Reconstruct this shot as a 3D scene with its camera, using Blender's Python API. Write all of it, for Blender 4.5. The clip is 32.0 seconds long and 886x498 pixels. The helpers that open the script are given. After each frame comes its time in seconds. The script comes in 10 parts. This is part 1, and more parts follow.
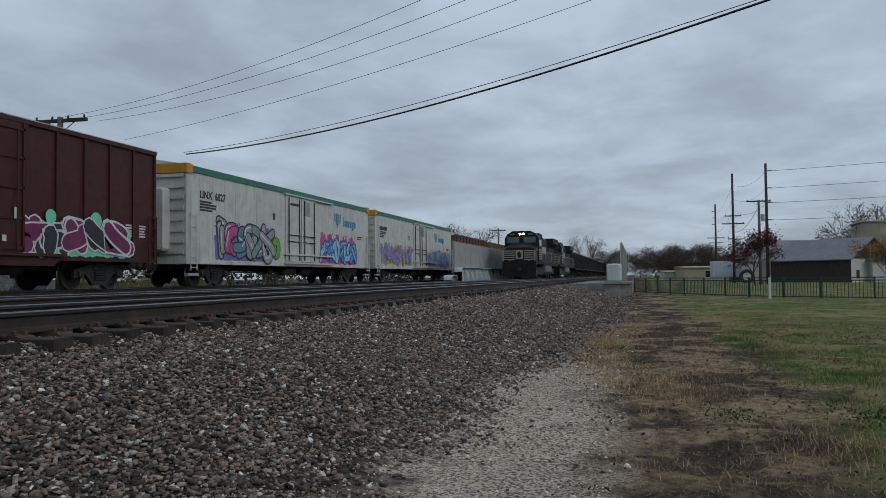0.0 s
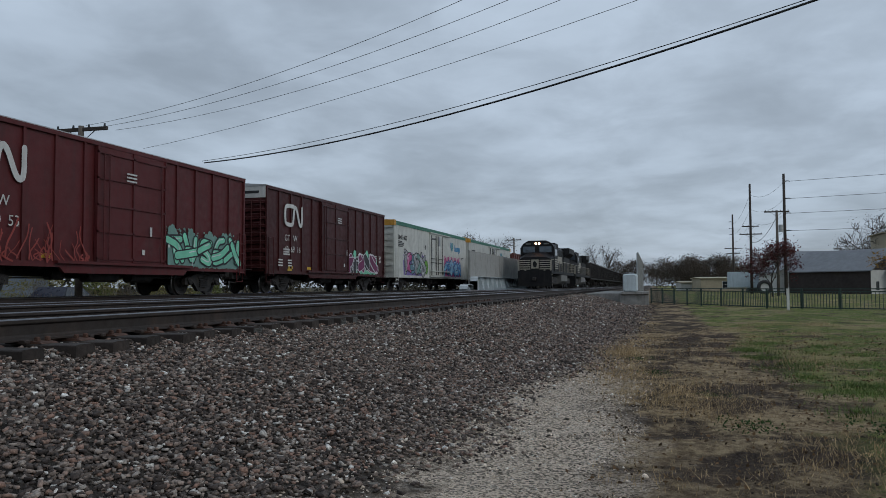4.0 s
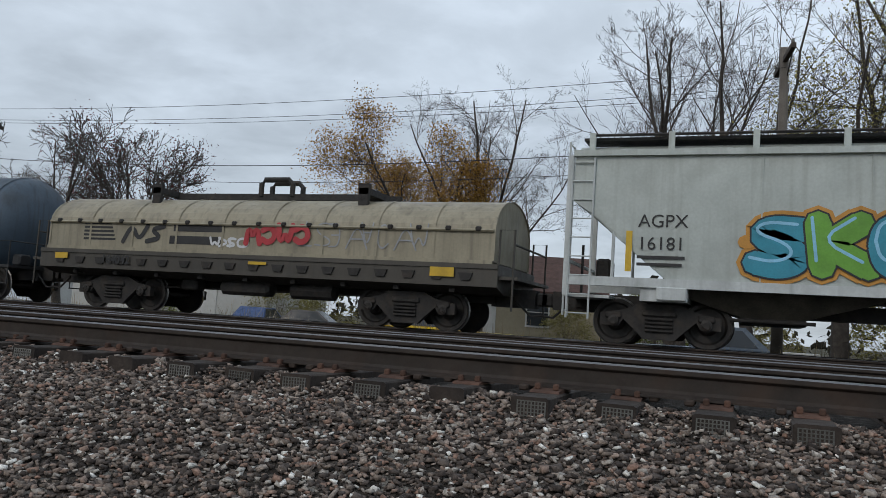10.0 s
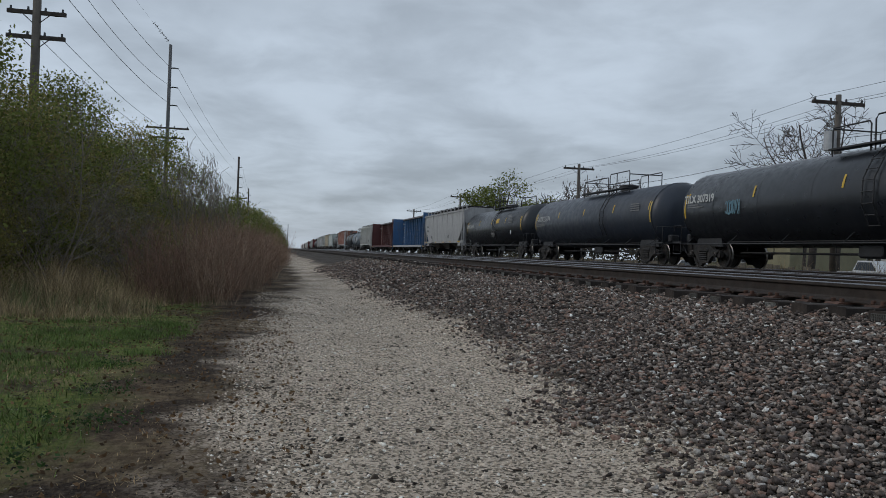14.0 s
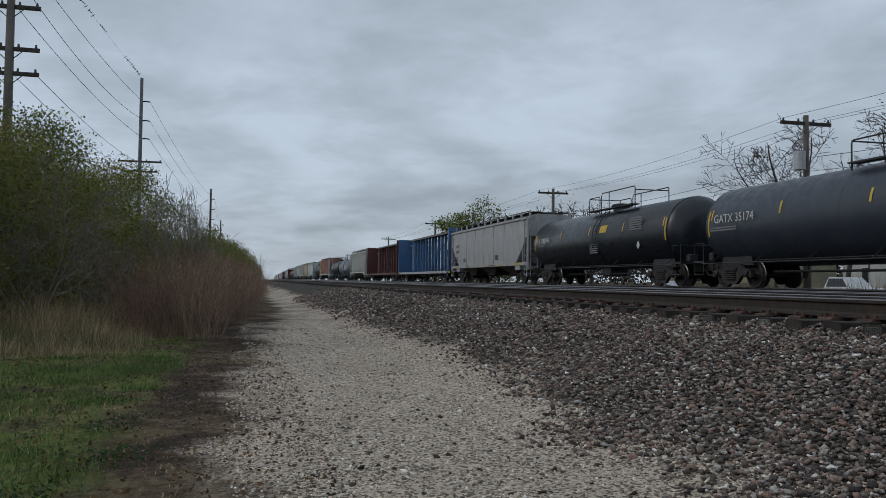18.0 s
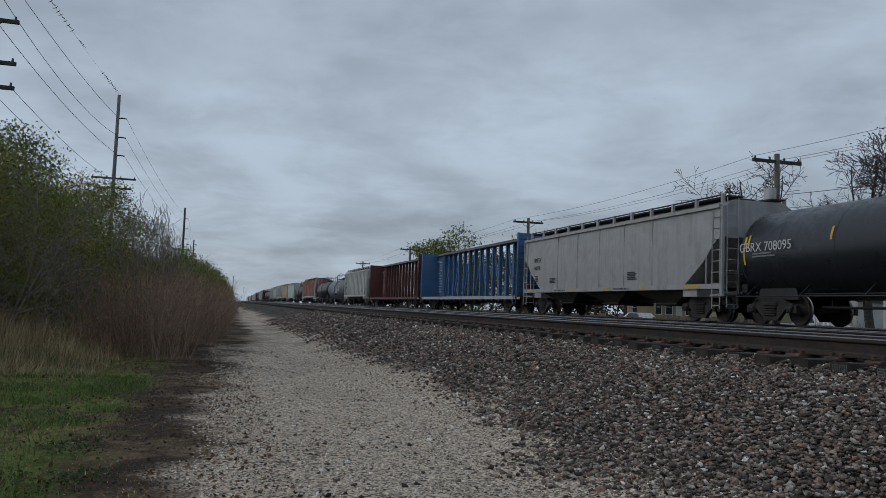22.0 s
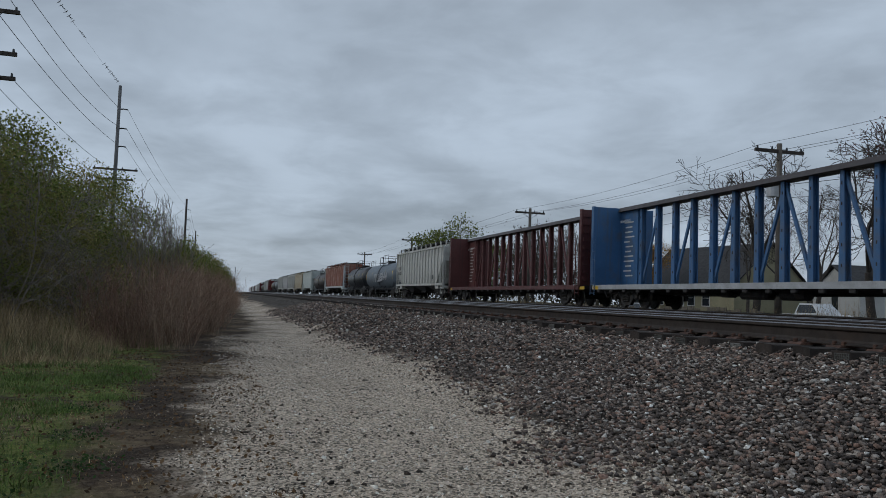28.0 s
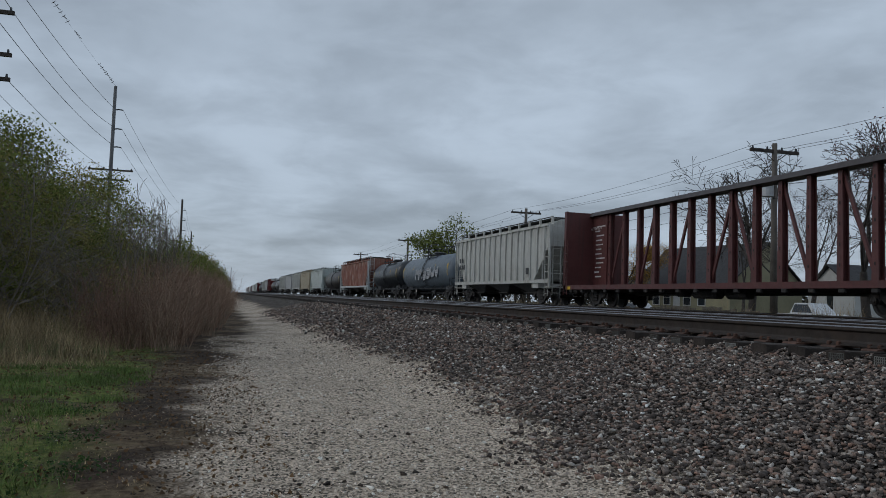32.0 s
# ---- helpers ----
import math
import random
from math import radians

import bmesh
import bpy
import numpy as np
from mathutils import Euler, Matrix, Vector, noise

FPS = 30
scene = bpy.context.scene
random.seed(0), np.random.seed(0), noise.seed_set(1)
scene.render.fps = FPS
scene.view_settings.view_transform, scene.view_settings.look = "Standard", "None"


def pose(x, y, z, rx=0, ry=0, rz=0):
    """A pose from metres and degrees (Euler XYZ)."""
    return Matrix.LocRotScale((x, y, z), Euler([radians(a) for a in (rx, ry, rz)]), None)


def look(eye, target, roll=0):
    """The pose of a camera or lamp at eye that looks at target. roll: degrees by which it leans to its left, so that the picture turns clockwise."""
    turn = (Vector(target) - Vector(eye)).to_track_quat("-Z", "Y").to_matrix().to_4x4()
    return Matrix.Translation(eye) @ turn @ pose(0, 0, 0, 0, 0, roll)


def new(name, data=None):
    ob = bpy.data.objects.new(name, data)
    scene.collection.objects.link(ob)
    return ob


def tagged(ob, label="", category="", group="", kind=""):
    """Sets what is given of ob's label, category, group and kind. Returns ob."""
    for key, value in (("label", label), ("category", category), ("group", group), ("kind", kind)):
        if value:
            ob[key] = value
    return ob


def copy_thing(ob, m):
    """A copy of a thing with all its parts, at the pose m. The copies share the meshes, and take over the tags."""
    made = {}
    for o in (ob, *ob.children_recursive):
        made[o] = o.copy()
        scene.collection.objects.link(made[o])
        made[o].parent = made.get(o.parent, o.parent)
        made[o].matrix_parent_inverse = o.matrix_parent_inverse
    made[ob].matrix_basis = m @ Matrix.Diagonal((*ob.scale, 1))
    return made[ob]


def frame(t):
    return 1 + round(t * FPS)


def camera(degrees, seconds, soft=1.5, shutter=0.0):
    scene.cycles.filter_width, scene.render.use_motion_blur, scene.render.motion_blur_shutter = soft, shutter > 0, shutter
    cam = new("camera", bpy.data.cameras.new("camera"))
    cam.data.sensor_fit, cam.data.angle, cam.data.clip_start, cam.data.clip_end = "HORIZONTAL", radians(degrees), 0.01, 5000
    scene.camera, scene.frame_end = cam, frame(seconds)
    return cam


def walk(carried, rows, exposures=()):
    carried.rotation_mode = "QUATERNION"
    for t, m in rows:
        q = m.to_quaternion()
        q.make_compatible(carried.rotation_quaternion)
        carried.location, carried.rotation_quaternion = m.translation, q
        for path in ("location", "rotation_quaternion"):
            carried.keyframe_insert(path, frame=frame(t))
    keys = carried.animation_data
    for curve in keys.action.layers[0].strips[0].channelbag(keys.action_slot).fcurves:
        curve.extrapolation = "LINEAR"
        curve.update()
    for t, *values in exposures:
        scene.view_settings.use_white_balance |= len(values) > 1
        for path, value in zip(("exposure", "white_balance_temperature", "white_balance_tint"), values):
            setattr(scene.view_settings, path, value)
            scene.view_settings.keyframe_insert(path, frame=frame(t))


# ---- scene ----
# ---- camera ----
# seconds; eye x, y, z; turn to the left of +x, upward tilt, lean (degrees)
PATH = [
    (0.0, 0.430, 0.238, 0.061, 13.64, 2.01, -0.61),
    (0.5, 0.429, 0.242, 0.050, 13.86, 2.33, -0.31),
    (1.0, 0.419, 0.237, 0.052, 14.12, 2.39, -0.40),
    (1.5, 0.404, 0.261, 0.063, 14.54, 2.41, -0.71),
    (2.0, 0.389, 0.262, 0.056, 14.87, 2.45, -0.81),
    (2.5, 0.383, 0.258, 0.062, 14.91, 2.49, -0.78),
    (3.0, 0.364, 0.258, 0.056, 14.99, 2.70, -0.74),
    (3.5, 0.390, 0.248, 0.058, 14.90, 2.66, -0.46),
    (5.5, 0.393, 0.277, 0.060, 14.27, 2.86, 0.14),
    (6.0, 0.406, 0.286, 0.063, 14.11, 2.88, 0.44),
    (6.5, 0.385, 0.258, 0.059, 14.02, 2.93, 0.43),
    (7.0, 0.370, 0.241, 0.065, 14.19, 2.86, 0.32),
    (7.4, 0.338, 0.222, 0.068, 19.63, 2.98, 0.38),
    (7.5, 0.308, 0.224, 0.074, 21.21, 3.03, 0.46),
    (8.0, 0.242, 0.286, 0.062, 33.23, 4.05, 0.79),
    (8.2, 0.247, 0.322, 0.093, 38.06, 4.37, 1.35),
    (8.5, 0.241, 0.376, 0.037, 47.23, 5.36, 1.35),
    (9.0, 0.139, 0.399, 0.006, 66.00, 5.98, 2.10),
    (9.2, 0.110, 0.302, 0.030, 73.92, 6.55, 1.03),
    (9.5, -0.034, 0.232, 0.021, 86.74, 5.75, 2.41),
    (10.0, -0.158, 0.171, -0.002, 111.05, 5.21, 3.79),
    (10.2, -0.180, 0.133, 0.000, 119.26, 4.73, 3.60),
    (10.5, -0.232, 0.032, -0.027, 133.96, 3.70, 3.54),
    (10.7, -0.210, -0.022, -0.024, 139.45, 3.00, 3.18),
    (10.9, -0.189, -0.076, -0.021, 146.40, 2.30, 2.83),
    (11.0, -0.178, -0.103, -0.020, 149.41, 1.95, 2.65),
    (11.5, -0.133, -0.188, -0.035, 161.79, 0.22, 2.91),
    (12.0, -0.144, -0.181, -0.048, 165.72, -0.31, 2.92),
    (12.5, -0.151, -0.173, -0.049, 168.56, -0.29, 2.92),
    (13.0, -0.137, -0.131, -0.044, 167.33, -0.15, 2.47),
    (13.5, -0.155, -0.112, -0.042, 167.76, 0.10, 2.39),
    (15.5, -0.094, -0.202, -0.095, 167.40, 0.58, 1.17),
    (16.0, -0.111, -0.367, -0.072, 166.86, 0.38, 1.08),
    (16.5, -0.141, -0.363, -0.068, 166.48, 0.71, 0.74),
    (17.0, -0.159, -0.354, -0.075, 166.51, 1.38, 0.52),
    (17.5, -0.138, -0.368, -0.071, 166.41, 1.86, 0.46),
    (18.0, -0.141, -0.377, -0.064, 166.09, 2.27, 0.59),
    (18.5, -0.148, -0.374, -0.063, 165.56, 2.69, 1.03),
    (19.0, -0.148, -0.375, -0.060, 165.11, 3.03, 1.40),
    (19.5, -0.149, -0.376, -0.059, 164.83, 3.35, 1.79),
    (20.0, -0.134, -0.380, -0.059, 164.67, 3.62, 2.07),
    (20.5, -0.119, -0.380, -0.053, 164.49, 3.82, 2.10),
    (21.0, -0.117, -0.377, -0.052, 164.33, 3.95, 2.03),
    (21.5, -0.129, -0.374, -0.057, 164.24, 4.07, 2.12),
    (22.0, -0.135, -0.378, -0.056, 164.31, 4.20, 2.09),
    (22.5, -0.135, -0.377, -0.058, 164.46, 4.32, 2.11),
    (23.0, -0.137, -0.370, -0.054, 164.60, 4.40, 2.13),
    (23.5, -0.131, -0.375, -0.056, 164.52, 4.50, 2.25),
    (24.0, -0.136, -0.377, -0.057, 164.53, 4.52, 2.40),
    (24.5, -0.134, -0.375, -0.059, 164.57, 4.58, 2.42),
    (25.0, -0.142, -0.377, -0.068, 164.63, 4.52, 2.49),
    (25.5, -0.132, -0.388, -0.069, 164.57, 4.26, 2.47),
    (27.5, -0.134, -0.384, -0.068, 164.34, 3.69, 2.19),
    (28.0, -0.136, -0.380, -0.071, 164.41, 3.53, 2.02),
    (28.5, -0.135, -0.383, -0.072, 164.46, 3.42, 1.99),
    (29.0, -0.136, -0.374, -0.069, 164.47, 3.37, 1.87),
    (29.5, -0.134, -0.372, -0.070, 164.41, 3.38, 1.81),
    (30.0, -0.136, -0.371, -0.073, 164.29, 3.35, 1.85),
    (30.5, -0.134, -0.375, -0.074, 164.14, 3.38, 1.86),
    (31.0, -0.131, -0.373, -0.067, 164.14, 3.45, 1.85),
    (31.5, -0.135, -0.377, -0.067, 164.13, 3.55, 1.88),
    (32.0, -0.128, -0.380, -0.067, 164.13, 3.55, 1.91),
]
cam = camera(58.11, 32.0, 0.8)


def aim(x, y, z, turn, tilt, lean):
    a, b = radians(turn), radians(tilt)
    way = Vector((math.cos(a) * math.cos(b), math.sin(a) * math.cos(b), math.sin(b)))
    eye = Vector((x, y, z))
    return look(eye, eye + way, lean)


walk(cam, [(row[0], aim(*row[1:])) for row in PATH], [(0.0, 0.05, 6500, 10), (7.0, 0.05, 6500, 10), (8.0, 0.08, 6530, 10), (8.5, 0.14, 6600, 10), (9.0, 0.32, 6720, 11), (10.0, 0.5, 6900, 11), (10.6, 0.42, 6950, 11), (11.5, 0.3, 6950, 11), (12.2, 0.28, 6900, 11), (13.0, 0.18, 6780, 11), (16.0, 0.17, 6720, 10), (18.2, 0.14, 6650, 10), (18.9, 0.02, 6560, 10), (19.5, 0.0, 6550, 10), (32.0, 0.0, 6520, 10)])

# ---- sky and sun: a low overcast ----
world = bpy.data.worlds.new("overcast_sky")
scene.world = world
world.use_nodes = True
SUN_UP, SUN_TURN = radians(32), radians(200)


def build_world():
    nt = world.node_tree
    nt.nodes.clear()
    out = nt.nodes.new("ShaderNodeOutputWorld")
    bg = nt.nodes.new("ShaderNodeBackground")
    sky = nt.nodes.new("ShaderNodeTexSky")
    sky.sky_type, sky.sun_disc, sky.sun_elevation, sky.sun_rotation = "NISHITA", False, SUN_UP, SUN_TURN
    tc = nt.nodes.new("ShaderNodeTexCoord")
    # stretch the clouds towards the horizon, as a flat layer looks
    sep = nt.nodes.new("ShaderNodeSeparateXYZ")
    nt.links.new(tc.outputs["Generated"], sep.inputs[0])
    up = nt.nodes.new("ShaderNodeMath")
    up.operation, up.use_clamp = "MAXIMUM", False
    nt.links.new(sep.outputs[2], up.inputs[0])
    up.inputs[1].default_value = 0.0
    add = nt.nodes.new("ShaderNodeMath")
    add.operation = "ADD"
    nt.links.new(up.outputs[0], add.inputs[0])
    add.inputs[1].default_value = 0.16
    div = nt.nodes.new("ShaderNodeVectorMath")
    div.operation = "DIVIDE"
    comb = nt.nodes.new("ShaderNodeCombineXYZ")
    for k in range(3):
        nt.links.new(add.outputs[0], comb.inputs[k])
    nt.links.new(tc.outputs["Generated"], div.inputs[0])
    nt.links.new(comb.outputs[0], div.inputs[1])

    def cloud(scale, detail, low, high, rough=0.55):
        n = nt.nodes.new("ShaderNodeTexNoise")
        n.inputs["Scale"].default_value, n.inputs["Detail"].default_value = scale, detail
        n.inputs["Roughness"].default_value = rough
        n.inputs["Distortion"].default_value = 0.3
        nt.links.new(div.outputs[0], n.inputs["Vector"])
        r = nt.nodes.new("ShaderNodeMapRange")
        r.interpolation_type = "SMOOTHSTEP"
        r.inputs["From Min"].default_value, r.inputs["From Max"].default_value = 0.32, 0.68
        r.inputs["To Min"].default_value, r.inputs["To Max"].default_value = low, high
        nt.links.new(n.outputs[0], r.inputs[0])
        return r.outputs[0]

    def mul(a, b):
        m = nt.nodes.new("ShaderNodeMath")
        m.operation = "MULTIPLY"
        nt.links.new(a, m.inputs[0])
        nt.links.new(b, m.inputs[1])
        return m.outputs[0]

    shade = mul(cloud(0.75, 5, 0.8, 1.14), cloud(2.6, 6, 0.88, 1.1))
    # the layer is lighter overhead than at the horizon
    lift = nt.nodes.new("ShaderNodeMapRange")
    lift.inputs["From Min"].default_value, lift.inputs["From Max"].default_value = 0.0, 0.5
    lift.inputs["To Min"].default_value, lift.inputs["To Max"].default_value = 0.92, 1.12
    nt.links.new(sep.outputs[2], lift.inputs[0])
    shade = mul(shade, lift.outputs[0])
    grey = nt.nodes.new("ShaderNodeRGB")
    grey.outputs[0].default_value = (0.352, 0.42, 0.503, 1)
    tint = nt.nodes.new("ShaderNodeVectorMath")
    tint.operation = "SCALE"
    nt.links.new(grey.outputs[0], tint.inputs[0])
    nt.links.new(shade, tint.inputs["Scale"])
    # a thin trace of the clear sky's gradient shows through the cloud
    part_sky = nt.nodes.new("ShaderNodeVectorMath")
    part_sky.operation = "SCALE"
    nt.links.new(sky.outputs[0], part_sky.inputs[0])
    part_sky.inputs["Scale"].default_value = 0.008
    both = nt.nodes.new("ShaderNodeVectorMath")
    both.operation = "ADD"
    nt.links.new(tint.outputs[0], both.inputs[0])
    nt.links.new(part_sky.outputs[0], both.inputs[1])
    nt.links.new(both.outputs[0], bg.inputs[0])
    bg.inputs[1].default_value = 1.0
    nt.links.new(bg.outputs[0], out.inputs[0])


build_world()
sun = new("sun", bpy.data.lights.new("sun", "SUN"))
sun.data.energy, sun.data.angle, sun.data.color = 0.5, radians(25), (1.0, 0.96, 0.9)
sun.matrix_world = look((0, 0, 50), Vector((0, 0, 50)) - Vector((math.cos(SUN_UP) * math.sin(SUN_TURN), math.cos(SUN_UP) * math.cos(SUN_TURN), math.sin(SUN_UP))) * 10)

# ---- plan ----
TRACK_NEAR, TRACK_MIDDLE, TRACK_FAR, RAIL_TOP = 6.2, 10.4, 17.55, -0.2
WHEEL_R = 0.457


def bend(x):
    """The line's long curve and slight fall far along the -x side: how far it lies to +y, how far down, and its heading in degrees."""
    s = max(-180.0, min(0.0, x + 200.0))
    more = min(0.0, x + 380.0)
    return 5.5e-5 * s * s + 1.1e-4 * s * more, -9e-6 * s * s - 1.8e-5 * s * more, math.degrees(math.atan(1.1e-4 * s))

# ---- materials ----
MATS = {}


def surface(name, color, rough=0.7, metal=0.0, vary=0.18, scale=3.0, dirt=None, dirt_amount=0.35, streak=0.0, bump=0.0, bump_scale=40.0, island=0.0, each=0.0, gloss=0.5):
    """A worn surface: large and fine mottling, dirt with its own shape, rain streaks down the z axis and fine relief."""
    if name in MATS:
        return MATS[name]
    m = bpy.data.materials.new(name)
    MATS[name] = m
    m.use_nodes = True
    nt = m.node_tree
    bsdf = nt.nodes["Principled BSDF"]
    bsdf.inputs["Roughness"].default_value, bsdf.inputs["Metallic"].default_value = rough, metal
    bsdf.inputs["Specular IOR Level"].default_value = gloss
    tc = nt.nodes.new("ShaderNodeTexCoord")

    def noise_at(scl, detail, squash=None):
        n = nt.nodes.new("ShaderNodeTexNoise")
        n.inputs["Scale"].default_value, n.inputs["Detail"].default_value = scl, detail
        if squash:
            mp = nt.nodes.new("ShaderNodeMapping")
            mp.inputs["Scale"].default_value = squash
            nt.links.new(tc.outputs["Object"], mp.inputs[0])
            nt.links.new(mp.outputs[0], n.inputs["Vector"])
        else:
            nt.links.new(tc.outputs["Object"], n.inputs["Vector"])
        return n.outputs[0]

    def ranged(sock, a, b, lo, hi):
        r = nt.nodes.new("ShaderNodeMapRange")
        for k, v in zip(("From Min", "From Max", "To Min", "To Max"), (a, b, lo, hi)):
            r.inputs[k].default_value = v
        nt.links.new(sock, r.inputs[0])
        return r.outputs[0]

    def times(a, b):
        n = nt.nodes.new("ShaderNodeMath")
        n.operation = "MULTIPLY"
        nt.links.new(a, n.inputs[0])
        nt.links.new(b, n.inputs[1])
        return n.outputs[0]

    value = times(ranged(noise_at(scale, 4), 0.3, 0.7, 1 - vary, 1 + vary), ranged(noise_at(scale * 14, 5), 0.3, 0.7, 1 - vary * 0.6, 1 + vary * 0.6))
    if island:
        g = nt.nodes.new("ShaderNodeNewGeometry")
        value = times(value, ranged(g.outputs["Random Per Island"], 0, 1, 1 - island, 1 + island))
    if each:
        o = nt.nodes.new("ShaderNodeObjectInfo")
        value = times(value, ranged(o.outputs["Random"], 0, 1, 1 - each, 1 + each))
    sc = nt.nodes.new("ShaderNodeVectorMath")
    sc.operation = "SCALE"
    sc.inputs[0].default_value = color
    nt.links.new(value, sc.inputs["Scale"])
    col = sc.outputs[0]

    def stain(mask, tint):
        nonlocal col
        mx = nt.nodes.new("ShaderNodeMix")
        mx.data_type = "RGBA"
        nt.links.new(mask, mx.inputs[0])
        nt.links.new(col, mx.inputs[6])
        mx.inputs[7].default_value = (*tint, 1)
        col = mx.outputs[2]

    if dirt:
        stain(ranged(noise_at(scale * 0.8 + 0.2, 7), 0.5, 0.72, 0, dirt_amount), dirt)
    if streak and dirt:
        stain(ranged(noise_at(1.0, 5, (7.0, 7.0, 0.35)), 0.5, 0.75, 0, streak), dirt)
    nt.links.new(col, bsdf.inputs["Base Color"])
    nt.links.new(ranged(noise_at(scale * 3, 3), 0.3, 0.7, max(0.05, rough - 0.1), min(1, rough + 0.1)), bsdf.inputs["Roughness"])
    if bump:
        b = nt.nodes.new("ShaderNodeBump")
        b.inputs["Strength"].default_value, b.inputs["Distance"].default_value = min(1, bump), 0.02
        nt.links.new(noise_at(bump_scale, 6), b.inputs["Height"])
        nt.links.new(b.outputs[0], bsdf.inputs["Normal"])
    return m


def glow(name, color, strength):
    m = bpy.data.materials.new(name)
    m.use_nodes = True
    b = m.node_tree.nodes["Principled BSDF"]
    b.inputs["Base Color"].default_value = (*color, 1)
    b.inputs["Emission Color"].default_value = (*color, 1)
    b.inputs["Emission Strength"].default_value = strength
    return m


def paint(name, color, **more):
    return surface(name, color, **{"rough": 0.55, "vary": 0.1, "scale": 1.3, "dirt": tuple(c * 0.35 + 0.015 for c in color), "dirt_amount": 0.4, "streak": 0.45, **more})


STEEL_DARK = surface("dark_grimy_steel", (0.022, 0.02, 0.019), 0.75, 0.0, 0.35, 5, (0.06, 0.045, 0.035), 0.6)
STEEL_RAIL = surface("worn_rail_steel", (0.03, 0.022, 0.018), 0.75, 0.1, 0.25, 4, (0.06, 0.034, 0.022), 0.5)
STEEL_HEAD = surface("polished_rail_head", (0.2, 0.2, 0.21), 0.38, 1.0, 0.1, 6)
RUST = surface("orange_rust", (0.085, 0.042, 0.028), 0.85, 0.0, 0.35, 7, (0.05, 0.03, 0.022), 0.6, each=0.35)
WHEEL = surface("wheel_steel", (0.03, 0.027, 0.025), 0.6, 0.2, 0.3, 6, (0.07, 0.05, 0.04), 0.5)
TREAD = surface("bright_wheel_rim", (0.25, 0.24, 0.23), 0.4, 0.9, 0.15, 6)
GALV = surface("galvanised_steel", (0.42, 0.43, 0.44), 0.5, 0.3, 0.12, 3, (0.2, 0.19, 0.18), 0.4)
YELLOW = paint("yellow_marking", (0.6, 0.38, 0.03), streak=0.2)
WHITE = paint("white_lettering", (0.6, 0.6, 0.58), streak=0.2)
BLACK_PAINT = paint("black_lettering", (0.02, 0.02, 0.022), streak=0.1)
GLASS_DARK = surface("dark_window_glass", (0.02, 0.025, 0.03), 0.08, 0.0, 0.1, 2)

# ---- mesh helpers ----


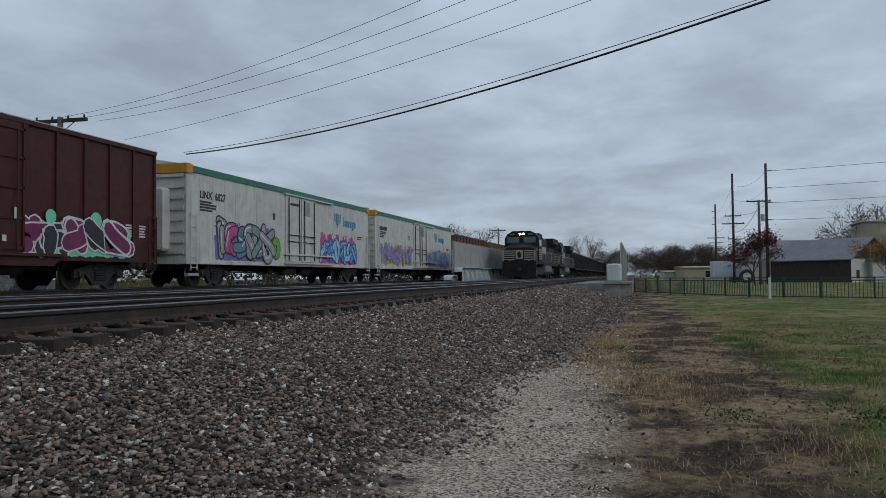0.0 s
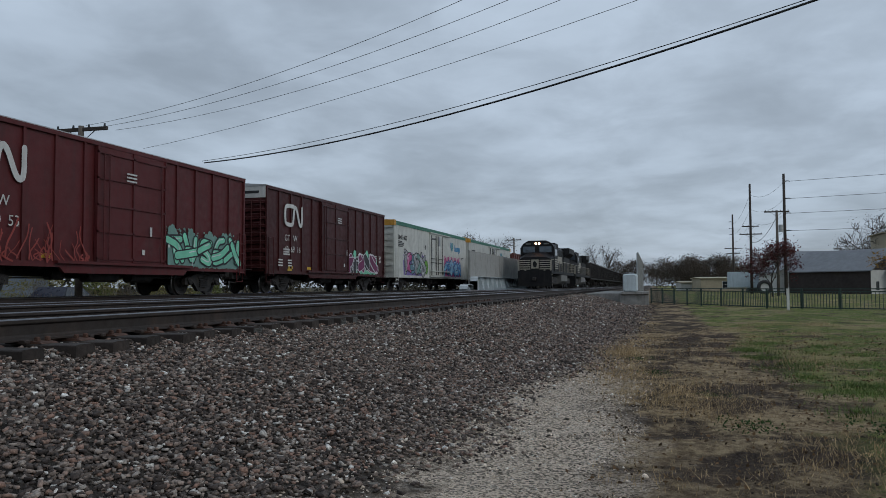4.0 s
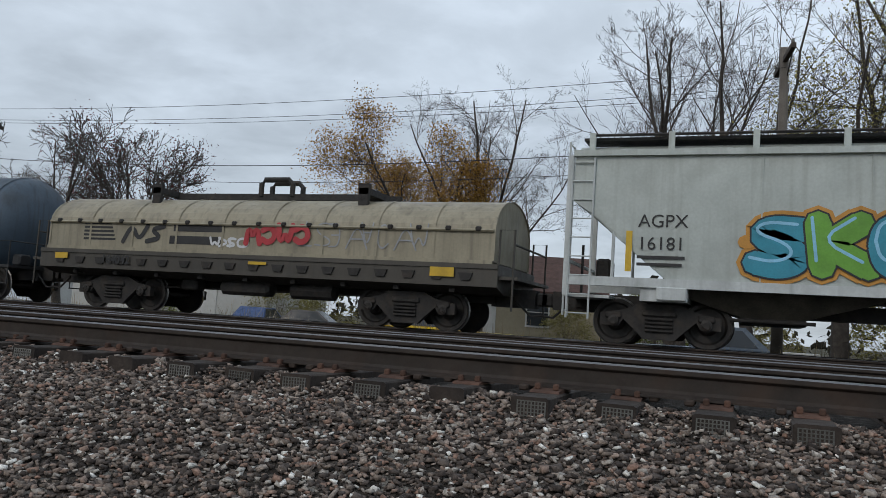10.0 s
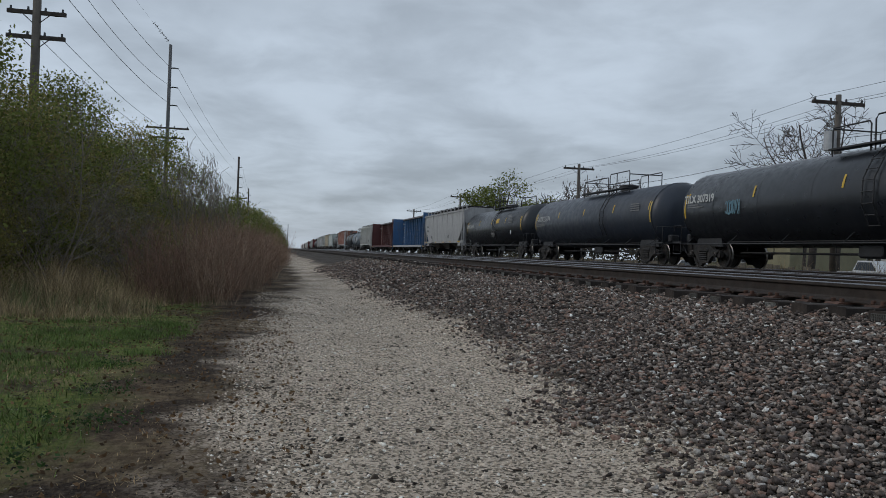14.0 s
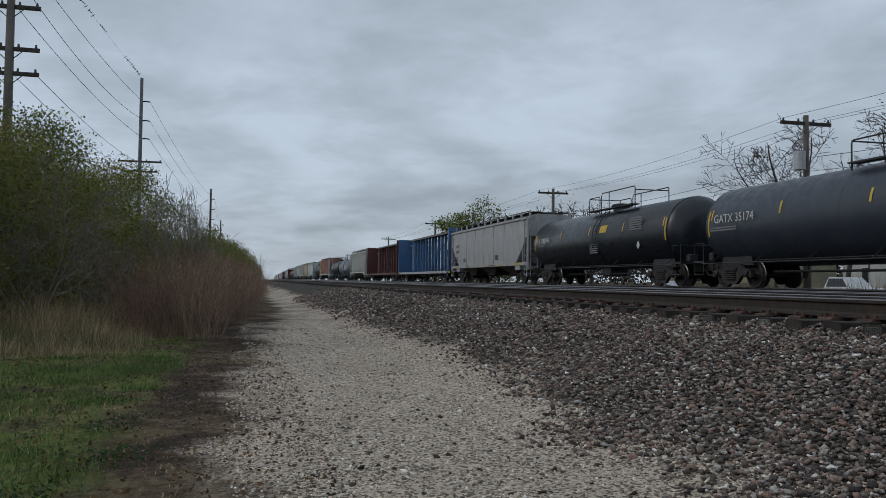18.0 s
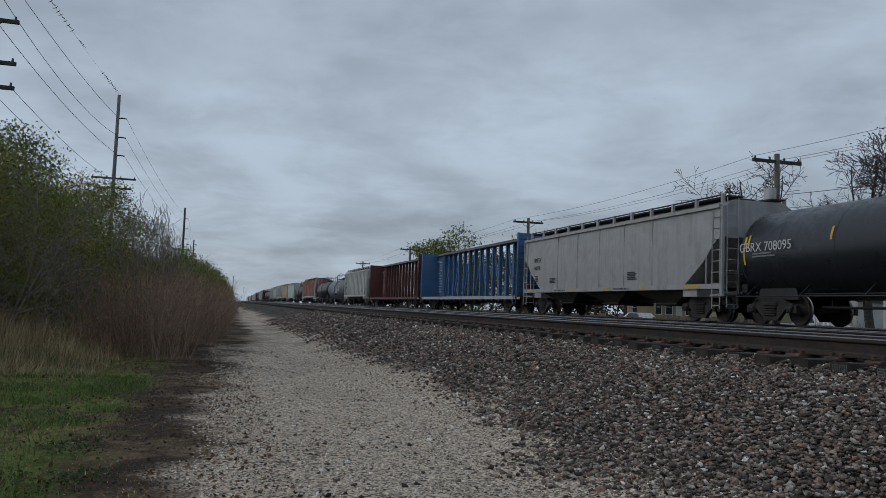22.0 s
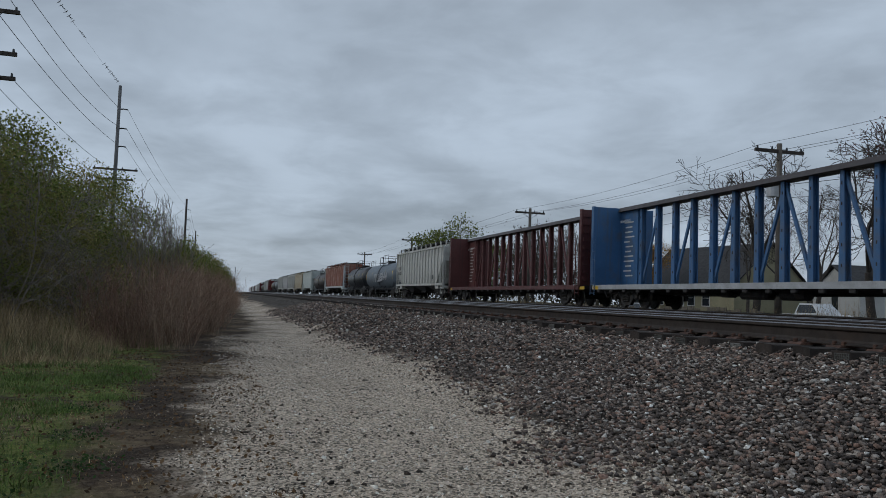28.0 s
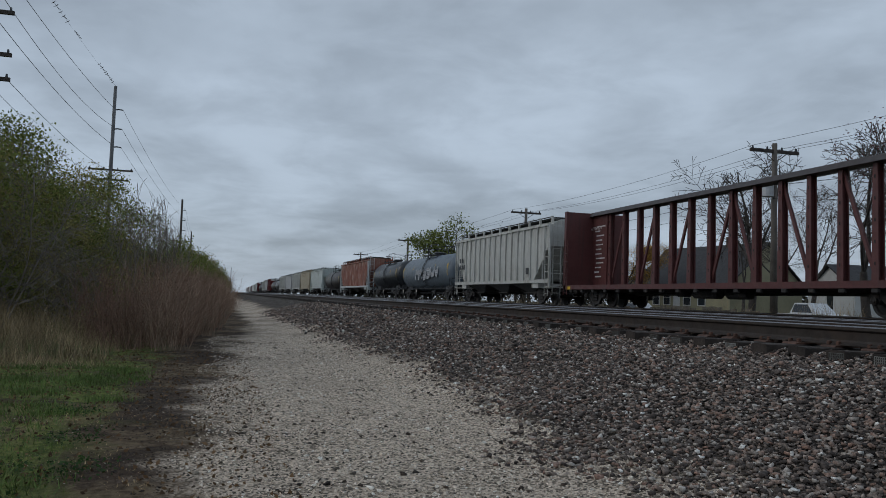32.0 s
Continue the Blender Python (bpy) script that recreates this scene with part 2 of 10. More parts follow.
class Form:
    """Collects boxes, prisms, tubes and sheets into one mesh."""

    def __init__(self):
        self.v, self.f = [], []

    def add(self, verts, faces):
        n = len(self.v)
        self.v.extend(verts)
        self.f.extend([[n + i for i in f] for f in faces])
        return self

    def box(self, x0, x1, y0, y1, z0, z1):
        return self.add([(x0, y0, z0), (x1, y0, z0), (x1, y1, z0), (x0, y1, z0), (x0, y0, z1), (x1, y0, z1), (x1, y1, z1), (x0, y1, z1)], [(3, 2, 1, 0), (4, 5, 6, 7), (0, 1, 5, 4), (1, 2, 6, 5), (2, 3, 7, 6), (3, 0, 4, 7)])

    def rbox(self, x0, x1, y0, y1, z0, z1, c=0.02):
        """A box with its upright and level edges cut off along x."""
        pts = [(y0 + c, z0), (y1 - c, z0), (y1, z0 + c), (y1, z1 - c), (y1 - c, z1), (y0 + c, z1), (y0, z1 - c), (y0, z0 + c)]
        small = [(y + (c if y < (y0 + y1) / 2 else -c) * 0.7, z + (c if z < (z0 + z1) / 2 else -c) * 0.7) for y, z in pts]
        rings = [(x0, small), (x0 + c, pts), (x1 - c, pts), (x1, small)]
        return self.loft([[(x, y, z) for y, z in ring] for x, ring in rings])

    def loft(self, rings, caps=True, closed=True):
        n = len(rings[0])
        verts = [p for r in rings for p in r]
        faces = []
        for a in range(len(rings) - 1):
            for b in range(n if closed else n - 1):
                c = (b + 1) % n
                faces.append((a * n + b, a * n + c, (a + 1) * n + c, (a + 1) * n + b))
        if caps:
            faces.append(tuple(range(n - 1, -1, -1)))
            faces.append(tuple((len(rings) - 1) * n + b for b in range(n)))
        return self.add(verts, faces)

    def prism(self, yz, x0, x1):
        return self.loft([[(x0, y, z) for y, z in yz], [(x1, y, z) for y, z in yz]])

    def prism_y(self, xz, y0, y1):
        return self.loft([[(x, y0, z) for x, z in xz], [(x, y1, z) for x, z in xz]])

    def prism_z(self, xy, z0, z1):
        return self.loft([[(x, y, z0) for x, y in xy], [(x, y, z1) for x, y in xy]])

    def tube(self, points, r, n=8, r1=None):
        pts = [Vector(p) for p in points]
        rings = []
        for i, p in enumerate(pts):
            d = (pts[min(i + 1, len(pts) - 1)] - pts[max(i - 1, 0)])
            d = d.normalized() if d.length > 1e-9 else Vector((0, 0, 1))
            a = d.cross(Vector((0, 0, 1)) if abs(d.z) < 0.9 else Vector((1, 0, 0))).normalized()
            b = d.cross(a)
            rad = r if r1 is None else r + (r1 - r) * i / max(1, len(pts) - 1)
            rings.append([tuple(p + (a * math.cos(t) + b * math.sin(t)) * rad) for t in [2 * math.pi * k / n for k in range(n)]])
        return self.loft(rings)

    def disc(self, x, y0, y1, z, r, n=20, hub=None):
        """A wheel-like disc with its axle along y."""
        ring = lambda y, rad: [(x + rad * math.cos(t), y, z + rad * math.sin(t)) for t in [2 * math.pi * k / n for k in range(n)]]
        return self.loft([ring(y, rad) for y, rad in (hub or [(y0, r), (y1, r)])])

    def mesh(self, name, smooth=False):
        me = bpy.data.meshes.new(name)
        me.from_pydata(self.v, [], self.f)
        if smooth:
            me.polygons.foreach_set("use_smooth", [True] * len(me.polygons))
        me.update()
        return me


def part(name, form, material, parent=None, label="", smooth=False, at=None):
    """One mesh object, under a thing or a part."""
    me = form if isinstance(form, bpy.types.Mesh) else form.mesh(name, smooth)
    if material and not me.materials:
        me.materials.append(material)
    ob = new(name, me)
    if parent:
        ob.parent = parent
    if at is not None:
        ob.matrix_basis = at
    if label:
        ob["label"] = label
    return ob


def thing(name, label, category, group="", kind="", at=None):
    ob = new(name)
    ob.empty_display_size = 0.3
    tagged(ob, label, category, group, kind)
    if at is not None:
        ob.matrix_basis = at
    return ob


LETTERS = {}


def letters(body, size, bold=0.0, stretch=1.0):
    """A flat mesh of built-in lettering, from (0, 0) to the right in x, z up."""
    key = (body, size, bold, stretch)
    if key not in LETTERS:
        cu = bpy.data.curves.new("lettering", "FONT")
        cu.body, cu.size, cu.offset, cu.extrude = body, size, bold, 0.002
        cu.resolution_u = 3
        ob = new("lettering_source", cu)
        me = bpy.data.meshes.new_from_object(ob.evaluated_get(bpy.context.evaluated_depsgraph_get()))
        bpy.data.objects.remove(ob)
        bpy.data.curves.remove(cu)
        me.transform(Matrix(((stretch, 0, 0, 0), (0, 0, -1, 0), (0, 1, 0, 0), (0, 0, 0, 1))))
        me.materials.clear()
        LETTERS[key] = me
    return LETTERS[key]


def write(body, size, x, y, z, parent, material, bold=0.0, stretch=1.0, name="lettering", label="", turn=None):
    me = letters(body, size, bold, stretch).copy()
    me.materials.append(material)
    m = pose(x, y, z) if turn is None else pose(x, y, z, 0, 0, turn)
    return part(name, me, None, parent, label, at=m)


def bars(rows, parent, material, y, name="small_print", label="", depth=0.003):
    """Plain bars for writing that cannot be read: rows of (x, z, width, height)."""
    if name != "small_print":
        for x, z, w, h in rows:
            f = Form()
            f.box(x, x + w, y - depth, y, z, z + h)
            part(name, f, material, parent, label)
        return
    f = Form()
    for x, z, w, h in rows:
        f.box(x, x + w, y - depth, y, z, z + h)
    return tagged(part(name, f, material, parent, label), kind="stuff")


def print_block(x, z, w, lines, rnd, h=0.05, gap=0.035):
    return [(x, z - k * (h + gap), w * rnd.uniform(0.6, 1.0), h) for k in range(lines)]


# strokes of abstract spray-painted figures, in a unit box
STROKES = [
    [[(0.9, 0.85), (0.3, 0.9), (0.1, 0.68), (0.75, 0.45), (0.85, 0.2), (0.5, 0.06), (0.05, 0.15)]],
    [[(0.15, 0.05), (0.15, 0.95)], [(0.9, 0.95), (0.25, 0.5), (0.95, 0.05)]],
    [[(0.15, 0.5), (0.2, 0.85), (0.5, 0.95), (0.85, 0.8), (0.88, 0.3), (0.6, 0.06), (0.25, 0.12), (0.15, 0.5)]],
    [[(0.05, 0.95), (0.2, 0.08), (0.5, 0.6), (0.75, 0.08), (0.95, 0.95)]],
    [[(0.12, 0.05), (0.15, 0.92), (0.7, 0.9), (0.8, 0.65), (0.2, 0.5), (0.9, 0.05)]],
    [[(0.9, 0.9), (0.15, 0.9), (0.15, 0.1), (0.9, 0.1)], [(0.2, 0.5), (0.75, 0.5)]],
    [[(0.1, 0.05), (0.5, 0.95), (0.9, 0.05)], [(0.25, 0.38), (0.75, 0.38)]],
    [[(0.05, 0.9), (0.95, 0.9)], [(0.5, 0.9), (0.45, 0.05)]],
    [[(0.9, 0.75), (0.55, 0.95), (0.12, 0.7), (0.15, 0.25), (0.5, 0.05), (0.9, 0.25)]],
]


def ribbon(form, line, half, y, rnd=None):
    """A flat painted stroke with round ends, facing -y."""
    pts = [Vector((x, z)) for x, z in line]
    y -= 0.00002 * len(form.v)  # each stroke lies on the one before
    # round the bends
    for _ in range(2):
        soft = [pts[0]]
        for a, b in zip(pts, pts[1:]):
            soft += [a * 0.75 + b * 0.25, a * 0.25 + b * 0.75]
        pts = soft + [pts[-1]]
    left, right = [], []
    for i, p in enumerate(pts):
        d = (pts[min(i + 1, len(pts) - 1)] - pts[max(i - 1, 0)])
        d = d.normalized() if d.length > 1e-6 else Vector((1, 0))
        nrm = Vector((-d.y, d.x)) * half
        left.append(p + nrm)
        right.append(p - nrm)
    n = len(form.v)
    form.v.extend([(p.x, y, p.y) for p in left] + [(p.x, y, p.y) for p in right])
    k = len(left)
    form.f.extend([[n + i, n + k + i, n + k + i + 1, n + i + 1] for i in range(k - 1)])
    for p in (pts[0], pts[-1]):
        n = len(form.v)
        y -= 0.0002
        form.v.extend([(p.x + half * math.cos(t), y, p.y + half * math.sin(t)) for t in [2 * math.pi * j / 8 for j in range(8)]])
        form.f.append([n + j for j in range(8)])


def spray(parent, x0, x1, z0, z1, y, count, fills, outline, cloud=None, shine=None, seed=1, fat=0.13, label="spray-painted graffiti in several colours", steps=None):
    """Graffiti as thin layers of paint on a car's side: a cloud, outlines, fills and shines."""
    rnd = random.Random(seed)
    w, h = (x1 - x0) / count, z1 - z0
    half = fat * h
    back = Form()
    for k in range(count):
        edge, coat, glint = Form(), Form(), Form()
        deep = 0.02 + 0.008 * k
        shape = STROKES[(steps[k] if steps else rnd.randrange(len(STROKES)))]
        tip, drop, lean = rnd.uniform(0.9, 1.1), rnd.uniform(-0.06, 0.06), rnd.uniform(-0.15, 0.15)
        mirror, flip = not steps and rnd.random() < 0.7, not steps and rnd.random() < 0.55
        for line in shape:
            line = [(1 - u if mirror else u, 1 - v if flip else v) for u, v in line]
            pts = [(x0 + w * (k + 0.03 + 0.94 * (u + lean * (v - 0.5))), z0 + half + drop * h + (h - 2 * half) * v * tip) for u, v in line]
            ribbon(edge, pts, half * 1.0 + 0.035, y - deep)
            ribbon(coat, pts, half, y - deep - 0.003)
            if shine:
                ribbon(glint, [(px - half * 0.45, pz + half * 0.45) for px, pz in pts], half * 0.13, y - deep - 0.006)
            if cloud:
                ribbon(back, pts, half + 0.11, y - 0.002)
        figure = part("graffiti_figure", coat, fills[k % len(fills)], parent, label)
        part("outline", edge, outline, figure)
        if shine:
            part("shine", glint, shine, figure)
    if cloud:
        for _ in range(count * 2):
            cx, cz, r = rnd.uniform(x0, x1), rnd.uniform(z0 + 0.25 * h, z1 - 0.2 * h), rnd.uniform(0.08, 0.2) * h
            ribbon(back, [(cx - r * 1.6, cz), (cx + r * 1.6, cz + rnd.uniform(-0.1, 0.1) * h)], r, y - 0.002)
        part("graffiti_cloud", back, cloud, parent, "cloud of spray paint behind the figures")


def scrawl(parent, x0, x1, z0, z1, y, material, seed, thick=0.02, lines=7):
    """A thin spray-can tag."""
    rnd = random.Random(seed)
    f = Form()
    for k in range(lines):
        shape = STROKES[rnd.randrange(len(STROKES))]
        w = (x1 - x0) / lines
        mirror, flip, wide = rnd.random() < 0.7, rnd.random() < 0.6, rnd.uniform(0.8, 1.7)
        for line in shape:
            line = [((1 - u if mirror else u) * wide, 1 - v if flip else v) for u, v in line]
            ribbon(f, [(x0 + w * (k + u), z0 + (z1 - z0) * v) for u, v in line], thick, y - 0.004)
    return part("graffiti_tag", f, material, parent, "thin spray-painted tag")


def licks(parent, x0, x1, z0, z1, y, material, seed, count=40, thick=0.02):
    """Loose upward licks of spray paint."""
    rnd = random.Random(seed)
    f = Form()
    for _ in range(count):
        x, tall = rnd.uniform(x0, x1), (z1 - z0) * rnd.uniform(0.25, 1.0) ** 1.5
        pts = [(x, z0 + rnd.uniform(0, 0.1))]
        for k in range(3):
            pts.append((pts[-1][0] + rnd.uniform(-0.22, 0.22), pts[-1][1] + tall / 3))
        ribbon(f, pts, thick * rnd.uniform(0.5, 1.5), y - 0.004)
    return tagged(part("graffiti_lick", f, material, parent, "loose licks of red spray paint"), kind="stuff")


def spray_paint(name, color):
    return surface("spray_" + name, color, 0.6, 0.0, 0.12, 2.0, tuple(c * 0.5 for c in color), 0.35, 0.2)


SP = {n: spray_paint(n, c) for n, c in dict(white=(0.62, 0.63, 0.65), black=(0.025, 0.025, 0.03), teal=(0.03, 0.26, 0.36), green=(0.14, 0.36, 0.05), orange=(0.55, 0.26, 0.05), pink=(0.5, 0.08, 0.25), violet=(0.2, 0.14, 0.42), blue=(0.06, 0.25, 0.55), lightblue=(0.25, 0.55, 0.75), cream=(0.6, 0.52, 0.28), mint=(0.2, 0.62, 0.42), grey=(0.3, 0.31, 0.33), red=(0.45, 0.04, 0.05), yellow=(0.6, 0.45, 0.05), magenta=(0.17, 0.02, 0.09), maroon=(0.12, 0.02, 0.03), navy=(0.02, 0.06, 0.2), sage=(0.16, 0.3, 0.26), steel=(0.12, 0.24, 0.3)).items()}


def painted_mass(parent, x0, x1, z0, z1, y, count, base, halo, line, accent, seed, fat=0.15, cover=0.75):
    """A row of swollen, overlapping spray-painted figures: overspray behind, then outline, fill and shine of one figure after another."""
    rnd = random.Random(seed)
    fills = base if isinstance(base, (list, tuple)) else [base]
    soft = Form()
    w, h = (x1 - x0) / count, z1 - z0
    half = fat * h
    level = lambda form, d: y - d + 0.00002 * len(form.v)
    # overspray: a thick middle, a ragged edge and loose spots
    n = count * 9
    for k in range(n):
        x = x0 + (k + 0.5) * (x1 - x0) / n
        top = z0 + h * (cover + 0.16 * math.sin(k * 0.55 + seed) + rnd.uniform(-0.08, 0.12))
        ribbon(soft, [(x, z0 + 0.12), (x + rnd.uniform(-0.12, 0.12), top)], rnd.uniform(0.07, 0.14), level(soft, 0.002 + 0.00003 * k))
    for k in range(count * 14):
        x, z, r = rnd.uniform(x0 - 0.15, x1 + 0.15), z0 + h * (cover + rnd.uniform(-0.1, 0.3)), rnd.uniform(0.012, 0.05)
        ribbon(soft, [(x - r * 0.3, z), (x + r * 0.3, z)], r, level(soft, 0.004))
    last = -1
    for k in range(count):
        pick = rnd.randrange(len(STROKES))
        pick = (pick + 1) % len(STROKES) if pick == last else pick
        last = pick
        mirror, flip = rnd.random() < 0.5, rnd.random() < 0.35
        lean, drop, tall = rnd.uniform(-0.22, 0.22), rnd.uniform(-0.05, 0.07), rnd.uniform(0.85, 1.08)
        deep = 0.012 + 0.007 * k
        edge, coat, glint = Form(), Form(), Form()
        spike = [[(rnd.uniform(-0.2, 0.5), rnd.uniform(0, 0.4)), (rnd.uniform(0.2, 0.8), rnd.uniform(0.3, 0.7)), (rnd.uniform(0.5, 1.3), rnd.uniform(0.5, 1.0))]]
        for j, stroke in enumerate(STROKES[pick] + spike):
            pts = []
            for u, v in stroke:
                u, v = (1 - u if mirror else u) + rnd.uniform(-0.24, 0.24), (1 - v if flip else v) + rnd.uniform(-0.14, 0.14)
                v = min(1.05, max(-0.05, v))
                pts.append((x0 + w * (k - 0.06 + 1.12 * (u + lean * (v - 0.5))), z0 + half + drop * h + (h - 2 * half) * v * tall))
            ribbon(edge, pts, half + 0.055, level(edge, deep + 0.0016 * j))
            ribbon(coat, pts, half * rnd.uniform(0.85, 1.05), level(coat, deep + 0.0008 + 0.0016 * j))
            if accent:
                ribbon(glint, [(px - half * 0.35, pz + half * 0.3) for px, pz in pts[:max(2, len(pts) // 2 + 1)]], half * 0.16, level(glint, deep + 0.0012 + 0.0016 * j))
        figure = part("graffiti_figure", coat, fills[k % len(fills)], parent, "swollen spray-painted figure")
        part("outline", edge, line, figure)
        if accent:
            part("shine", glint, accent, figure)
    tagged(part("graffiti_halo", soft, halo, parent, "thin overspray round the graffiti"), kind="stuff")


# ---- ground, ballast and tracks ----
TIE_END, RAIL_HALF = 4.9, 0.755


def ground_height(x, y):
    """The lie of the land: a worn path beside a ballast shoulder, the track bed, and lower yards behind it."""
    y -= bend(x)[0] * min(1.0, max(0.0, (y + 20) / 20))
    base = bend(x)[1] - 1.24 + 0.05 * noise.noise(Vector((x * 0.22, y * 0.3, 0.0))) + 0.02 * noise.noise(Vector((x * 1.1, y * 1.3, 4.0)))
    foot = 1.7 + 0.25 * noise.noise(Vector((x * 0.35, 7.0, 1.0)))
    top = bend(x)[1] - 0.56
    if y < foot:
        z = base
        if x > 3 and y > -3.5:
            z += 0.045 * noise.noise(Vector((x * 1.7, y * 2.3, 8.0))) * min(1.0, (x - 3) / 3)
        if y < -1.5:
            z += 0.06 * min(1.0, (-1.5 - y) / 3)
        return z
    if y < 4.75:
        s = (y - foot) / (4.75 - foot)
        s = s * s * (3 - 2 * s) * 0.5 + s * 0.5
        return base * (1 - s) + top * s
    if y < 5.1:
        return top + 0.1 * (y - 4.75) / 0.35
    top = bend(x)[1] - 0.46
    if y < 20.2:
        return top
    if y < 22.5:
        s = (y - 20.2) / 2.3
        return top * (1 - s) - 1.3 * s
    return -1.3 + 0.06 * noise.noise(Vector((x * 0.1, y * 0.1, 2.0)))


def lines_between(marks):
    out = []
    for (a, step), (b, _) in zip(marks, marks[1:]):
        n = max(1, round((b - a) / step))
        out += [a + (b - a) * k / n for k in range(n)]
    return out + [marks[-1][0]]


def ground_material():
    m = bpy.data.materials.new("trackside_ground")
    m.use_nodes = True
    nt = m.node_tree
    bsdf = nt.nodes["Principled BSDF"]
    bsdf.inputs["Roughness"].default_value = 0.95
    bsdf.inputs["Specular IOR Level"].default_value = 0.2
    tc = nt.nodes.new("ShaderNodeTexCoord")
    sep = nt.nodes.new("ShaderNodeSeparateXYZ")
    nt.links.new(tc.outputs["Object"], sep.inputs[0])
    X, Y = sep.outputs[0], sep.outputs[1]

    def math_node(op, a, b=None):
        n = nt.nodes.new("ShaderNodeMath")
        n.operation = op
        for k, v in enumerate((a, b)):
            if v is None:
                continue
            if isinstance(v, (int, float)):
                n.inputs[k].default_value = v
            else:
                nt.links.new(v, n.inputs[k])
        return n.outputs[0]

    def grain(scale, detail=6, rough=0.6):
        n = nt.nodes.new("ShaderNodeTexNoise")
        n.inputs["Scale"].default_value, n.inputs["Detail"].default_value, n.inputs["Roughness"].default_value = scale, detail, rough
        nt.links.new(tc.outputs["Object"], n.inputs["Vector"])
        return n.outputs[0]

    def ramp(sock, a, b, lo=0.0, hi=1.0):
        r = nt.nodes.new("ShaderNodeMapRange")
        r.interpolation_type = "SMOOTHSTEP"
        for k, v in zip(("From Min", "From Max", "To Min", "To Max"), (a, b, lo, hi)):
            r.inputs[k].default_value = v
        nt.links.new(sock, r.inputs[0])
        return r.outputs[0]

    def cells(scale):
        n = nt.nodes.new("ShaderNodeTexVoronoi")
        n.inputs["Scale"].default_value = scale
        nt.links.new(tc.outputs["Object"], n.inputs["Vector"])
        return n

    def mix(fac, a, b):
        n = nt.nodes.new("ShaderNodeMix")
        n.data_type = "RGBA"
        if isinstance(fac, (int, float)):
            n.inputs[0].default_value = fac
        else:
            nt.links.new(fac, n.inputs[0])
        for k, v in ((6, a), (7, b)):
            if isinstance(v, tuple):
                n.inputs[k].default_value = (*v, 1)
            else:
                nt.links.new(v, n.inputs[k])
        return n.outputs[2]

    def speckle(scale, cols):
        v = cells(scale)
        s = nt.nodes.new("ShaderNodeSeparateColor")
        nt.links.new(v.outputs["Color"], s.inputs[0])
        r = nt.nodes.new("ShaderNodeValToRGB")
        r.color_ramp.interpolation = "CONSTANT"
        e = r.color_ramp.elements
        for k, (pos, c) in enumerate(cols):
            q = e[k] if k < 2 else e.new(pos)
            q.position, q.color = pos, (*c, 1)
        nt.links.new(s.outputs[0], r.inputs[0])
        return r.outputs[0], v.outputs["Distance"]

    wob = math_node("MULTIPLY", math_node("SUBTRACT", grain(0.45, 4), 0.5), 2.4)
    fine = math_node("MULTIPLY", math_node("SUBTRACT", grain(2.2, 5), 0.5), 1.3)
    yy = math_node("ADD", Y, math_node("ADD", wob, fine))
    # stone ground kept dark: shade in the gaps between scattered stones is put into its colour
    stone_col, stone_d = speckle(18.0, [(0.0, (0.03, 0.025, 0.021)), (0.3, (0.06, 0.05, 0.042)), (0.62, (0.11, 0.093, 0.08)), (0.92, (0.25, 0.23, 0.205))])
    light_col, light_d = speckle(55.0, [(0.0, (0.11, 0.096, 0.076)), (0.2, (0.5, 0.405, 0.31)), (0.48, (0.86, 0.72, 0.585)), (0.9, (0.05, 0.042, 0.033))])
    # grains are too small to tell apart on the path: mostly a powdery blend
    light_col = mix(0.25, light_col, mix(ramp(grain(1.6, 6), 0.35, 0.7), (0.41, 0.33, 0.25), (0.66, 0.55, 0.44)))
    light_col = mix(ramp(grain(3.2, 7, 0.7), 0.58, 0.74, 0.0, 0.6), light_col, (0.14, 0.115, 0.09))
    # earth worn through in patches, more of it further along
    light_col = mix(math_node("MULTIPLY", ramp(grain(0.55, 8, 0.7), 0.46, 0.6), ramp(X, -30.0, -7.0, 0.55, 0.1)), light_col, (0.13, 0.1, 0.075))
    dirt_col = mix(ramp(grain(1.4, 8, 0.68), 0.35, 0.68), (0.023, 0.015, 0.01), (0.072, 0.046, 0.03))
    dirt_col = mix(ramp(grain(26.0, 6, 0.7), 0.42, 0.66, 0.0, 0.7), dirt_col, (0.12, 0.088, 0.062))
    dirt_col = mix(ramp(grain(14.0, 6, 0.7), 0.56, 0.7, 0.0, 0.85), dirt_col, (0.016, 0.012, 0.01))
    dry_col = mix(ramp(grain(9.0, 8, 0.7), 0.36, 0.64), (0.15, 0.1, 0.055), (0.46, 0.35, 0.21))
    green_col = mix(ramp(grain(7.0, 8, 0.7), 0.36, 0.64), (0.06, 0.09, 0.02), (0.19, 0.215, 0.055))
    green_col = mix(math_node("MULTIPLY", ramp(grain(0.42, 8, 0.66), 0.48, 0.6, 0, 0.9), ramp(grain(11.0, 6, 0.7), 0.3, 0.6, 0.5, 1.0)), green_col, (0.33, 0.26, 0.13))
    # light path: on the -x side wide, on the +x side a short tongue
    edge_hi = ramp(math_node("SUBTRACT", yy, math_node("ADD", ramp(X, -9.0, -3.0, 2.8, 2.3), ramp(X, -3.0, 9.0, 0.0, -0.4))), -0.3, 0.5, 1.0, 0.0)
    edge_lo = ramp(math_node("SUBTRACT", yy, math_node("ADD", math_node("ADD", ramp(X, -33.0, -14.0, 1.0, 0.0), ramp(X, -14.0, -6.0, 0.0, -0.45)), math_node("ADD", ramp(X, -4.0, 6.0, 0.0, 0.8), ramp(X, 6.0, 13.0, 0.0, 0.6)))), -0.35, 0.35, 0.0, 1.0)
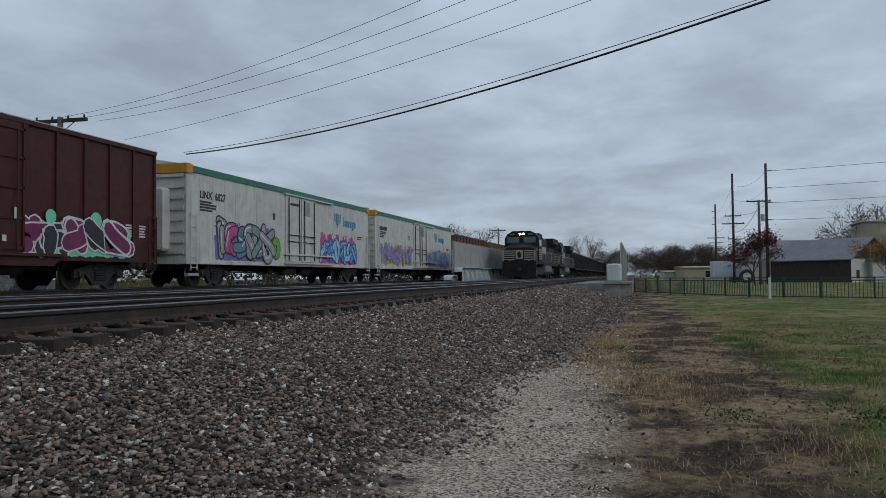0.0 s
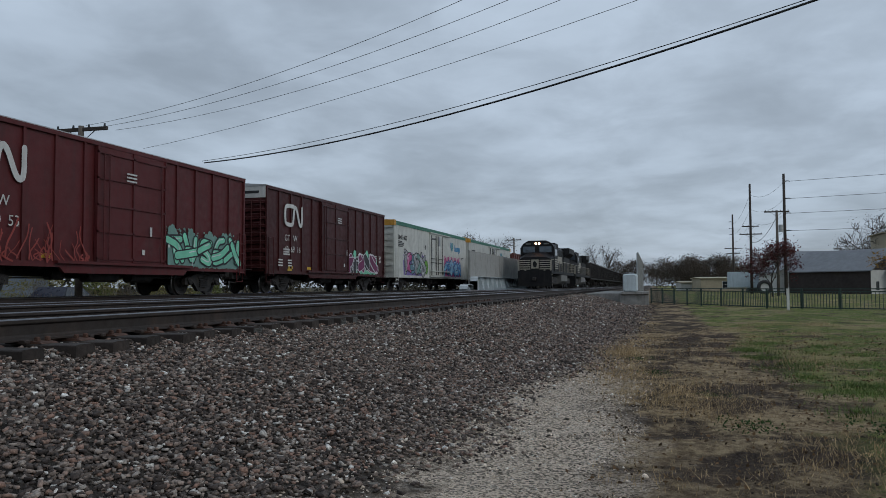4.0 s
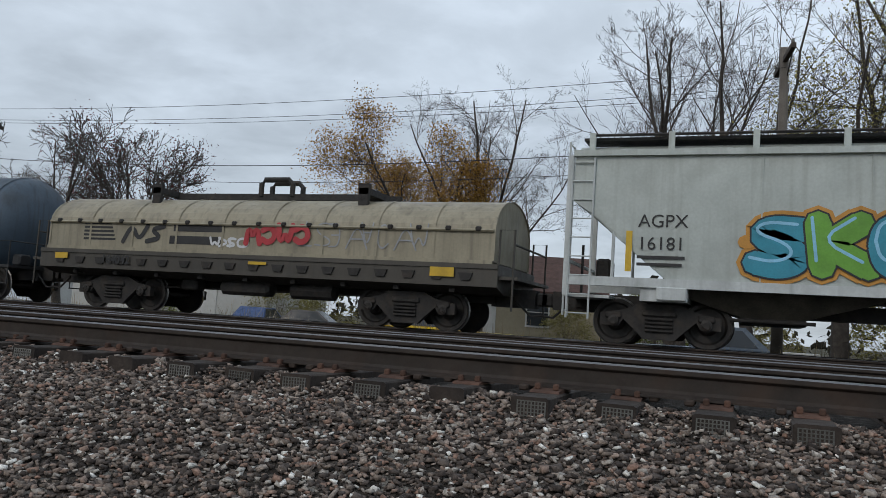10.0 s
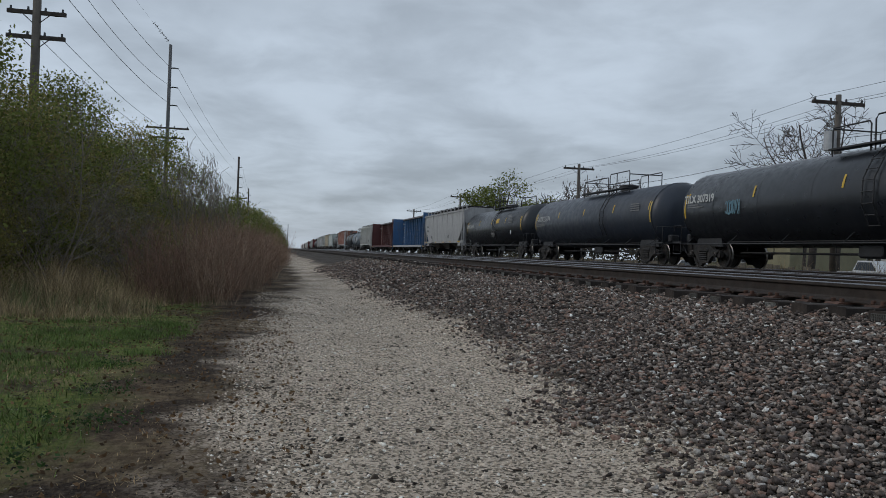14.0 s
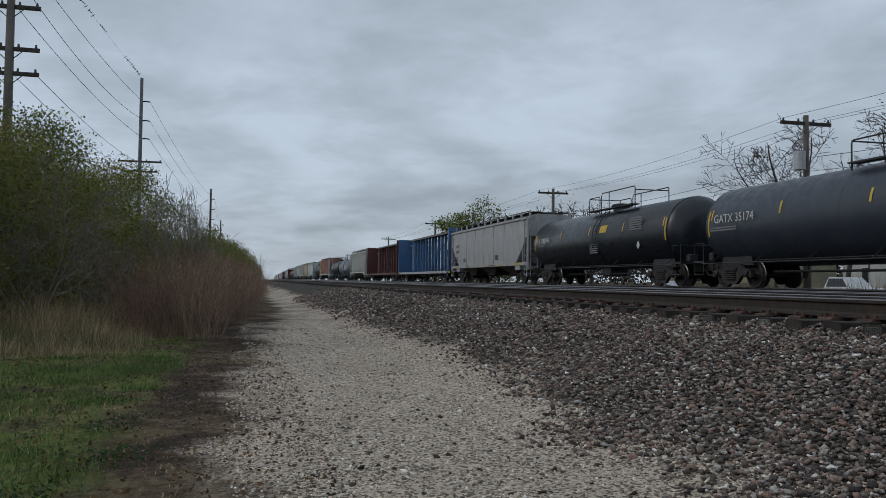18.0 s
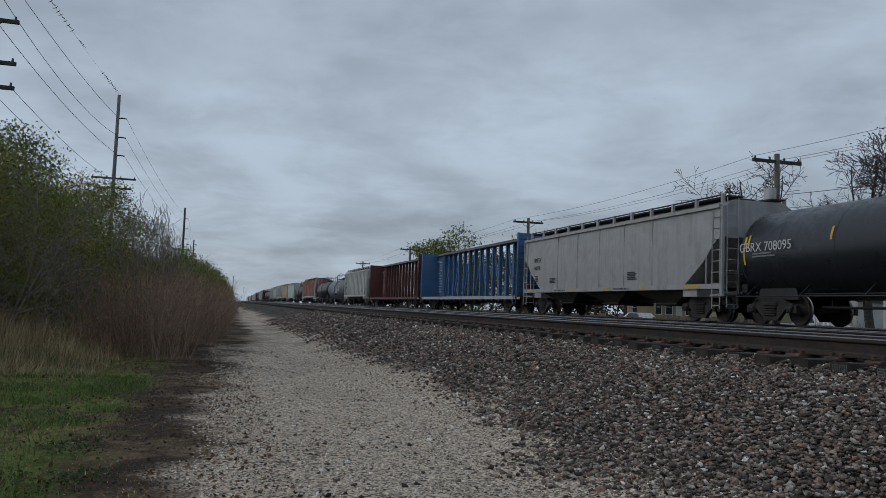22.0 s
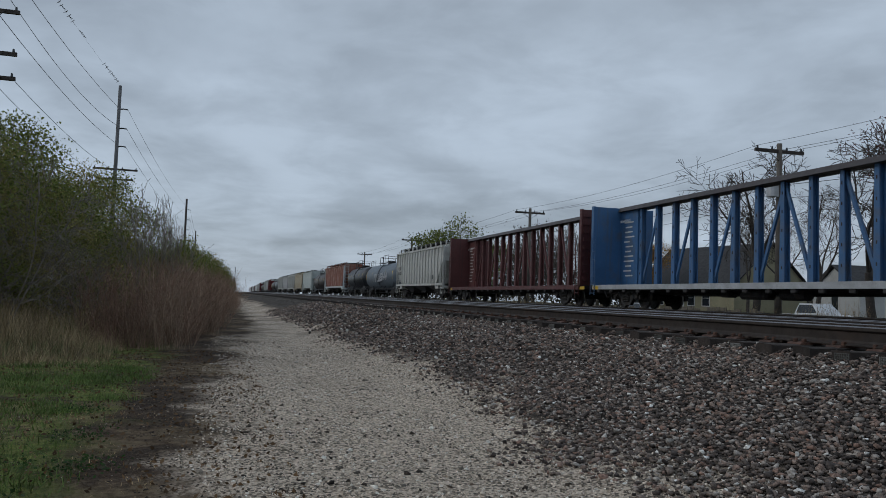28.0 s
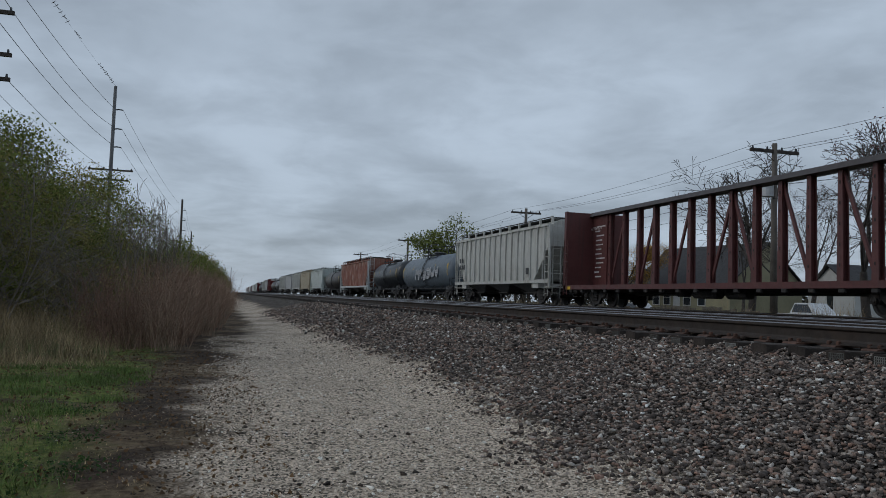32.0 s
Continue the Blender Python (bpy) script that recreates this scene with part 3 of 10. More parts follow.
    path = math_node("MULTIPLY", math_node("MULTIPLY", edge_hi, edge_lo), ramp(math_node("ADD", X, wob), 9.0, 18.0, 1.0, 0.3))
    ballast = ramp(math_node("SUBTRACT", yy, math_node("ADD", math_node("ADD", ramp(X, -9.0, -3.0, 2.6, 2.0), ramp(X, 5.0, 9.0, 0.0, -0.2)), ramp(X, 12.0, 20.0, 0.0, -0.7))), -0.3, 0.35, 0.0, 1.0)
    green = ramp(math_node("SUBTRACT", math_node("MULTIPLY", yy, -1.0), ramp(X, 2.0, 10.0, 1.25, 1.5)), -0.2, 0.35, 0.0, 1.0)
    green = math_node("MULTIPLY", green, ramp(grain(1.1, 8, 0.7), 0.4, 0.5, 0.1, 1.0))
    dry = math_node("MULTIPLY", ramp(grain(0.75, 8, 0.68), 0.47, 0.56), ramp(X, 3.0, 9.0, 0.35, 0.95))
    col = mix(dry, dirt_col, dry_col)
    col = mix(green, col, green_col)
    col = mix(path, col, light_col)
    col = mix(math_node("MULTIPLY", ballast, math_node("SUBTRACT", 1.0, math_node("MULTIPLY", path, 0.8))), col, stone_col)
    # the whole bed from the near track across is mixed darker, unevenly by noise
    col = mix(math_node("MULTIPLY", ramp(Y, 5.1, 5.6), ramp(grain(0.8, 6), 0.3, 0.6, 0.7, 0.92)), col, (0.022, 0.019, 0.017))
    # yards beyond the embankment: dull grass, mud and gravel
    yard = ramp(Y, 20.8, 22.5)
    yard_col = mix(ramp(grain(0.25, 6), 0.4, 0.62), (0.055, 0.052, 0.025), (0.1, 0.085, 0.065))
    col = mix(yard, col, yard_col)
    nt.links.new(col, bsdf.inputs["Base Color"])
    b1 = nt.nodes.new("ShaderNodeBump")
    b1.inputs["Strength"].default_value, b1.inputs["Distance"].default_value = 1.0, 0.05
    h = math_node("ADD", math_node("MULTIPLY", stone_d, math_node("MULTIPLY", ballast, 1.0)), math_node("MULTIPLY", light_d, 0.35))
    h = math_node("ADD", h, math_node("MULTIPLY", grain(30.0, 7, 0.7), 0.9))
    nt.links.new(h, b1.inputs["Height"])
    nt.links.new(b1.outputs[0], bsdf.inputs["Normal"])
    return m


def build_ground():
    xs = lines_between([(-1800, 400), (-900, 50), (-200, 20), (-60, 2), (-24, 0.5), (-12, 0.25), (14, 0.25), (26, 0.5), (70, 2), (220, 20), (600, 100), (1800, 1)])
    ys = lines_between([(-1500, 300), (-300, 50), (-60, 6), (-18, 1), (-8, 0.4), (-3, 0.22), (5.0, 0.5), (20.2, 1.15), (22.5, 1.5), (24, 4.0), (60, 20), (300, 100), (1500, 1)])
    verts = [(x, y, ground_height(x, y)) for y in ys for x in xs]
    n = len(xs)
    faces = [(j * n + i, j * n + i + 1, (j + 1) * n + i + 1, (j + 1) * n + i) for j in range(len(ys) - 1) for i in range(n - 1)]
    f = Form().add(verts, faces)
    tagged(part("ground", f, ground_material(), smooth=True), "trackside ground of gravel, dirt and patchy lawn", "ground", kind="structure")


build_ground()


def stone_shapes(count, seed, corners=8):
    """Angular crushed stones of about unit size: points and triangles."""
    rnd = random.Random(seed)
    shapes = []
    for _ in range(count):
        bm = bmesh.new()
        wide, thick = rnd.uniform(0.5, 0.9), rnd.uniform(0.28, 0.55)
        # a broken block: one corner in each eighth of space, some knocked in
        pts = []
        for k in range(corners):
            sx, sy, sz = (1 if k & 1 else -1), (1 if k & 2 else -1), (1 if k & 4 else -1)
            if corners < 8 and k >= 4:
                sx, sy = rnd.uniform(-1, 1), rnd.uniform(-1, 1)
            pts.append(Vector((sx * rnd.uniform(0.35, 1.1), sy * wide * rnd.uniform(0.35, 1.1), sz * thick * rnd.uniform(0.45, 1.1))))
        for p in pts:
            bm.verts.new(p)
        bmesh.ops.convex_hull(bm, input=bm.verts)
        bm.verts.index_update()
        loose = [v for v in bm.verts if not v.link_faces]
        for v in loose:
            bm.verts.remove(v)
        bm.verts.index_update()
        shapes.append((np.array([v.co[:] for v in bm.verts]), np.array([[v.index for v in f.verts] for f in bm.faces])))
        bm.free()
    return shapes


def scatter(name, places, shapes, seed, material, label, category, tilt=1.0):
    """One joined mesh of many small pieces: rows of x, y, z, size."""
    rng = np.random.default_rng(seed)
    vs, fs, base = [], [], 0
    pick = rng.integers(0, len(shapes), len(places))
    for k, (x, y, z, size) in enumerate(places):
        v, f = shapes[pick[k]]
        a, b, c = rng.uniform(0, 6.28), rng.normal(0, 0.35 * tilt), rng.normal(0, 0.35 * tilt)
        ca, sa, cb, sb, cc, sc = math.cos(a), math.sin(a), math.cos(b), math.sin(b), math.cos(c), math.sin(c)
        turn = np.array([[ca, -sa, 0], [sa, ca, 0], [0, 0, 1]]) @ np.array([[cb, 0, sb], [0, 1, 0], [-sb, 0, cb]]) @ np.array([[1, 0, 0], [0, cc, -sc], [0, sc, cc]])
        vs.append(v @ (turn.T * size) + (x, y, z))
        fs.append(f + base)
        base += len(v)
    v, f = np.concatenate(vs), np.concatenate(fs)
    me = bpy.data.meshes.new(name)
    me.vertices.add(len(v))
    me.vertices.foreach_set("co", v.ravel())
    me.loops.add(f.size)
    me.loops.foreach_set("vertex_index", f.ravel())
    me.polygons.add(len(f))
    me.polygons.foreach_set("loop_start", np.arange(0, f.size, f.shape[1]))
    me.update(calc_edges=True)
    me.validate()
    me.materials.append(material)
    return tagged(new(name, me), label, category, kind="stuff")


def stone_material(name, ramp_colors, rough=0.9):
    m = bpy.data.materials.new(name)
    m.use_nodes = True
    nt = m.node_tree
    b = nt.nodes["Principled BSDF"]
    b.inputs["Roughness"].default_value = rough
    b.inputs["Specular IOR Level"].default_value = 0.3
    g = nt.nodes.new("ShaderNodeNewGeometry")
    r = nt.nodes.new("ShaderNodeValToRGB")
    r.color_ramp.interpolation = "LINEAR"
    e = r.color_ramp.elements
    for k, (pos, c) in enumerate(ramp_colors):
        q = e[k] if k < 2 else e.new(pos)
        q.position, q.color = pos, (*c, 1)
    nt.links.new(g.outputs["Random Per Island"], r.inputs[0])
    n = nt.nodes.new("ShaderNodeTexNoise")
    n.inputs["Scale"].default_value, n.inputs["Detail"].default_value = 60, 5
    tc = nt.nodes.new("ShaderNodeTexCoord")
    nt.links.new(tc.outputs["Object"], n.inputs["Vector"])
    mr = nt.nodes.new("ShaderNodeMapRange")
    mr.inputs["From Min"].default_value, mr.inputs["From Max"].default_value = 0.3, 0.7
    mr.inputs["To Min"].default_value, mr.inputs["To Max"].default_value = 0.5, 1.5
    nt.links.new(n.outputs[0], mr.inputs[0])
    sc = nt.nodes.new("ShaderNodeVectorMath")
    sc.operation = "SCALE"
    nt.links.new(r.outputs[0], sc.inputs[0])
    nt.links.new(mr.outputs[0], sc.inputs["Scale"])
    nt.links.new(sc.outputs[0], b.inputs["Base Color"])
    return m


BALLAST = stone_material("crushed_ballast_stone", [(0.0, (0.034, 0.027, 0.024)), (0.3, (0.096, 0.077, 0.068)), (0.6, (0.2, 0.16, 0.134)), (0.72, (0.25, 0.152, 0.115)), (0.86, (0.31, 0.262, 0.226)), (0.965, (0.36, 0.332, 0.3)), (0.99, (0.7, 0.68, 0.63)), (1.0, (0.8, 0.79, 0.76))])
CLOD = stone_material("dark_earth_clod", [(0.0, (0.02, 0.015, 0.012)), (0.5, (0.06, 0.045, 0.034)), (0.85, (0.11, 0.08, 0.058)), (0.93, (0.25, 0.215, 0.17)), (1.0, (0.4, 0.36, 0.3))])
PATH_STONE = stone_material("pale_path_gravel", [(0.0, (0.05, 0.042, 0.035)), (0.15, (0.16, 0.137, 0.11)), (0.33, (0.51, 0.42, 0.33)), (0.8, (0.72, 0.61, 0.5)), (1.0, (0.8, 0.77, 0.7))])


def ballast_edge(x):
    """Where the dark ballast gives way to the path."""
    marks = [(-60, 2.3), (-20, 2.4), (-13, 2.65), (-9, 2.5), (-6.7, 2.3), (-4.5, 1.95), (5, 1.95), (8, 1.8), (13, 1.6), (20, 1.1), (60, 1.0)]
    for (a, p), (b, q) in zip(marks, marks[1:]):
        if x <= b:
            return p + (q - p) * max(0.0, x - a) / (b - a)
    return 1.0


def build_ballast():
    rng = np.random.default_rng(5)
    shapes = stone_shapes(26, 3)

    def rows(x0, x1, per_m2, low, high, shift=0.0):
        out = []
        y_top = 5.35
        n = int((x1 - x0) * 5.1 * per_m2)
        for x, y, s in zip(rng.uniform(x0, x1, n), rng.uniform(0.2, y_top, n), rng.uniform(0, 1, n)):
            edge = ballast_edge(x) + 0.5 * noise.noise(Vector((x * 0.8, 3.0, 0))) + 0.35 * noise.noise(Vector((x * 0.25, 9.0, 0)))
            soft = 0.45 if x < 12 else 1.0
            keep = 1 if y > edge + 0.5 else max(0.0, (y - edge + soft) / (soft + 0.5)) ** 1.5
            if s * 1.0001 > keep * 1.0:
                continue
            size = low + (high - low) * rng.beta(1.6, 3.0)
            z = ground_height(x, y) + size * rng.uniform(-0.15, 0.95)
            out.append((x, y, z, size))
        return out

    near = rows(-9, 12, 1400, 0.01, 0.034)
    scatter("ballast", near, shapes, 1, BALLAST, "dark grey crushed stone ballast with pale stones", "ballast", 0.85)
    mid = rows(-20, -9, 560, 0.014, 0.038) + rows(12, 26, 560, 0.014, 0.038)
    scatter("ballast", mid, stone_shapes(12, 8), 2, BALLAST, "dark grey crushed stone ballast further along the track", "ballast", 0.85)
    far = rows(-45, -20, 110, 0.03, 0.06) + rows(26, 55, 110, 0.03, 0.06)
    scatter("ballast", far, stone_shapes(8, 9), 3, BALLAST, "dark grey crushed stone ballast far along the track", "ballast")
    out = []
    # closer grains near the trodden middle, fewer far along the path
    for x, y, s in zip(np.concatenate([-2.5 - 19.5 * rng.uniform(0, 1, 50000) ** 1.7, rng.uniform(1.5, 12, 16000)]), rng.uniform(-0.9, 2.6, 66000), rng.uniform(0, 1, 66000)):
        if y < (0.1 + 0.1 * max(0.0, x - 5) if x > 0 else -0.4) + 0.35 * noise.noise(Vector((x, y, 0))):
            continue
        if s < 0.62 + 0.9 * noise.noise(Vector((x * 0.9, y * 1.4, 6.0))):
            size = 0.008 + 0.02 * rng.beta(1.1, 4)
            out.append((x, y, ground_height(x, y) + size * 0.2, size))
    for x, y in zip(rng.uniform(-20, 16, 900), rng.uniform(0.3, 2.4, 900)):
        size = rng.uniform(0.016, 0.036)
        out.append((x, y, ground_height(x, y) + size * 0.25, size))
    scatter("gravel", out, stone_shapes(10, 11, 6), 4, PATH_STONE, "pale crushed gravel on the worn path", "gravel")
    # crumbs of earth, twigs and small stones on the bare dirt, dark stones kicked onto the path
    out = []
    for x, y in zip(np.concatenate([rng.uniform(3.0, 22, 9000), -2.6 - 11 * rng.uniform(0, 1, 8000) ** 1.4]), np.concatenate([rng.uniform(-4.5, 1.1, 9000), rng.uniform(-2.0, 0.2, 8000)])):
        if noise.noise(Vector((x * 1.3, y * 1.7, 21.0))) > -0.12:
            size = 0.006 + 0.02 * rng.beta(1.1, 5)
            out.append((x, y, ground_height(x, y) + size * 0.2, size))
    for x, y in zip(-2.8 - 17 * rng.uniform(0, 1, 420) ** 1.3, rng.uniform(-0.5, 2.3, 420)):
        size = 0.014 + 0.03 * rng.beta(1.2, 3)
        out.append((x, y, ground_height(x, y) + size * 0.25, size))
    scatter("earth_crumbs", out, stone_shapes(9, 17, 6), 6, CLOD, "dark crumbs of earth and stray stones on dirt and path", "dirt")


build_ballast()


RAIL_SECTION = [(-0.076, 0.0), (0.076, 0.0), (0.076, 0.012), (0.02, 0.03), (0.009, 0.05), (0.009, 0.13), (0.034, 0.145), (0.037, 0.15), (0.037, 0.176), (0.03, 0.186), (-0.03, 0.186), (-0.037, 0.176), (-0.037, 0.15), (-0.034, 0.145), (-0.009, 0.13), (-0.009, 0.05), (-0.02, 0.03), (-0.076, 0.012)]
RAIL_LEN = 900


def rail(parent, y):
    f = Form()
    xs = [-RAIL_LEN + 35 * k for k in range(22)] + [-150, -80, -40, -20, -10, 0, 10, 20, 40, 80, RAIL_LEN]
    f.loft([[(x, y + a + bend(x)[0], RAIL_TOP - 0.186 + b + bend(x)[1]) for a, b in RAIL_SECTION] for x in xs])
    me = f.mesh("rail")
    me.materials.append(STEEL_RAIL)
    me.materials.append(STEEL_HEAD)
    for p in me.polygons:
        if p.normal.z > 0.5 and p.center.z > RAIL_TOP - 0.012 + bend(p.center.x)[1] - 0.02:
            p.material_index = 1
    return part("rail", me, None, parent)


WOOD = surface("tarred_tie_wood", (0.03, 0.022, 0.018), 0.9, 0.0, 0.35, 4, (0.07, 0.055, 0.045), 0.5, bump=0.6, bump_scale=18, each=0.35)


def tie_mesh(split):
    f = Form()
    half, w = 1.295, 0.115
    rnd = random.Random(split)
    f.loft([[(-w, y, -0.18), (w, y, -0.18), (w + rnd.uniform(-0.006, 0.006), y, -0.01), (w - 0.015, y, 0.0), (-w + 0.015, y, rnd.uniform(-0.006, 0.0)), (-w, y, -0.012)] for y in (-half, -half * 0.98, -0.6, 0, 0.6, half * 0.98, half)])
    return f.mesh("tie")


def build_track(name, y, near):
    label = "railway track of steel rails on wooden ties"
    tr = thing(name, label, "railway track", "parallel tracks", at=pose(0, 0, 0))
    for s in (-1, 1):
        rail(tr, y + s * RAIL_HALF)
    return tr


near_track = build_track("railway_track", TRACK_NEAR, True)
middle_track = build_track("railway_track", TRACK_MIDDLE, False)
far_track = build_track("railway_track", TRACK_FAR, False)


def build_ties():
    rnd = random.Random(12)
    ties = [tie_mesh(k) for k in range(3)]
    plate = Form()
    plate.prism([(-0.19, 0.0), (0.19, 0.0), (0.17, 0.014), (0.08, 0.024), (-0.08, 0.024), (-0.17, 0.014)], -0.095, 0.095)
    plate_me = plate.mesh("tie_plate")
    plate_me.materials.append(RUST)
    spike = Form()
    spike.rbox(-0.018, 0.018, -0.022, 0.022, 0.0, 0.045, 0.008)
    spike_me = spike.mesh("spike")
    spike_me.materials.append(RUST)
    # nail plates on the ends: a fine punched grid of galvanised steel
    grid = Form()
    for k in range(9):
        x = -0.085 + k * 0.17 / 8
        grid.box(x - 0.004, x + 0.004, -0.006, 0.0, -0.155, -0.025)
    for k in range(7):
        z = -0.155 + k * 0.13 / 6
        grid.box(-0.089, 0.089, -0.005, 0.001, z - 0.003, z + 0.003)
    grid_me = grid.mesh("nail_plate")
    nail = surface("dull_nail_plate", (0.2, 0.2, 0.19), 0.6, 0.4, 0.3, 9, (0.06, 0.05, 0.04), 0.6, each=0.5)
    grid_me.materials.append(nail)
    top = RAIL_TOP - 0.186 - 0.02
    anchor = Form()
    anchor.rbox(-0.03, 0.03, -0.11, 0.11, 0.0, 0.04, 0.01)
    anchor_me = anchor.mesh("rail_anchor")
    anchor_me.materials.append(STEEL_RAIL)
    x = -34.0
    while x < 36:
        t = part("tie", ties[rnd.randrange(3)], WOOD, near_track, at=pose(x, TRACK_NEAR + rnd.uniform(-0.05, 0.05), top + rnd.uniform(-0.012, 0.0), 0, rnd.uniform(-1.2, 1.2), rnd.uniform(-1.2, 1.2)))
        if abs(x) < 26:
            p = part("tie_plate", plate_me, None, t, at=pose(0, -RAIL_HALF, 0.0))
            for sx, sy in ((-0.06, -0.11), (0.06, -0.11)) if abs(x) < 16 else ((0.06, -0.11),):
                part("spike", spike_me, None, p, at=pose(sx, sy, 0.014))
            if rnd.random() < 0.55:
                part("nail_plate", grid_me, None, t, at=pose(rnd.uniform(-0.012, 0.012), -1.295, 0))
            if abs(x) < 14:
                part("rail_anchor", anchor_me, None, t, at=pose(rnd.choice((-0.16, 0.16)), -RAIL_HALF, 0.0))
        x += 0.52 + rnd.uniform(-0.045, 0.045)
    far = Form()
    for a, b in ((-200, -34.3), (36.3, 200)):
        x = a
        while x < b:
            far.box(x - 0.11, x + 0.11, TRACK_NEAR - 1.295, TRACK_NEAR + 1.295, top - 0.18, top)
            x += 0.52
    tagged(part("tie_row", far, WOOD, near_track), kind="stuff")
    for tr, y in ((middle_track, TRACK_MIDDLE), (far_track, TRACK_FAR)):
        f = Form()
        x = -90
        while x < 110:
            f.box(x - 0.11, x + 0.11, y - 1.295, y + 1.295, top - 0.18, top)
            x += 0.53
        tagged(part("tie_row", f, WOOD, tr), kind="stuff")

# ---- rolling stock ----
MESHES = {}


def truck_meshes():
    f = Form()
    for s in (-1, 1):
        y0, y1 = (s * 1.06 - 0.07, s * 1.06 + 0.07)
        outline = [(-1.16, 0.36), (-1.16, 0.6), (-0.72, 0.68), (-0.42, 0.82), (0.42, 0.82), (0.72, 0.68), (1.16, 0.6), (1.16, 0.36), (0.78, 0.36), (0.7, 0.5), (0.44, 0.26), (0.3, 0.12), (-0.3, 0.12), (-0.44, 0.26), (-0.7, 0.5), (-0.78, 0.36)]
        f.prism_y(outline, y0, y1)
        for k in range(4):
            z = 0.27 + k * 0.075
            f.rbox(-0.27, 0.27, s * 1.06 - 0.13, s * 1.06 + 0.13, z, z + 0.05, 0.015)
        f.rbox(-0.34, 0.34, s * 1.06 - 0.12, s * 1.06 + 0.12, 0.57, 0.7, 0.03)
        for x in (-0.89, 0.89):
            f.rbox(x - 0.16, x + 0.16, s * 1.06 - 0.12, s * 1.06 + 0.12, 0.5, 0.63, 0.03)
    f.box(-0.22, 0.22, -1.0, 1.0, 0.5, 0.78)
    for x in (-0.5, 0.5):
        f.box(x - 0.05, x + 0.05, -0.9, 0.9, 0.38, 0.5)
    MESHES["truck_frame"] = f.mesh("truck_frame")
    w = Form()
    for s in (-1, 1):
        prof = [(0.66, 0.18), (0.66, 0.47), (0.69, 0.49), (0.71, WHEEL_R + 0.005), (0.8, WHEEL_R), (0.8, 0.38), (0.755, 0.34), (0.74, 0.2), (0.83, 0.15), (0.83, 0.1)]
        w.disc(0, 0, 0, 0, 0, 26, [(s * y, r) for y, r in prof])
        w.disc(0, 0, 0, 0, 0, 12, [(s * 0.8, 0.1), (s * 1.12, 0.11), (s * 1.2, 0.11), (s * 1.22, 0.06)])
        for k in range(3):
            t = 2 * math.pi * k / 3
            w.box(0.06 * math.cos(t) - 0.018, 0.06 * math.cos(t) + 0.018, s * 1.215, s * 1.24, 0.06 * math.sin(t) - 0.018, 0.06 * math.sin(t) + 0.018)
    w.tube([(0, -0.7, 0), (0, 0.7, 0)], 0.085, 10)
    me = w.mesh("wheelset")
    me.materials.append(WHEEL)
    me.materials.append(TREAD)
    # the running band is worn bright
    for p in me.polygons:
        r = math.hypot(p.center.x, p.center.z)
        if r > 0.435 and abs(p.center.y) > 0.68:
            p.material_index = 1
    MESHES["wheelset"] = me


truck_meshes()
WHEELSETS = []


def trucks(car, xs, z=0.0):
    for x in xs:
        t = part("truck", MESHES["truck_frame"], STEEL_DARK, car, "cast steel truck, grimed black", at=pose(x, 0, z))
        for dx in (-0.89, 0.89):
            w = part("wheelset", MESHES["wheelset"], None, t, at=pose(dx, 0, WHEEL_R))
            WHEELSETS.append(w)


def couplers(car, half, reach=0.75, z=0.82):
    for s in (-1, 1):
        f = Form()
        f.box(s * half - 0.5, s * half + 0.5, -0.22, 0.22, z - 0.2, z + 0.2)
        f.rbox(min(s * half, s * (half + reach)), max(s * half, s * (half + reach)), -0.09, 0.09, z - 0.1, z + 0.1, 0.02)
        f.rbox(s * (half + reach) - 0.14, s * (half + reach) + 0.14, -0.17, 0.13, z - 0.15, z + 0.15, 0.04)
        part("coupler", f, STEEL_DARK, car)
        h = Form()
        h.tube([(s * (half + 0.1), -0.35, z - 0.05), (s * (half + reach * 0.6), -0.36, z - 0.38), (s * (half + reach), -0.3, z - 0.35)], 0.028, 6)
        part("brake_hose", h, STEEL_DARK, car)


def ladder(car, x, y, z0, z1, width, material, along="x", name="ladder", step=0.38):
    f = Form()
    ax = (width / 2, 0) if along == "x" else (0, width / 2)
    for s in (-1, 1):
        f.tube([(x + s * ax[0], y + s * ax[1], z0), (x + s * ax[0], y + s * ax[1], z1)], 0.022, 6)
    z = z0 + 0.1
    while z < z1:
        f.tube([(x - ax[0], y - ax[1], z), (x + ax[0], y + ax[1], z)], 0.016, 6)
        z += step
    return part(name, f, material, car)


def underframe(car, half, material=STEEL_DARK, z=0.72, gear=True):
    f = Form()
    f.box(-half, half, -0.3, 0.3, z - 0.12, z + 0.22)
    for k in range(9):
        x = -half + (k + 0.5) * 2 * half / 9
        f.box(x - 0.06, x + 0.06, -1.35, 1.35, z + 0.05, z + 0.22)
    part("underframe", f, material, car, "black steel underframe")
    if gear:
        g = Form()
        g.rbox(-0.9, 0.5, -1.1, -0.65, z - 0.28, z + 0.08, 0.08)
        g.tube([(1.1, -0.9, z - 0.1), (2.2, -0.9, z - 0.1)], 0.2, 10)
        g.rbox(-2.2, -1.7, -0.9, -0.55, z - 0.22, z + 0.06, 0.04)
        g.tube([(-half * 0.6, -0.75, z - 0.18), (half * 0.6, -0.75, z - 0.12)], 0.025, 6)
        part("brake_gear", g, STEEL_DARK, car)


def rolling(name, label, category, left, right, track=TRACK_FAR, group="freight cars of the moving train"):
    return thing(name, label, category, group, at=pose((left + right) / 2, track, RAIL_TOP)), (right - left) / 2


MOVING = []


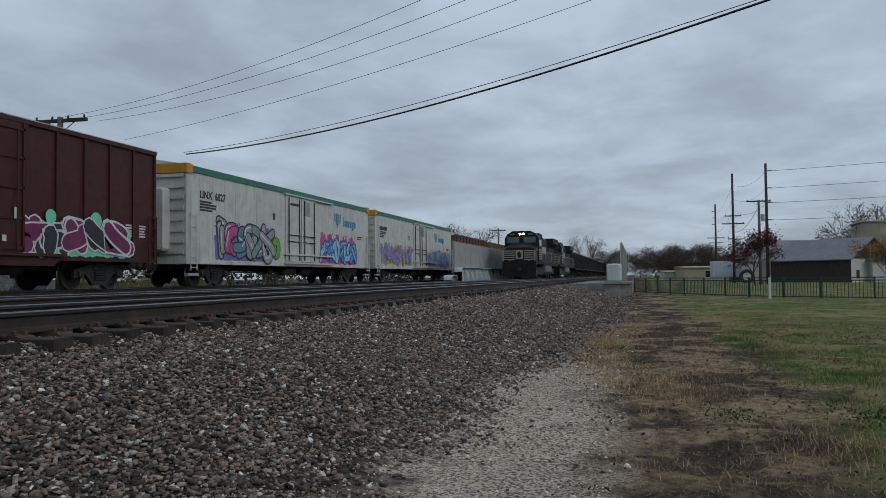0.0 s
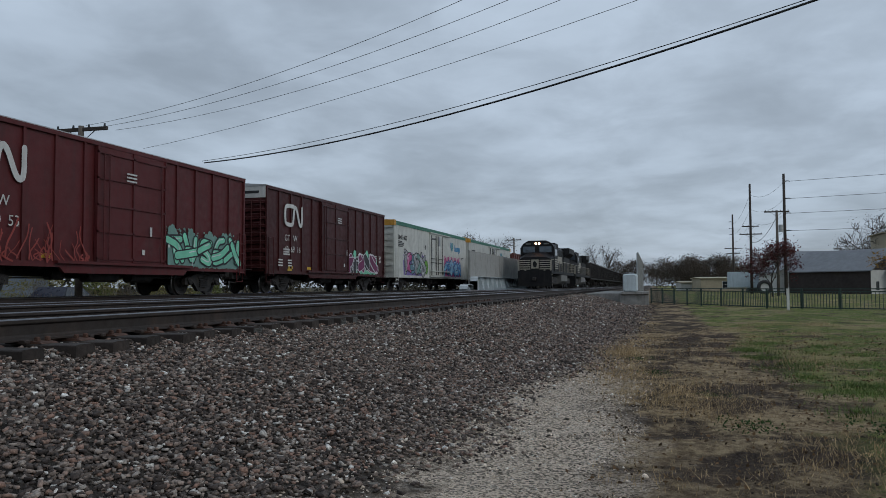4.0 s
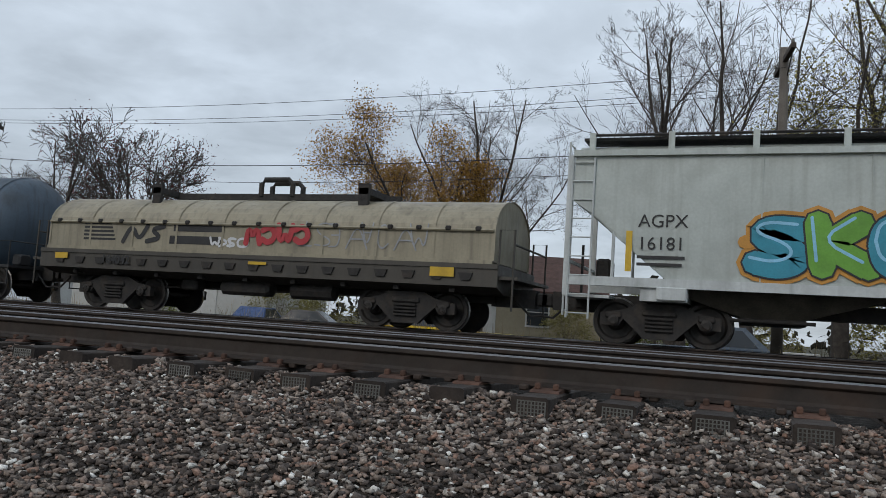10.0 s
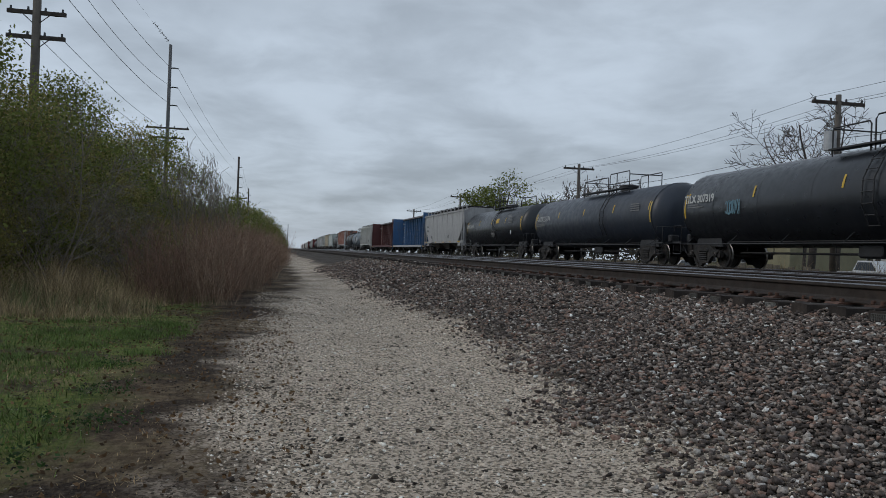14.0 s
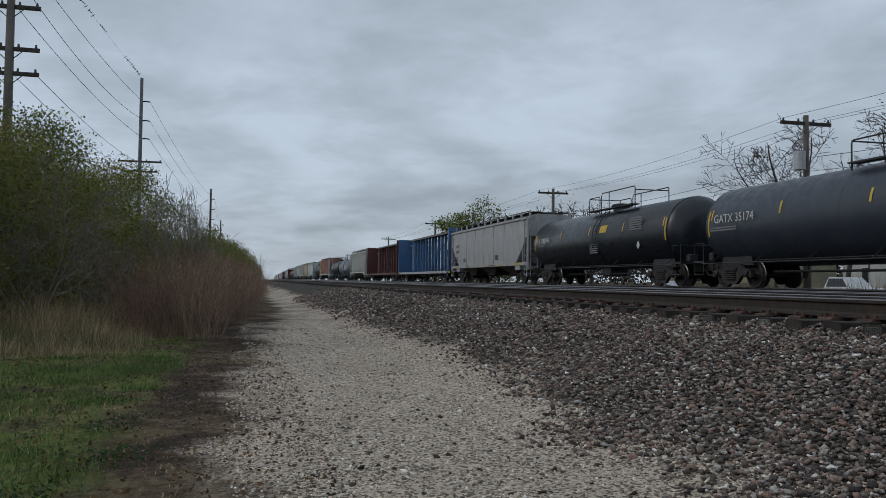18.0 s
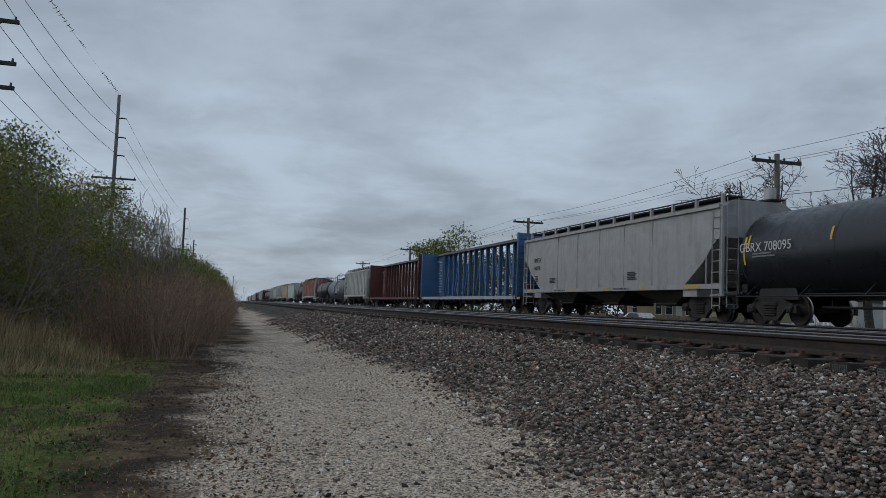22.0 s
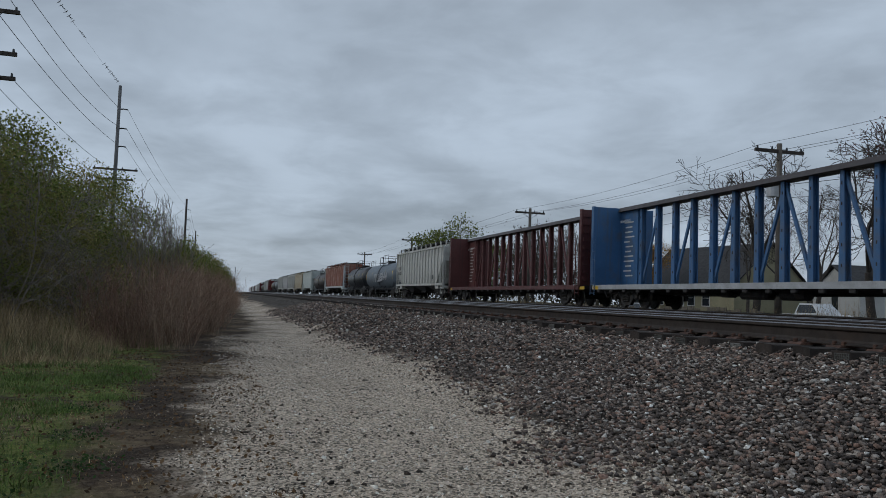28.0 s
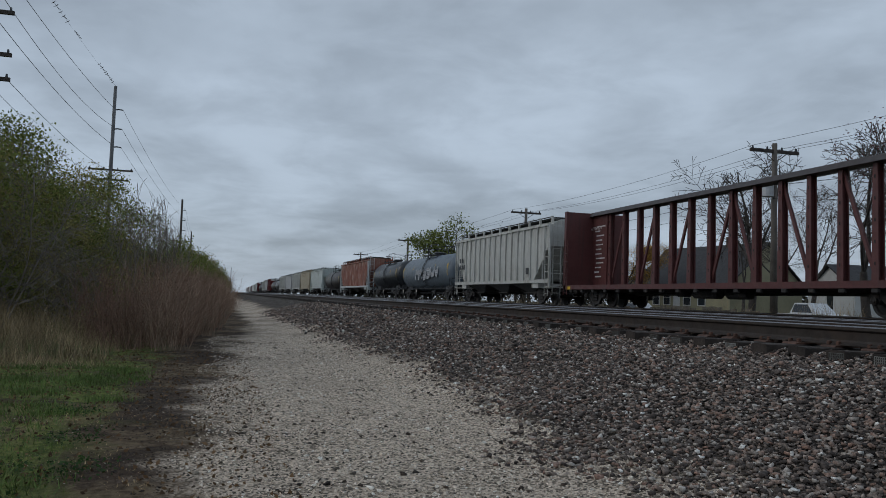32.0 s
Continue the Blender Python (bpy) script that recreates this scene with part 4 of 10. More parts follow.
def boxcar(left, right, paint_main, label, height=4.7, door_x=(-1.7, 1.7), posts=12, top_panel=WHITE, seed=1, band=None, roof=None, diag=False):
    """A ribbed steel boxcar with sliding doors, corrugated ends and a low roof."""
    car, h = rolling("boxcar", label, "boxcar", left, right)
    MOVING.append(car)
    floor, eave = 0.98, height - 0.16
    W = 1.5
    for y in (-W, W - 0.06):
        f = Form()
        f.box(-h, h, y, y + 0.06, floor, eave)
        part("side_wall", f, paint_main, car)
    f = Form()
    f.box(-h + 0.02, h - 0.02, -W + 0.06, W - 0.06, floor, floor + 0.12)
    part("floor", f, STEEL_DARK, car)
    r = Form()
    r.prism([(-W - 0.06, eave), (W + 0.06, eave), (W + 0.06, eave + 0.05), (0, height), (-W - 0.06, eave + 0.05)], -h - 0.05, h + 0.05)
    for k in range(13):
        x = -h + (k + 0.5) * 2 * h / 13
        r.prism([(-W - 0.05, eave + 0.05), (0, height), (W + 0.05, eave + 0.05), (0, height + 0.05)], x - 0.05, x + 0.05)
    part("roof", r, roof or GALV, car)
    # side posts
    for s in (-1, 1):
        for k in range(posts + 1):
            x = -h + 0.06 + k * (2 * h - 0.12) / posts
            if door_x[0] - 0.1 < x < door_x[1] + 0.1:
                continue
            p = Form()
            a, b = sorted((s * W, s * (W + 0.055)))
            p.box(x - 0.05, x + 0.05, a, b, floor - 0.08, eave)
            part("side_post", p, paint_main, car)
        if diag:
            for k in range(posts):
                x0 = -h + 0.06 + k * (2 * h - 0.12) / posts
                x1 = x0 + (2 * h - 0.12) / posts
                if x1 > door_x[0] and x0 < door_x[1]:
                    continue
                p = Form()
                a, b = sorted((s * W, s * (W + 0.04)))
                p.box(x0, x1, a, b, floor + (eave - floor) * 0.49, floor + (eave - floor) * 0.49 + 0.05)
                part("side_rail", p, paint_main, car)
    # sills
    for s in (-1, 1):
        sl = Form()
        a, b = sorted((s * (W - 0.05), s * (W + 0.05)))
        m0, m1 = door_x[0] - 1.2, door_x[1] + 1.2
        sl.prism_y([(-h, floor), (-h, floor - 0.14), (m0 - 0.2, floor - 0.14), (m0, floor - 0.3), (m1, floor - 0.3), (m1 + 0.2, floor - 0.14), (h, floor - 0.14), (h, floor)], a, b)
        part("side_sill", sl, paint_main, car)
        tr = Form()
        a, b = sorted((s * (W - 0.02), s * (W + 0.07)))
        tr.box(-h, h, a, b, eave - 0.1, eave + 0.02)
        part("top_rail", tr, paint_main, car)
    # doors
    for s in (-1, 1):
        d = Form()
        a, b = sorted((s * (W + 0.03), s * (W + 0.1)))
        d.box(door_x[0], door_x[1], a, b, floor + 0.05, eave - 0.12)
        door = part("door", d, paint_main, car, "steel sliding door, closed")
        e = Form()
        a, b = sorted((s * (W + 0.1), s * (W + 0.14)))
        for z in (0.02, 0.26, 0.5, 0.74, 0.97):
            zz = floor + 0.05 + (eave - floor - 0.27) * z
            e.box(door_x[0], door_x[1], a, b, zz, zz + 0.06)
        e.box(door_x[0], door_x[0] + 0.07, a, b, floor + 0.05, eave - 0.12)
        e.box(door_x[1] - 0.07, door_x[1], a, b, floor + 0.05, eave - 0.12)
        e.box((door_x[0] + door_x[1]) / 2 - 0.04, (door_x[0] + door_x[1]) / 2 + 0.04, a, b, floor + 0.05, eave - 0.12)
        part("door_frame", e, paint_main, door)
        for x in (door_x[0] + 0.25, door_x[0] + 0.5, door_x[1] - 0.3):
            g = Form()
            g.tube([(x, s * (W + 0.17), floor + 0.1), (x, s * (W + 0.17), eave - 0.3)], 0.02, 6)
            part("lock_rod", g, paint_main, door)
        t = Form()
        a, b = sorted((s * (W + 0.02), s * (W + 0.16)))
        t.box(door_x[0] - 1.6, door_x[1] + 1.6, a, b, floor - 0.04, floor + 0.04)
        part("door_track", t, paint_main, car)
    # corrugated ends
    for s in (-1, 1):
        e = Form()
        rings = []
        zz = floor - 0.05
        nrib = 9
        step = (eave - 0.55 - zz) / nrib
        prof = [(s * h, zz)]
        for k in range(nrib):
            z = zz + k * step
            prof += [(s * h, z + step * 0.3), (s * (h + 0.07), z + step * 0.42), (s * (h + 0.07), z + step * 0.72), (s * h, z + step * 0.84)]
        prof += [(s * h, eave)]
        rings = [[(x, -W, z) for x, z in prof], [(x, W, z) for x, z in prof]]
        e.loft(rings, caps=False, closed=False)
        part("end_wall", e, paint_main, car, "corrugated steel end")
        if top_panel:
            q = Form()
            a, b = sorted((s * h, s * (h + 0.02)))
            q.box(a, b, -W, W, eave - 0.5, eave)
            part("end_panel", q, top_panel, car, "plain upper end panel")
            bars_end = Form()
            a, b = sorted((s * (h + 0.02), s * (h + 0.024)))
            bars_end.box(a, b, -1.2, -0.3, eave - 0.32, eave - 0.2)
            part("small_print", bars_end, BLACK_PAINT, car)
    # ladders, steps and grab irons
    for s, x in ((-1, -h + 0.3), (1, h - 0.3)):
        ladder(car, x, -W - 0.12, floor - 0.25, floor + 1.4, 0.42, paint_main, "x", "side_ladder")
        st = Form()
        st.tube([(x - 0.22, -W, floor - 0.1), (x - 0.22, -W, floor - 0.5), (x + 0.22, -W, floor - 0.5), (x + 0.22, -W, floor - 0.1)], 0.02, 6)
        part("sill_step", st, paint_main, car)
        ladder(car, s * (h + 0.1), -W + 0.4, floor, eave - 0.6, 0.42, paint_main, "y", "end_ladder")
        pl = Form()
        a, b = sorted((s * h, s * (h + 0.5)))
        pl.box(a, b, -0.9, 0.9, floor + 0.0, floor + 0.05)
        part("brake_platform", pl, STEEL_DARK, car)
    underframe(car, h - 0.3)
    trucks(car, (-h + 2.35, h - 2.35))
    couplers(car, h)
    rnd = random.Random(seed)
    # consolidated small print
    bars(print_block(h - 1.6, 2.0, 0.5, 5, rnd) + print_block(h - 0.9, 2.0, 0.4, 5, rnd), car, WHITE, -W - 0.006)
    bars(print_block(-h + 1.7, 1.9, 0.9, 3, rnd, 0.07), car, WHITE, -W - 0.006)
    bars([(x, floor + 0.1, 0.45, 0.12) for x in (-h + 2.2, -h + 4.2, h - 4.5, h - 2.4)], car, YELLOW, -W - 0.006, "reflector", "yellow reflector strip")
    return car, h, W


def ring_shape(parent, cx, cz, r, width, y, material, name="emblem", arc=(0, 360), n=28):
    f = Form()
    a0, a1 = map(radians, arc)
    k = [a0 + (a1 - a0) * i / n for i in range(n + 1)]
    outer = [(cx + r * math.cos(t), y, cz + r * math.sin(t)) for t in k]
    inner = [(cx + (r - width) * math.cos(t), y, cz + (r - width) * math.sin(t)) for t in k]
    m = len(outer)
    f.add(outer + inner, [(i, i + 1, m + i + 1, m + i) for i in range(m - 1)])
    return part(name, f, material, parent, "plain painted emblem")


def logo_loops(car, x, z, w, h, y, material, thick):
    """A plain winding band: one wide bend and two narrow ones."""
    f = Form()
    line = [(0.5, 1), (0.1, 1), (0, 0.86), (0, 0.14), (0.1, 0), (0.4, 0), (0.47, 0.16), (0.52, 0.86), (0.6, 1), (0.68, 0.86), (0.84, 0.12), (0.92, 0), (1, 0.12), (1, 1)]
    ribbon(f, [(x + u * w, z + v * h) for u, v in line], thick, y)
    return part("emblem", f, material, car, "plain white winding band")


def reefer(left, right, label, seed):
    """A white insulated car with a green cornice, smooth sides and plug doors."""
    car, h = rolling("refrigerator_car", label, "refrigerator car", left, right)
    MOVING.append(car)
    W, floor, eave, height = 1.52, 1.0, 4.45, 4.72
    white = paint("white_reefer_paint", (0.56, 0.57, 0.53), streak=0.35)
    green = paint("green_cornice_paint", (0.03, 0.17, 0.11))
    orange = paint("orange_end_cap", (0.55, 0.27, 0.03))
    n = 22
    for s in (-1, 1):
        for k in range(n):
            x0, x1 = -h + k * 2 * h / n, -h + (k + 1) * 2 * h / n
            p = Form()
            a, b = sorted((s * (W - 0.06), s * W))
            p.box(x0 + 0.006, x1 - 0.006, a, b, floor, eave - 0.24)
            part("side_panel", p, white, car)
        c = Form()
        a, b = sorted((s * (W - 0.05), s * (W + 0.04)))
        c.box(-h, h, a, b, eave - 0.24, eave)
        part("cornice", c, green, car, "dark green band along the eave")
    body = Form()
    body.box(-h + 0.02, h - 0.02, -W + 0.07, W - 0.07, floor, eave)
    body.box(-h, h, -W - 0.02, W + 0.02, floor - 0.16, floor)
    part("body", body, white, car)
    for s in (-1, 1):
        e = Form()
        a, b = sorted((s * (h - 0.35), s * (h + 0.06)))
        e.box(a, b, -W - 0.045, W + 0.045, eave - 0.3, eave + 0.05)
        part("end_cap", e, orange, car, "orange cap at the upper corner")
        g = Form()
        g.rbox(min(s * h, s * (h + 0.45)), max(s * h, s * (h + 0.45)), -0.9, 0.9, 1.3, 3.6, 0.08)
        part("cooling_unit", g, white, car)
        ladder(car, s * (h - 0.35), -W - 0.1, floor - 0.4, floor + 1.7, 0.42, white, "x", "side_ladder")
        st = Form()
        st.box(min(s * (h - 0.05), s * (h - 0.75)), max(s * (h - 0.05), s * (h - 0.75)), -W - 0.05, -W + 0.1, floor - 0.6, floor - 0.5)
        part("sill_step", st, GALV, car)
        en = Form()
        for k in range(8):
            z = floor + 0.2 + k * 0.4
            en.box(min(s * h, s * (h + 0.05)), max(s * h, s * (h + 0.05)), -W + 0.1, W - 0.1, z, z + 0.12)
        part("end_rib", en, white, car)
    r = Form()
    r.prism([(-W - 0.04, eave), (W + 0.04, eave), (0, height)], -h, h)
    for k in range(18):
        x = -h + (k + 0.5) * 2 * h / 18
        r.prism([(-W, eave + 0.01), (W, eave + 0.01), (0, height + 0.03)], x - 0.03, x + 0.03)
    part("roof", r, white, car)
    for s in (-1, 1):
        for x0, x1 in ((-1.75, -0.05), (0.05, 1.75)):
            d = Form()
            a, b = sorted((s * W, s * (W + 0.07)))
            d.box(x0, x1, a, b, floor + 0.06, eave - 0.3)
            door = part("plug_door", d, white, car)
            for x in (x0 + 0.25, x1 - 0.25):
                g = Form()
                g.tube([(x, s * (W + 0.11), floor + 0.1), (x, s * (W + 0.11), eave - 0.4)], 0.028, 6)
                part("lock_rod", g, STEEL_DARK, door)
            for z in (floor + 1.0, floor + 1.3):
                g = Form()
                g.tube([(x0 + 0.1, s * (W + 0.12), z), (x1 - 0.1, s * (W + 0.12), z)], 0.022, 6)
                part("lock_bar", g, STEEL_DARK, door)
        t = Form()
        a, b = sorted((s * (W + 0.02), s * (W + 0.15)))
        for z in (floor - 0.05, floor + 0.35, eave - 0.3):
            t.box(-1.9, 4.0, a, b, z, z + 0.07)
        part("door_rail", t, white, car)
    write("LINX  6827", 0.4, -h + 0.9, -W - 0.01, 3.32, car, BLACK_PAINT, 0.01) if seed == 1 else bars([(-h + 0.9, 3.3, 1.5, 0.24)], car, BLACK_PAINT, -W - 0.006)
    rnd = random.Random(seed)
    bars(print_block(-h + 0.9, 3.15, 1.3, 4, rnd, 0.07), car, BLACK_PAINT, -W - 0.006)
    bars([(-1.2, 3.75, 1.0, 0.08), (0.3, 3.3, 0.75, 0.7)], car, SP["grey"], -W - 0.075)
    blue = paint("blue_emblem", (0.03, 0.22, 0.42))
    teal = paint("teal_emblem", (0.03, 0.25, 0.27))
    for k in range(5):
        f = Form()
        x = 4.5 + k * 0.2
        low = 2.95 + 0.16 * abs(k - 2)
        f.prism_y([(x, low + 0.1), (x + 0.07, low), (x + 0.14, low + 0.1), (x + 0.14, 3.72), (x + 0.07, 3.8), (x, 3.72)], -W - 0.008, -W - 0.002)
        part("emblem", f, blue if k < 2 else teal, car, "stripe of a shield emblem")
    bars([(5.75, 3.1, 0.12, 0.55), (5.92, 3.1, 0.1, 0.34), (6.1, 3.1, 0.3, 0.36), (6.46, 3.1, 0.3, 0.36), (6.82, 3.1, 0.3, 0.36), (7.18, 2.96, 0.28, 0.5), (7.52, 3.1, 0.28, 0.36)], car, blue, -W - 0.006, "emblem", "plain blue bar of the emblem")
    bars([(h - 2.0, 2.6, 0.9, 0.06), (h - 2.0, 2.48, 0.7, 0.06), (-3.0, 2.9, 0.25, 0.3)], car, BLACK_PAINT, -W - 0.006)
    underframe(car, h - 0.3)
    trucks(car, (-h + 2.6, h - 2.6))
    couplers(car, h)
    return car, h, W


def side_curve(W, z0, z1, bulge=0.06, n=6):
    return [(W - bulge + bulge * math.sin(math.pi * (0.15 + 0.7 * k / n)), z0 + (z1 - z0) * k / n) for k in range(n + 1)]


def hopper(left, right, label, body_paint, roof_paint, chute_paint, chutes=3, height=4.45, ribs=0, side_sill=None, seams=9, posts=True, slope=2.1, deep=0.62):
    """A covered hopper: bowed sides, open end frames with ladders, sloping chutes and a roof walk."""
    car, h = rolling("covered_hopper_car", label, "hopper car", left, right)
    MOVING.append(car)
    W, z0, z1 = 1.55, 1.28, height - 0.42
    sec = side_curve(W, z0, z1)
    roof_y = 0.95
    ring = [(-y, z) for y, z in sec] + [(-roof_y, height - 0.12), (roof_y, height - 0.12)] + [(y, z) for y, z in reversed(sec)]
    b = Form()
    # the body narrows at its lower ends, where the slope sheets run in
    steps = [(-h + 0.12, 0.62), (-h + 0.5, 0.52), (-h + 1.1, 0.3), (-h + slope, 0.0), (h - slope, 0.0), (h - 1.1, 0.3), (h - 0.5, 0.52), (h - 0.12, 0.62)]
    rings = []
    for x, lift in steps:
        rings.append([(x, y, max(z, z0 + lift * (z1 - z0))) for y, z in ring])
    b.loft(rings)
    part("body", b, body_paint, car, smooth=False)
    if ribs:
        for s in (-1, 1):
            for k in range(ribs):
                x = -h + 0.6 + k * (2 * h - 1.2) / (ribs - 1)
                low = z0 if abs(x) < h - slope else z0 + 0.5 * (z1 - z0) * (abs(x) - h + slope) / slope
                p = Form()
                a, c = sorted((s * (W - 0.01), s * (W + 0.07)))
                p.box(x - 0.04, x + 0.04, a, c, low, z1)
                part("side_rib", p, body_paint, car)
    else:
        for s in (-1, 1):
            for k in range(1, seams):
                x = -h + k * 2 * h / seams
                if abs(x) > h - slope:
                    continue
                p = Form()
                a, c = sorted((s * (W - 0.03), s * (W + 0.008)))
                p.box(x - 0.012, x + 0.012, a, c, z0, z1)
                part("weld_seam", p, body_paint, car)
    for s in (-1, 1):
        t = Form()
        a, c = sorted((s * (W - 0.1), s * (W + 0.06)))
        t.box(-h + 0.1, h - 0.1, a, c, z1 - 0.02, z1 + 0.1)
        part("top_chord", t, body_paint, car)
        q = Form()
        a, c = sorted((s * (W - 0.14), s * (W + 0.02)))
        q.box(-h, h, a, c, z0 - 0.16, z0 + 0.02)
        part("side_sill", q, side_sill or body_paint, car)
        # roof walk and its stanchions
        w = Form()
        a, c = sorted((s * 0.55, s * 1.15))
        w.box(-h + 0.2, h - 0.2, a, c, height - 0.02, height + 0.03)
        part("roof_walk", w, STEEL_DARK, car, "dark open-grate roof walk")
        n = max(6, int(2 * h / 1.55))
        for k in range(n + 1):
            x = -h + 0.4 + k * (2 * h - 0.8) / n
            u = Form()
            a, c = sorted((s * 1.2, s * 1.3))
            u.box(x - 0.06, x + 0.06, a, c, z1 + 0.1, height + 0.1)
            part("roof_bracket", u, body_paint, car)
        g = Form()
        g.tube([(-h + 0.4, s * 1.25, height + 0.06), (h - 0.4, s * 1.25, height + 0.06)], 0.03, 6)
        part("roof_rail", g, STEEL_DARK, car)
    hatch = Form()
    hatch.rbox(-h + 0.8, h - 0.8, -0.4, 0.4, height - 0.12, height + 0.06, 0.04)
    part("hatch_trough", hatch, roof_paint, car)
    # discharge chutes
    span = 2 * (h - slope + 0.25)
    for k in range(chutes):
        xa, xb = -span / 2 + k * span / chutes, -span / 2 + (k + 1) * span / chutes
        xm, c = (xa + xb) / 2, Form()
        c.loft([[(xa + 0.04, -1.35, z0 - 0.14), (xb - 0.04, -1.35, z0 - 0.14), (xb - 0.04, 1.35, z0 - 0.14), (xa + 0.04, 1.35, z0 - 0.14)], [(xm - 0.55, -0.85, z0 - deep), (xm + 0.55, -0.85, z0 - deep), (xm + 0.55, 0.85, z0 - deep), (xm - 0.55, 0.85, z0 - deep)]])
        ch = part("chute", c, chute_paint, car, "sloping discharge chute, grimy")
        g = Form()
        g.rbox(xm - 0.6, xm + 0.6, -0.9, 0.9, z0 - deep - 0.12, z0 - deep, 0.02)
        g.tube([(xm - 0.75, -0.95, z0 - deep - 0.06), (xm + 0.75, -0.95, z0 - deep - 0.06)], 0.035, 8)
        part("outlet_gate", g, STEEL_DARK, ch)
    # end frames, slope sheets and ladders
    for s in (-1, 1):
        e = Form()
        sh = [(s * (h - 0.15), z0 + 0.62 * (z1 - z0)), (s * (h - slope), z0 - 0.02), (s * (h - slope - 0.06), z0 - 0.02), (s * (h - 0.21), z0 + 0.62 * (z1 - z0))]
        e.prism_y(sh, -1.4, 1.4)
        part("slope_sheet", e, body_paint, car)
        fr = Form()
        for y in (-W + 0.04, W - 0.04):
            fr.box(min(s * (h - 0.08), s * (h + 0.02)), max(s * (h - 0.08), s * (h + 0.02)), y - 0.05, y + 0.05, 0.9, z1)
            fr.tube([(s * (h - 0.95), y, z0), (s * (h - 0.95), y, z0 + 0.4 * (z1 - z0))], 0.035, 6)
        fr.box(min(s * (h - 0.9), s * h), max(s * (h - 0.9), s * h), -1.4, 1.4, 0.88, 0.94)
        fr.box(min(s * (h - 0.06), s * h), max(s * (h - 0.06), s * h), -1.45, 1.45, z0 + 0.3, z0 + 0.36)
        part("end_frame", fr, side_sill or body_paint, car)
        ladder(car, s * (h - 0.3), -W - 0.02, 0.45, z1 - 0.05, 0.44, side_sill or body_paint, "x", "corner_ladder")
        ladder(car, s * (h + 0.03), -W + 0.4, 0.5, height - 0.1, 0.44, side_sill or body_paint, "y", "end_ladder")
        bk = Form()
        bk.rbox(min(s * (h - 0.75), s * (h - 0.45)), max(s * (h - 0.75), s * (h - 0.45)), -0.5, 0.1, 1.3, 1.75, 0.05)
        bk.tube([(s * (h - 0.2), -0.7, 1.0), (s * (h - 0.2), -0.7, 2.0)], 0.03, 6)
        part("brake_equipment", bk, STEEL_DARK, car)
        bolster = Form()
        bolster.box(min(s * (h - 2.4), s * (h - 1.5)), max(s * (h - 2.4), s * (h - 1.5)), -1.5, 1.5, 0.86, 1.12)
        part("bolster", bolster, side_sill or body_paint, car)
    cs = Form()
    cs.box(-h, h, -0.28, 0.28, 0.7, 1.0)
    part("centre_sill", cs, STEEL_DARK, car)
    trucks(car, (-h + 1.85, h - 1.85))
    couplers(car, h)
    return car, h, W


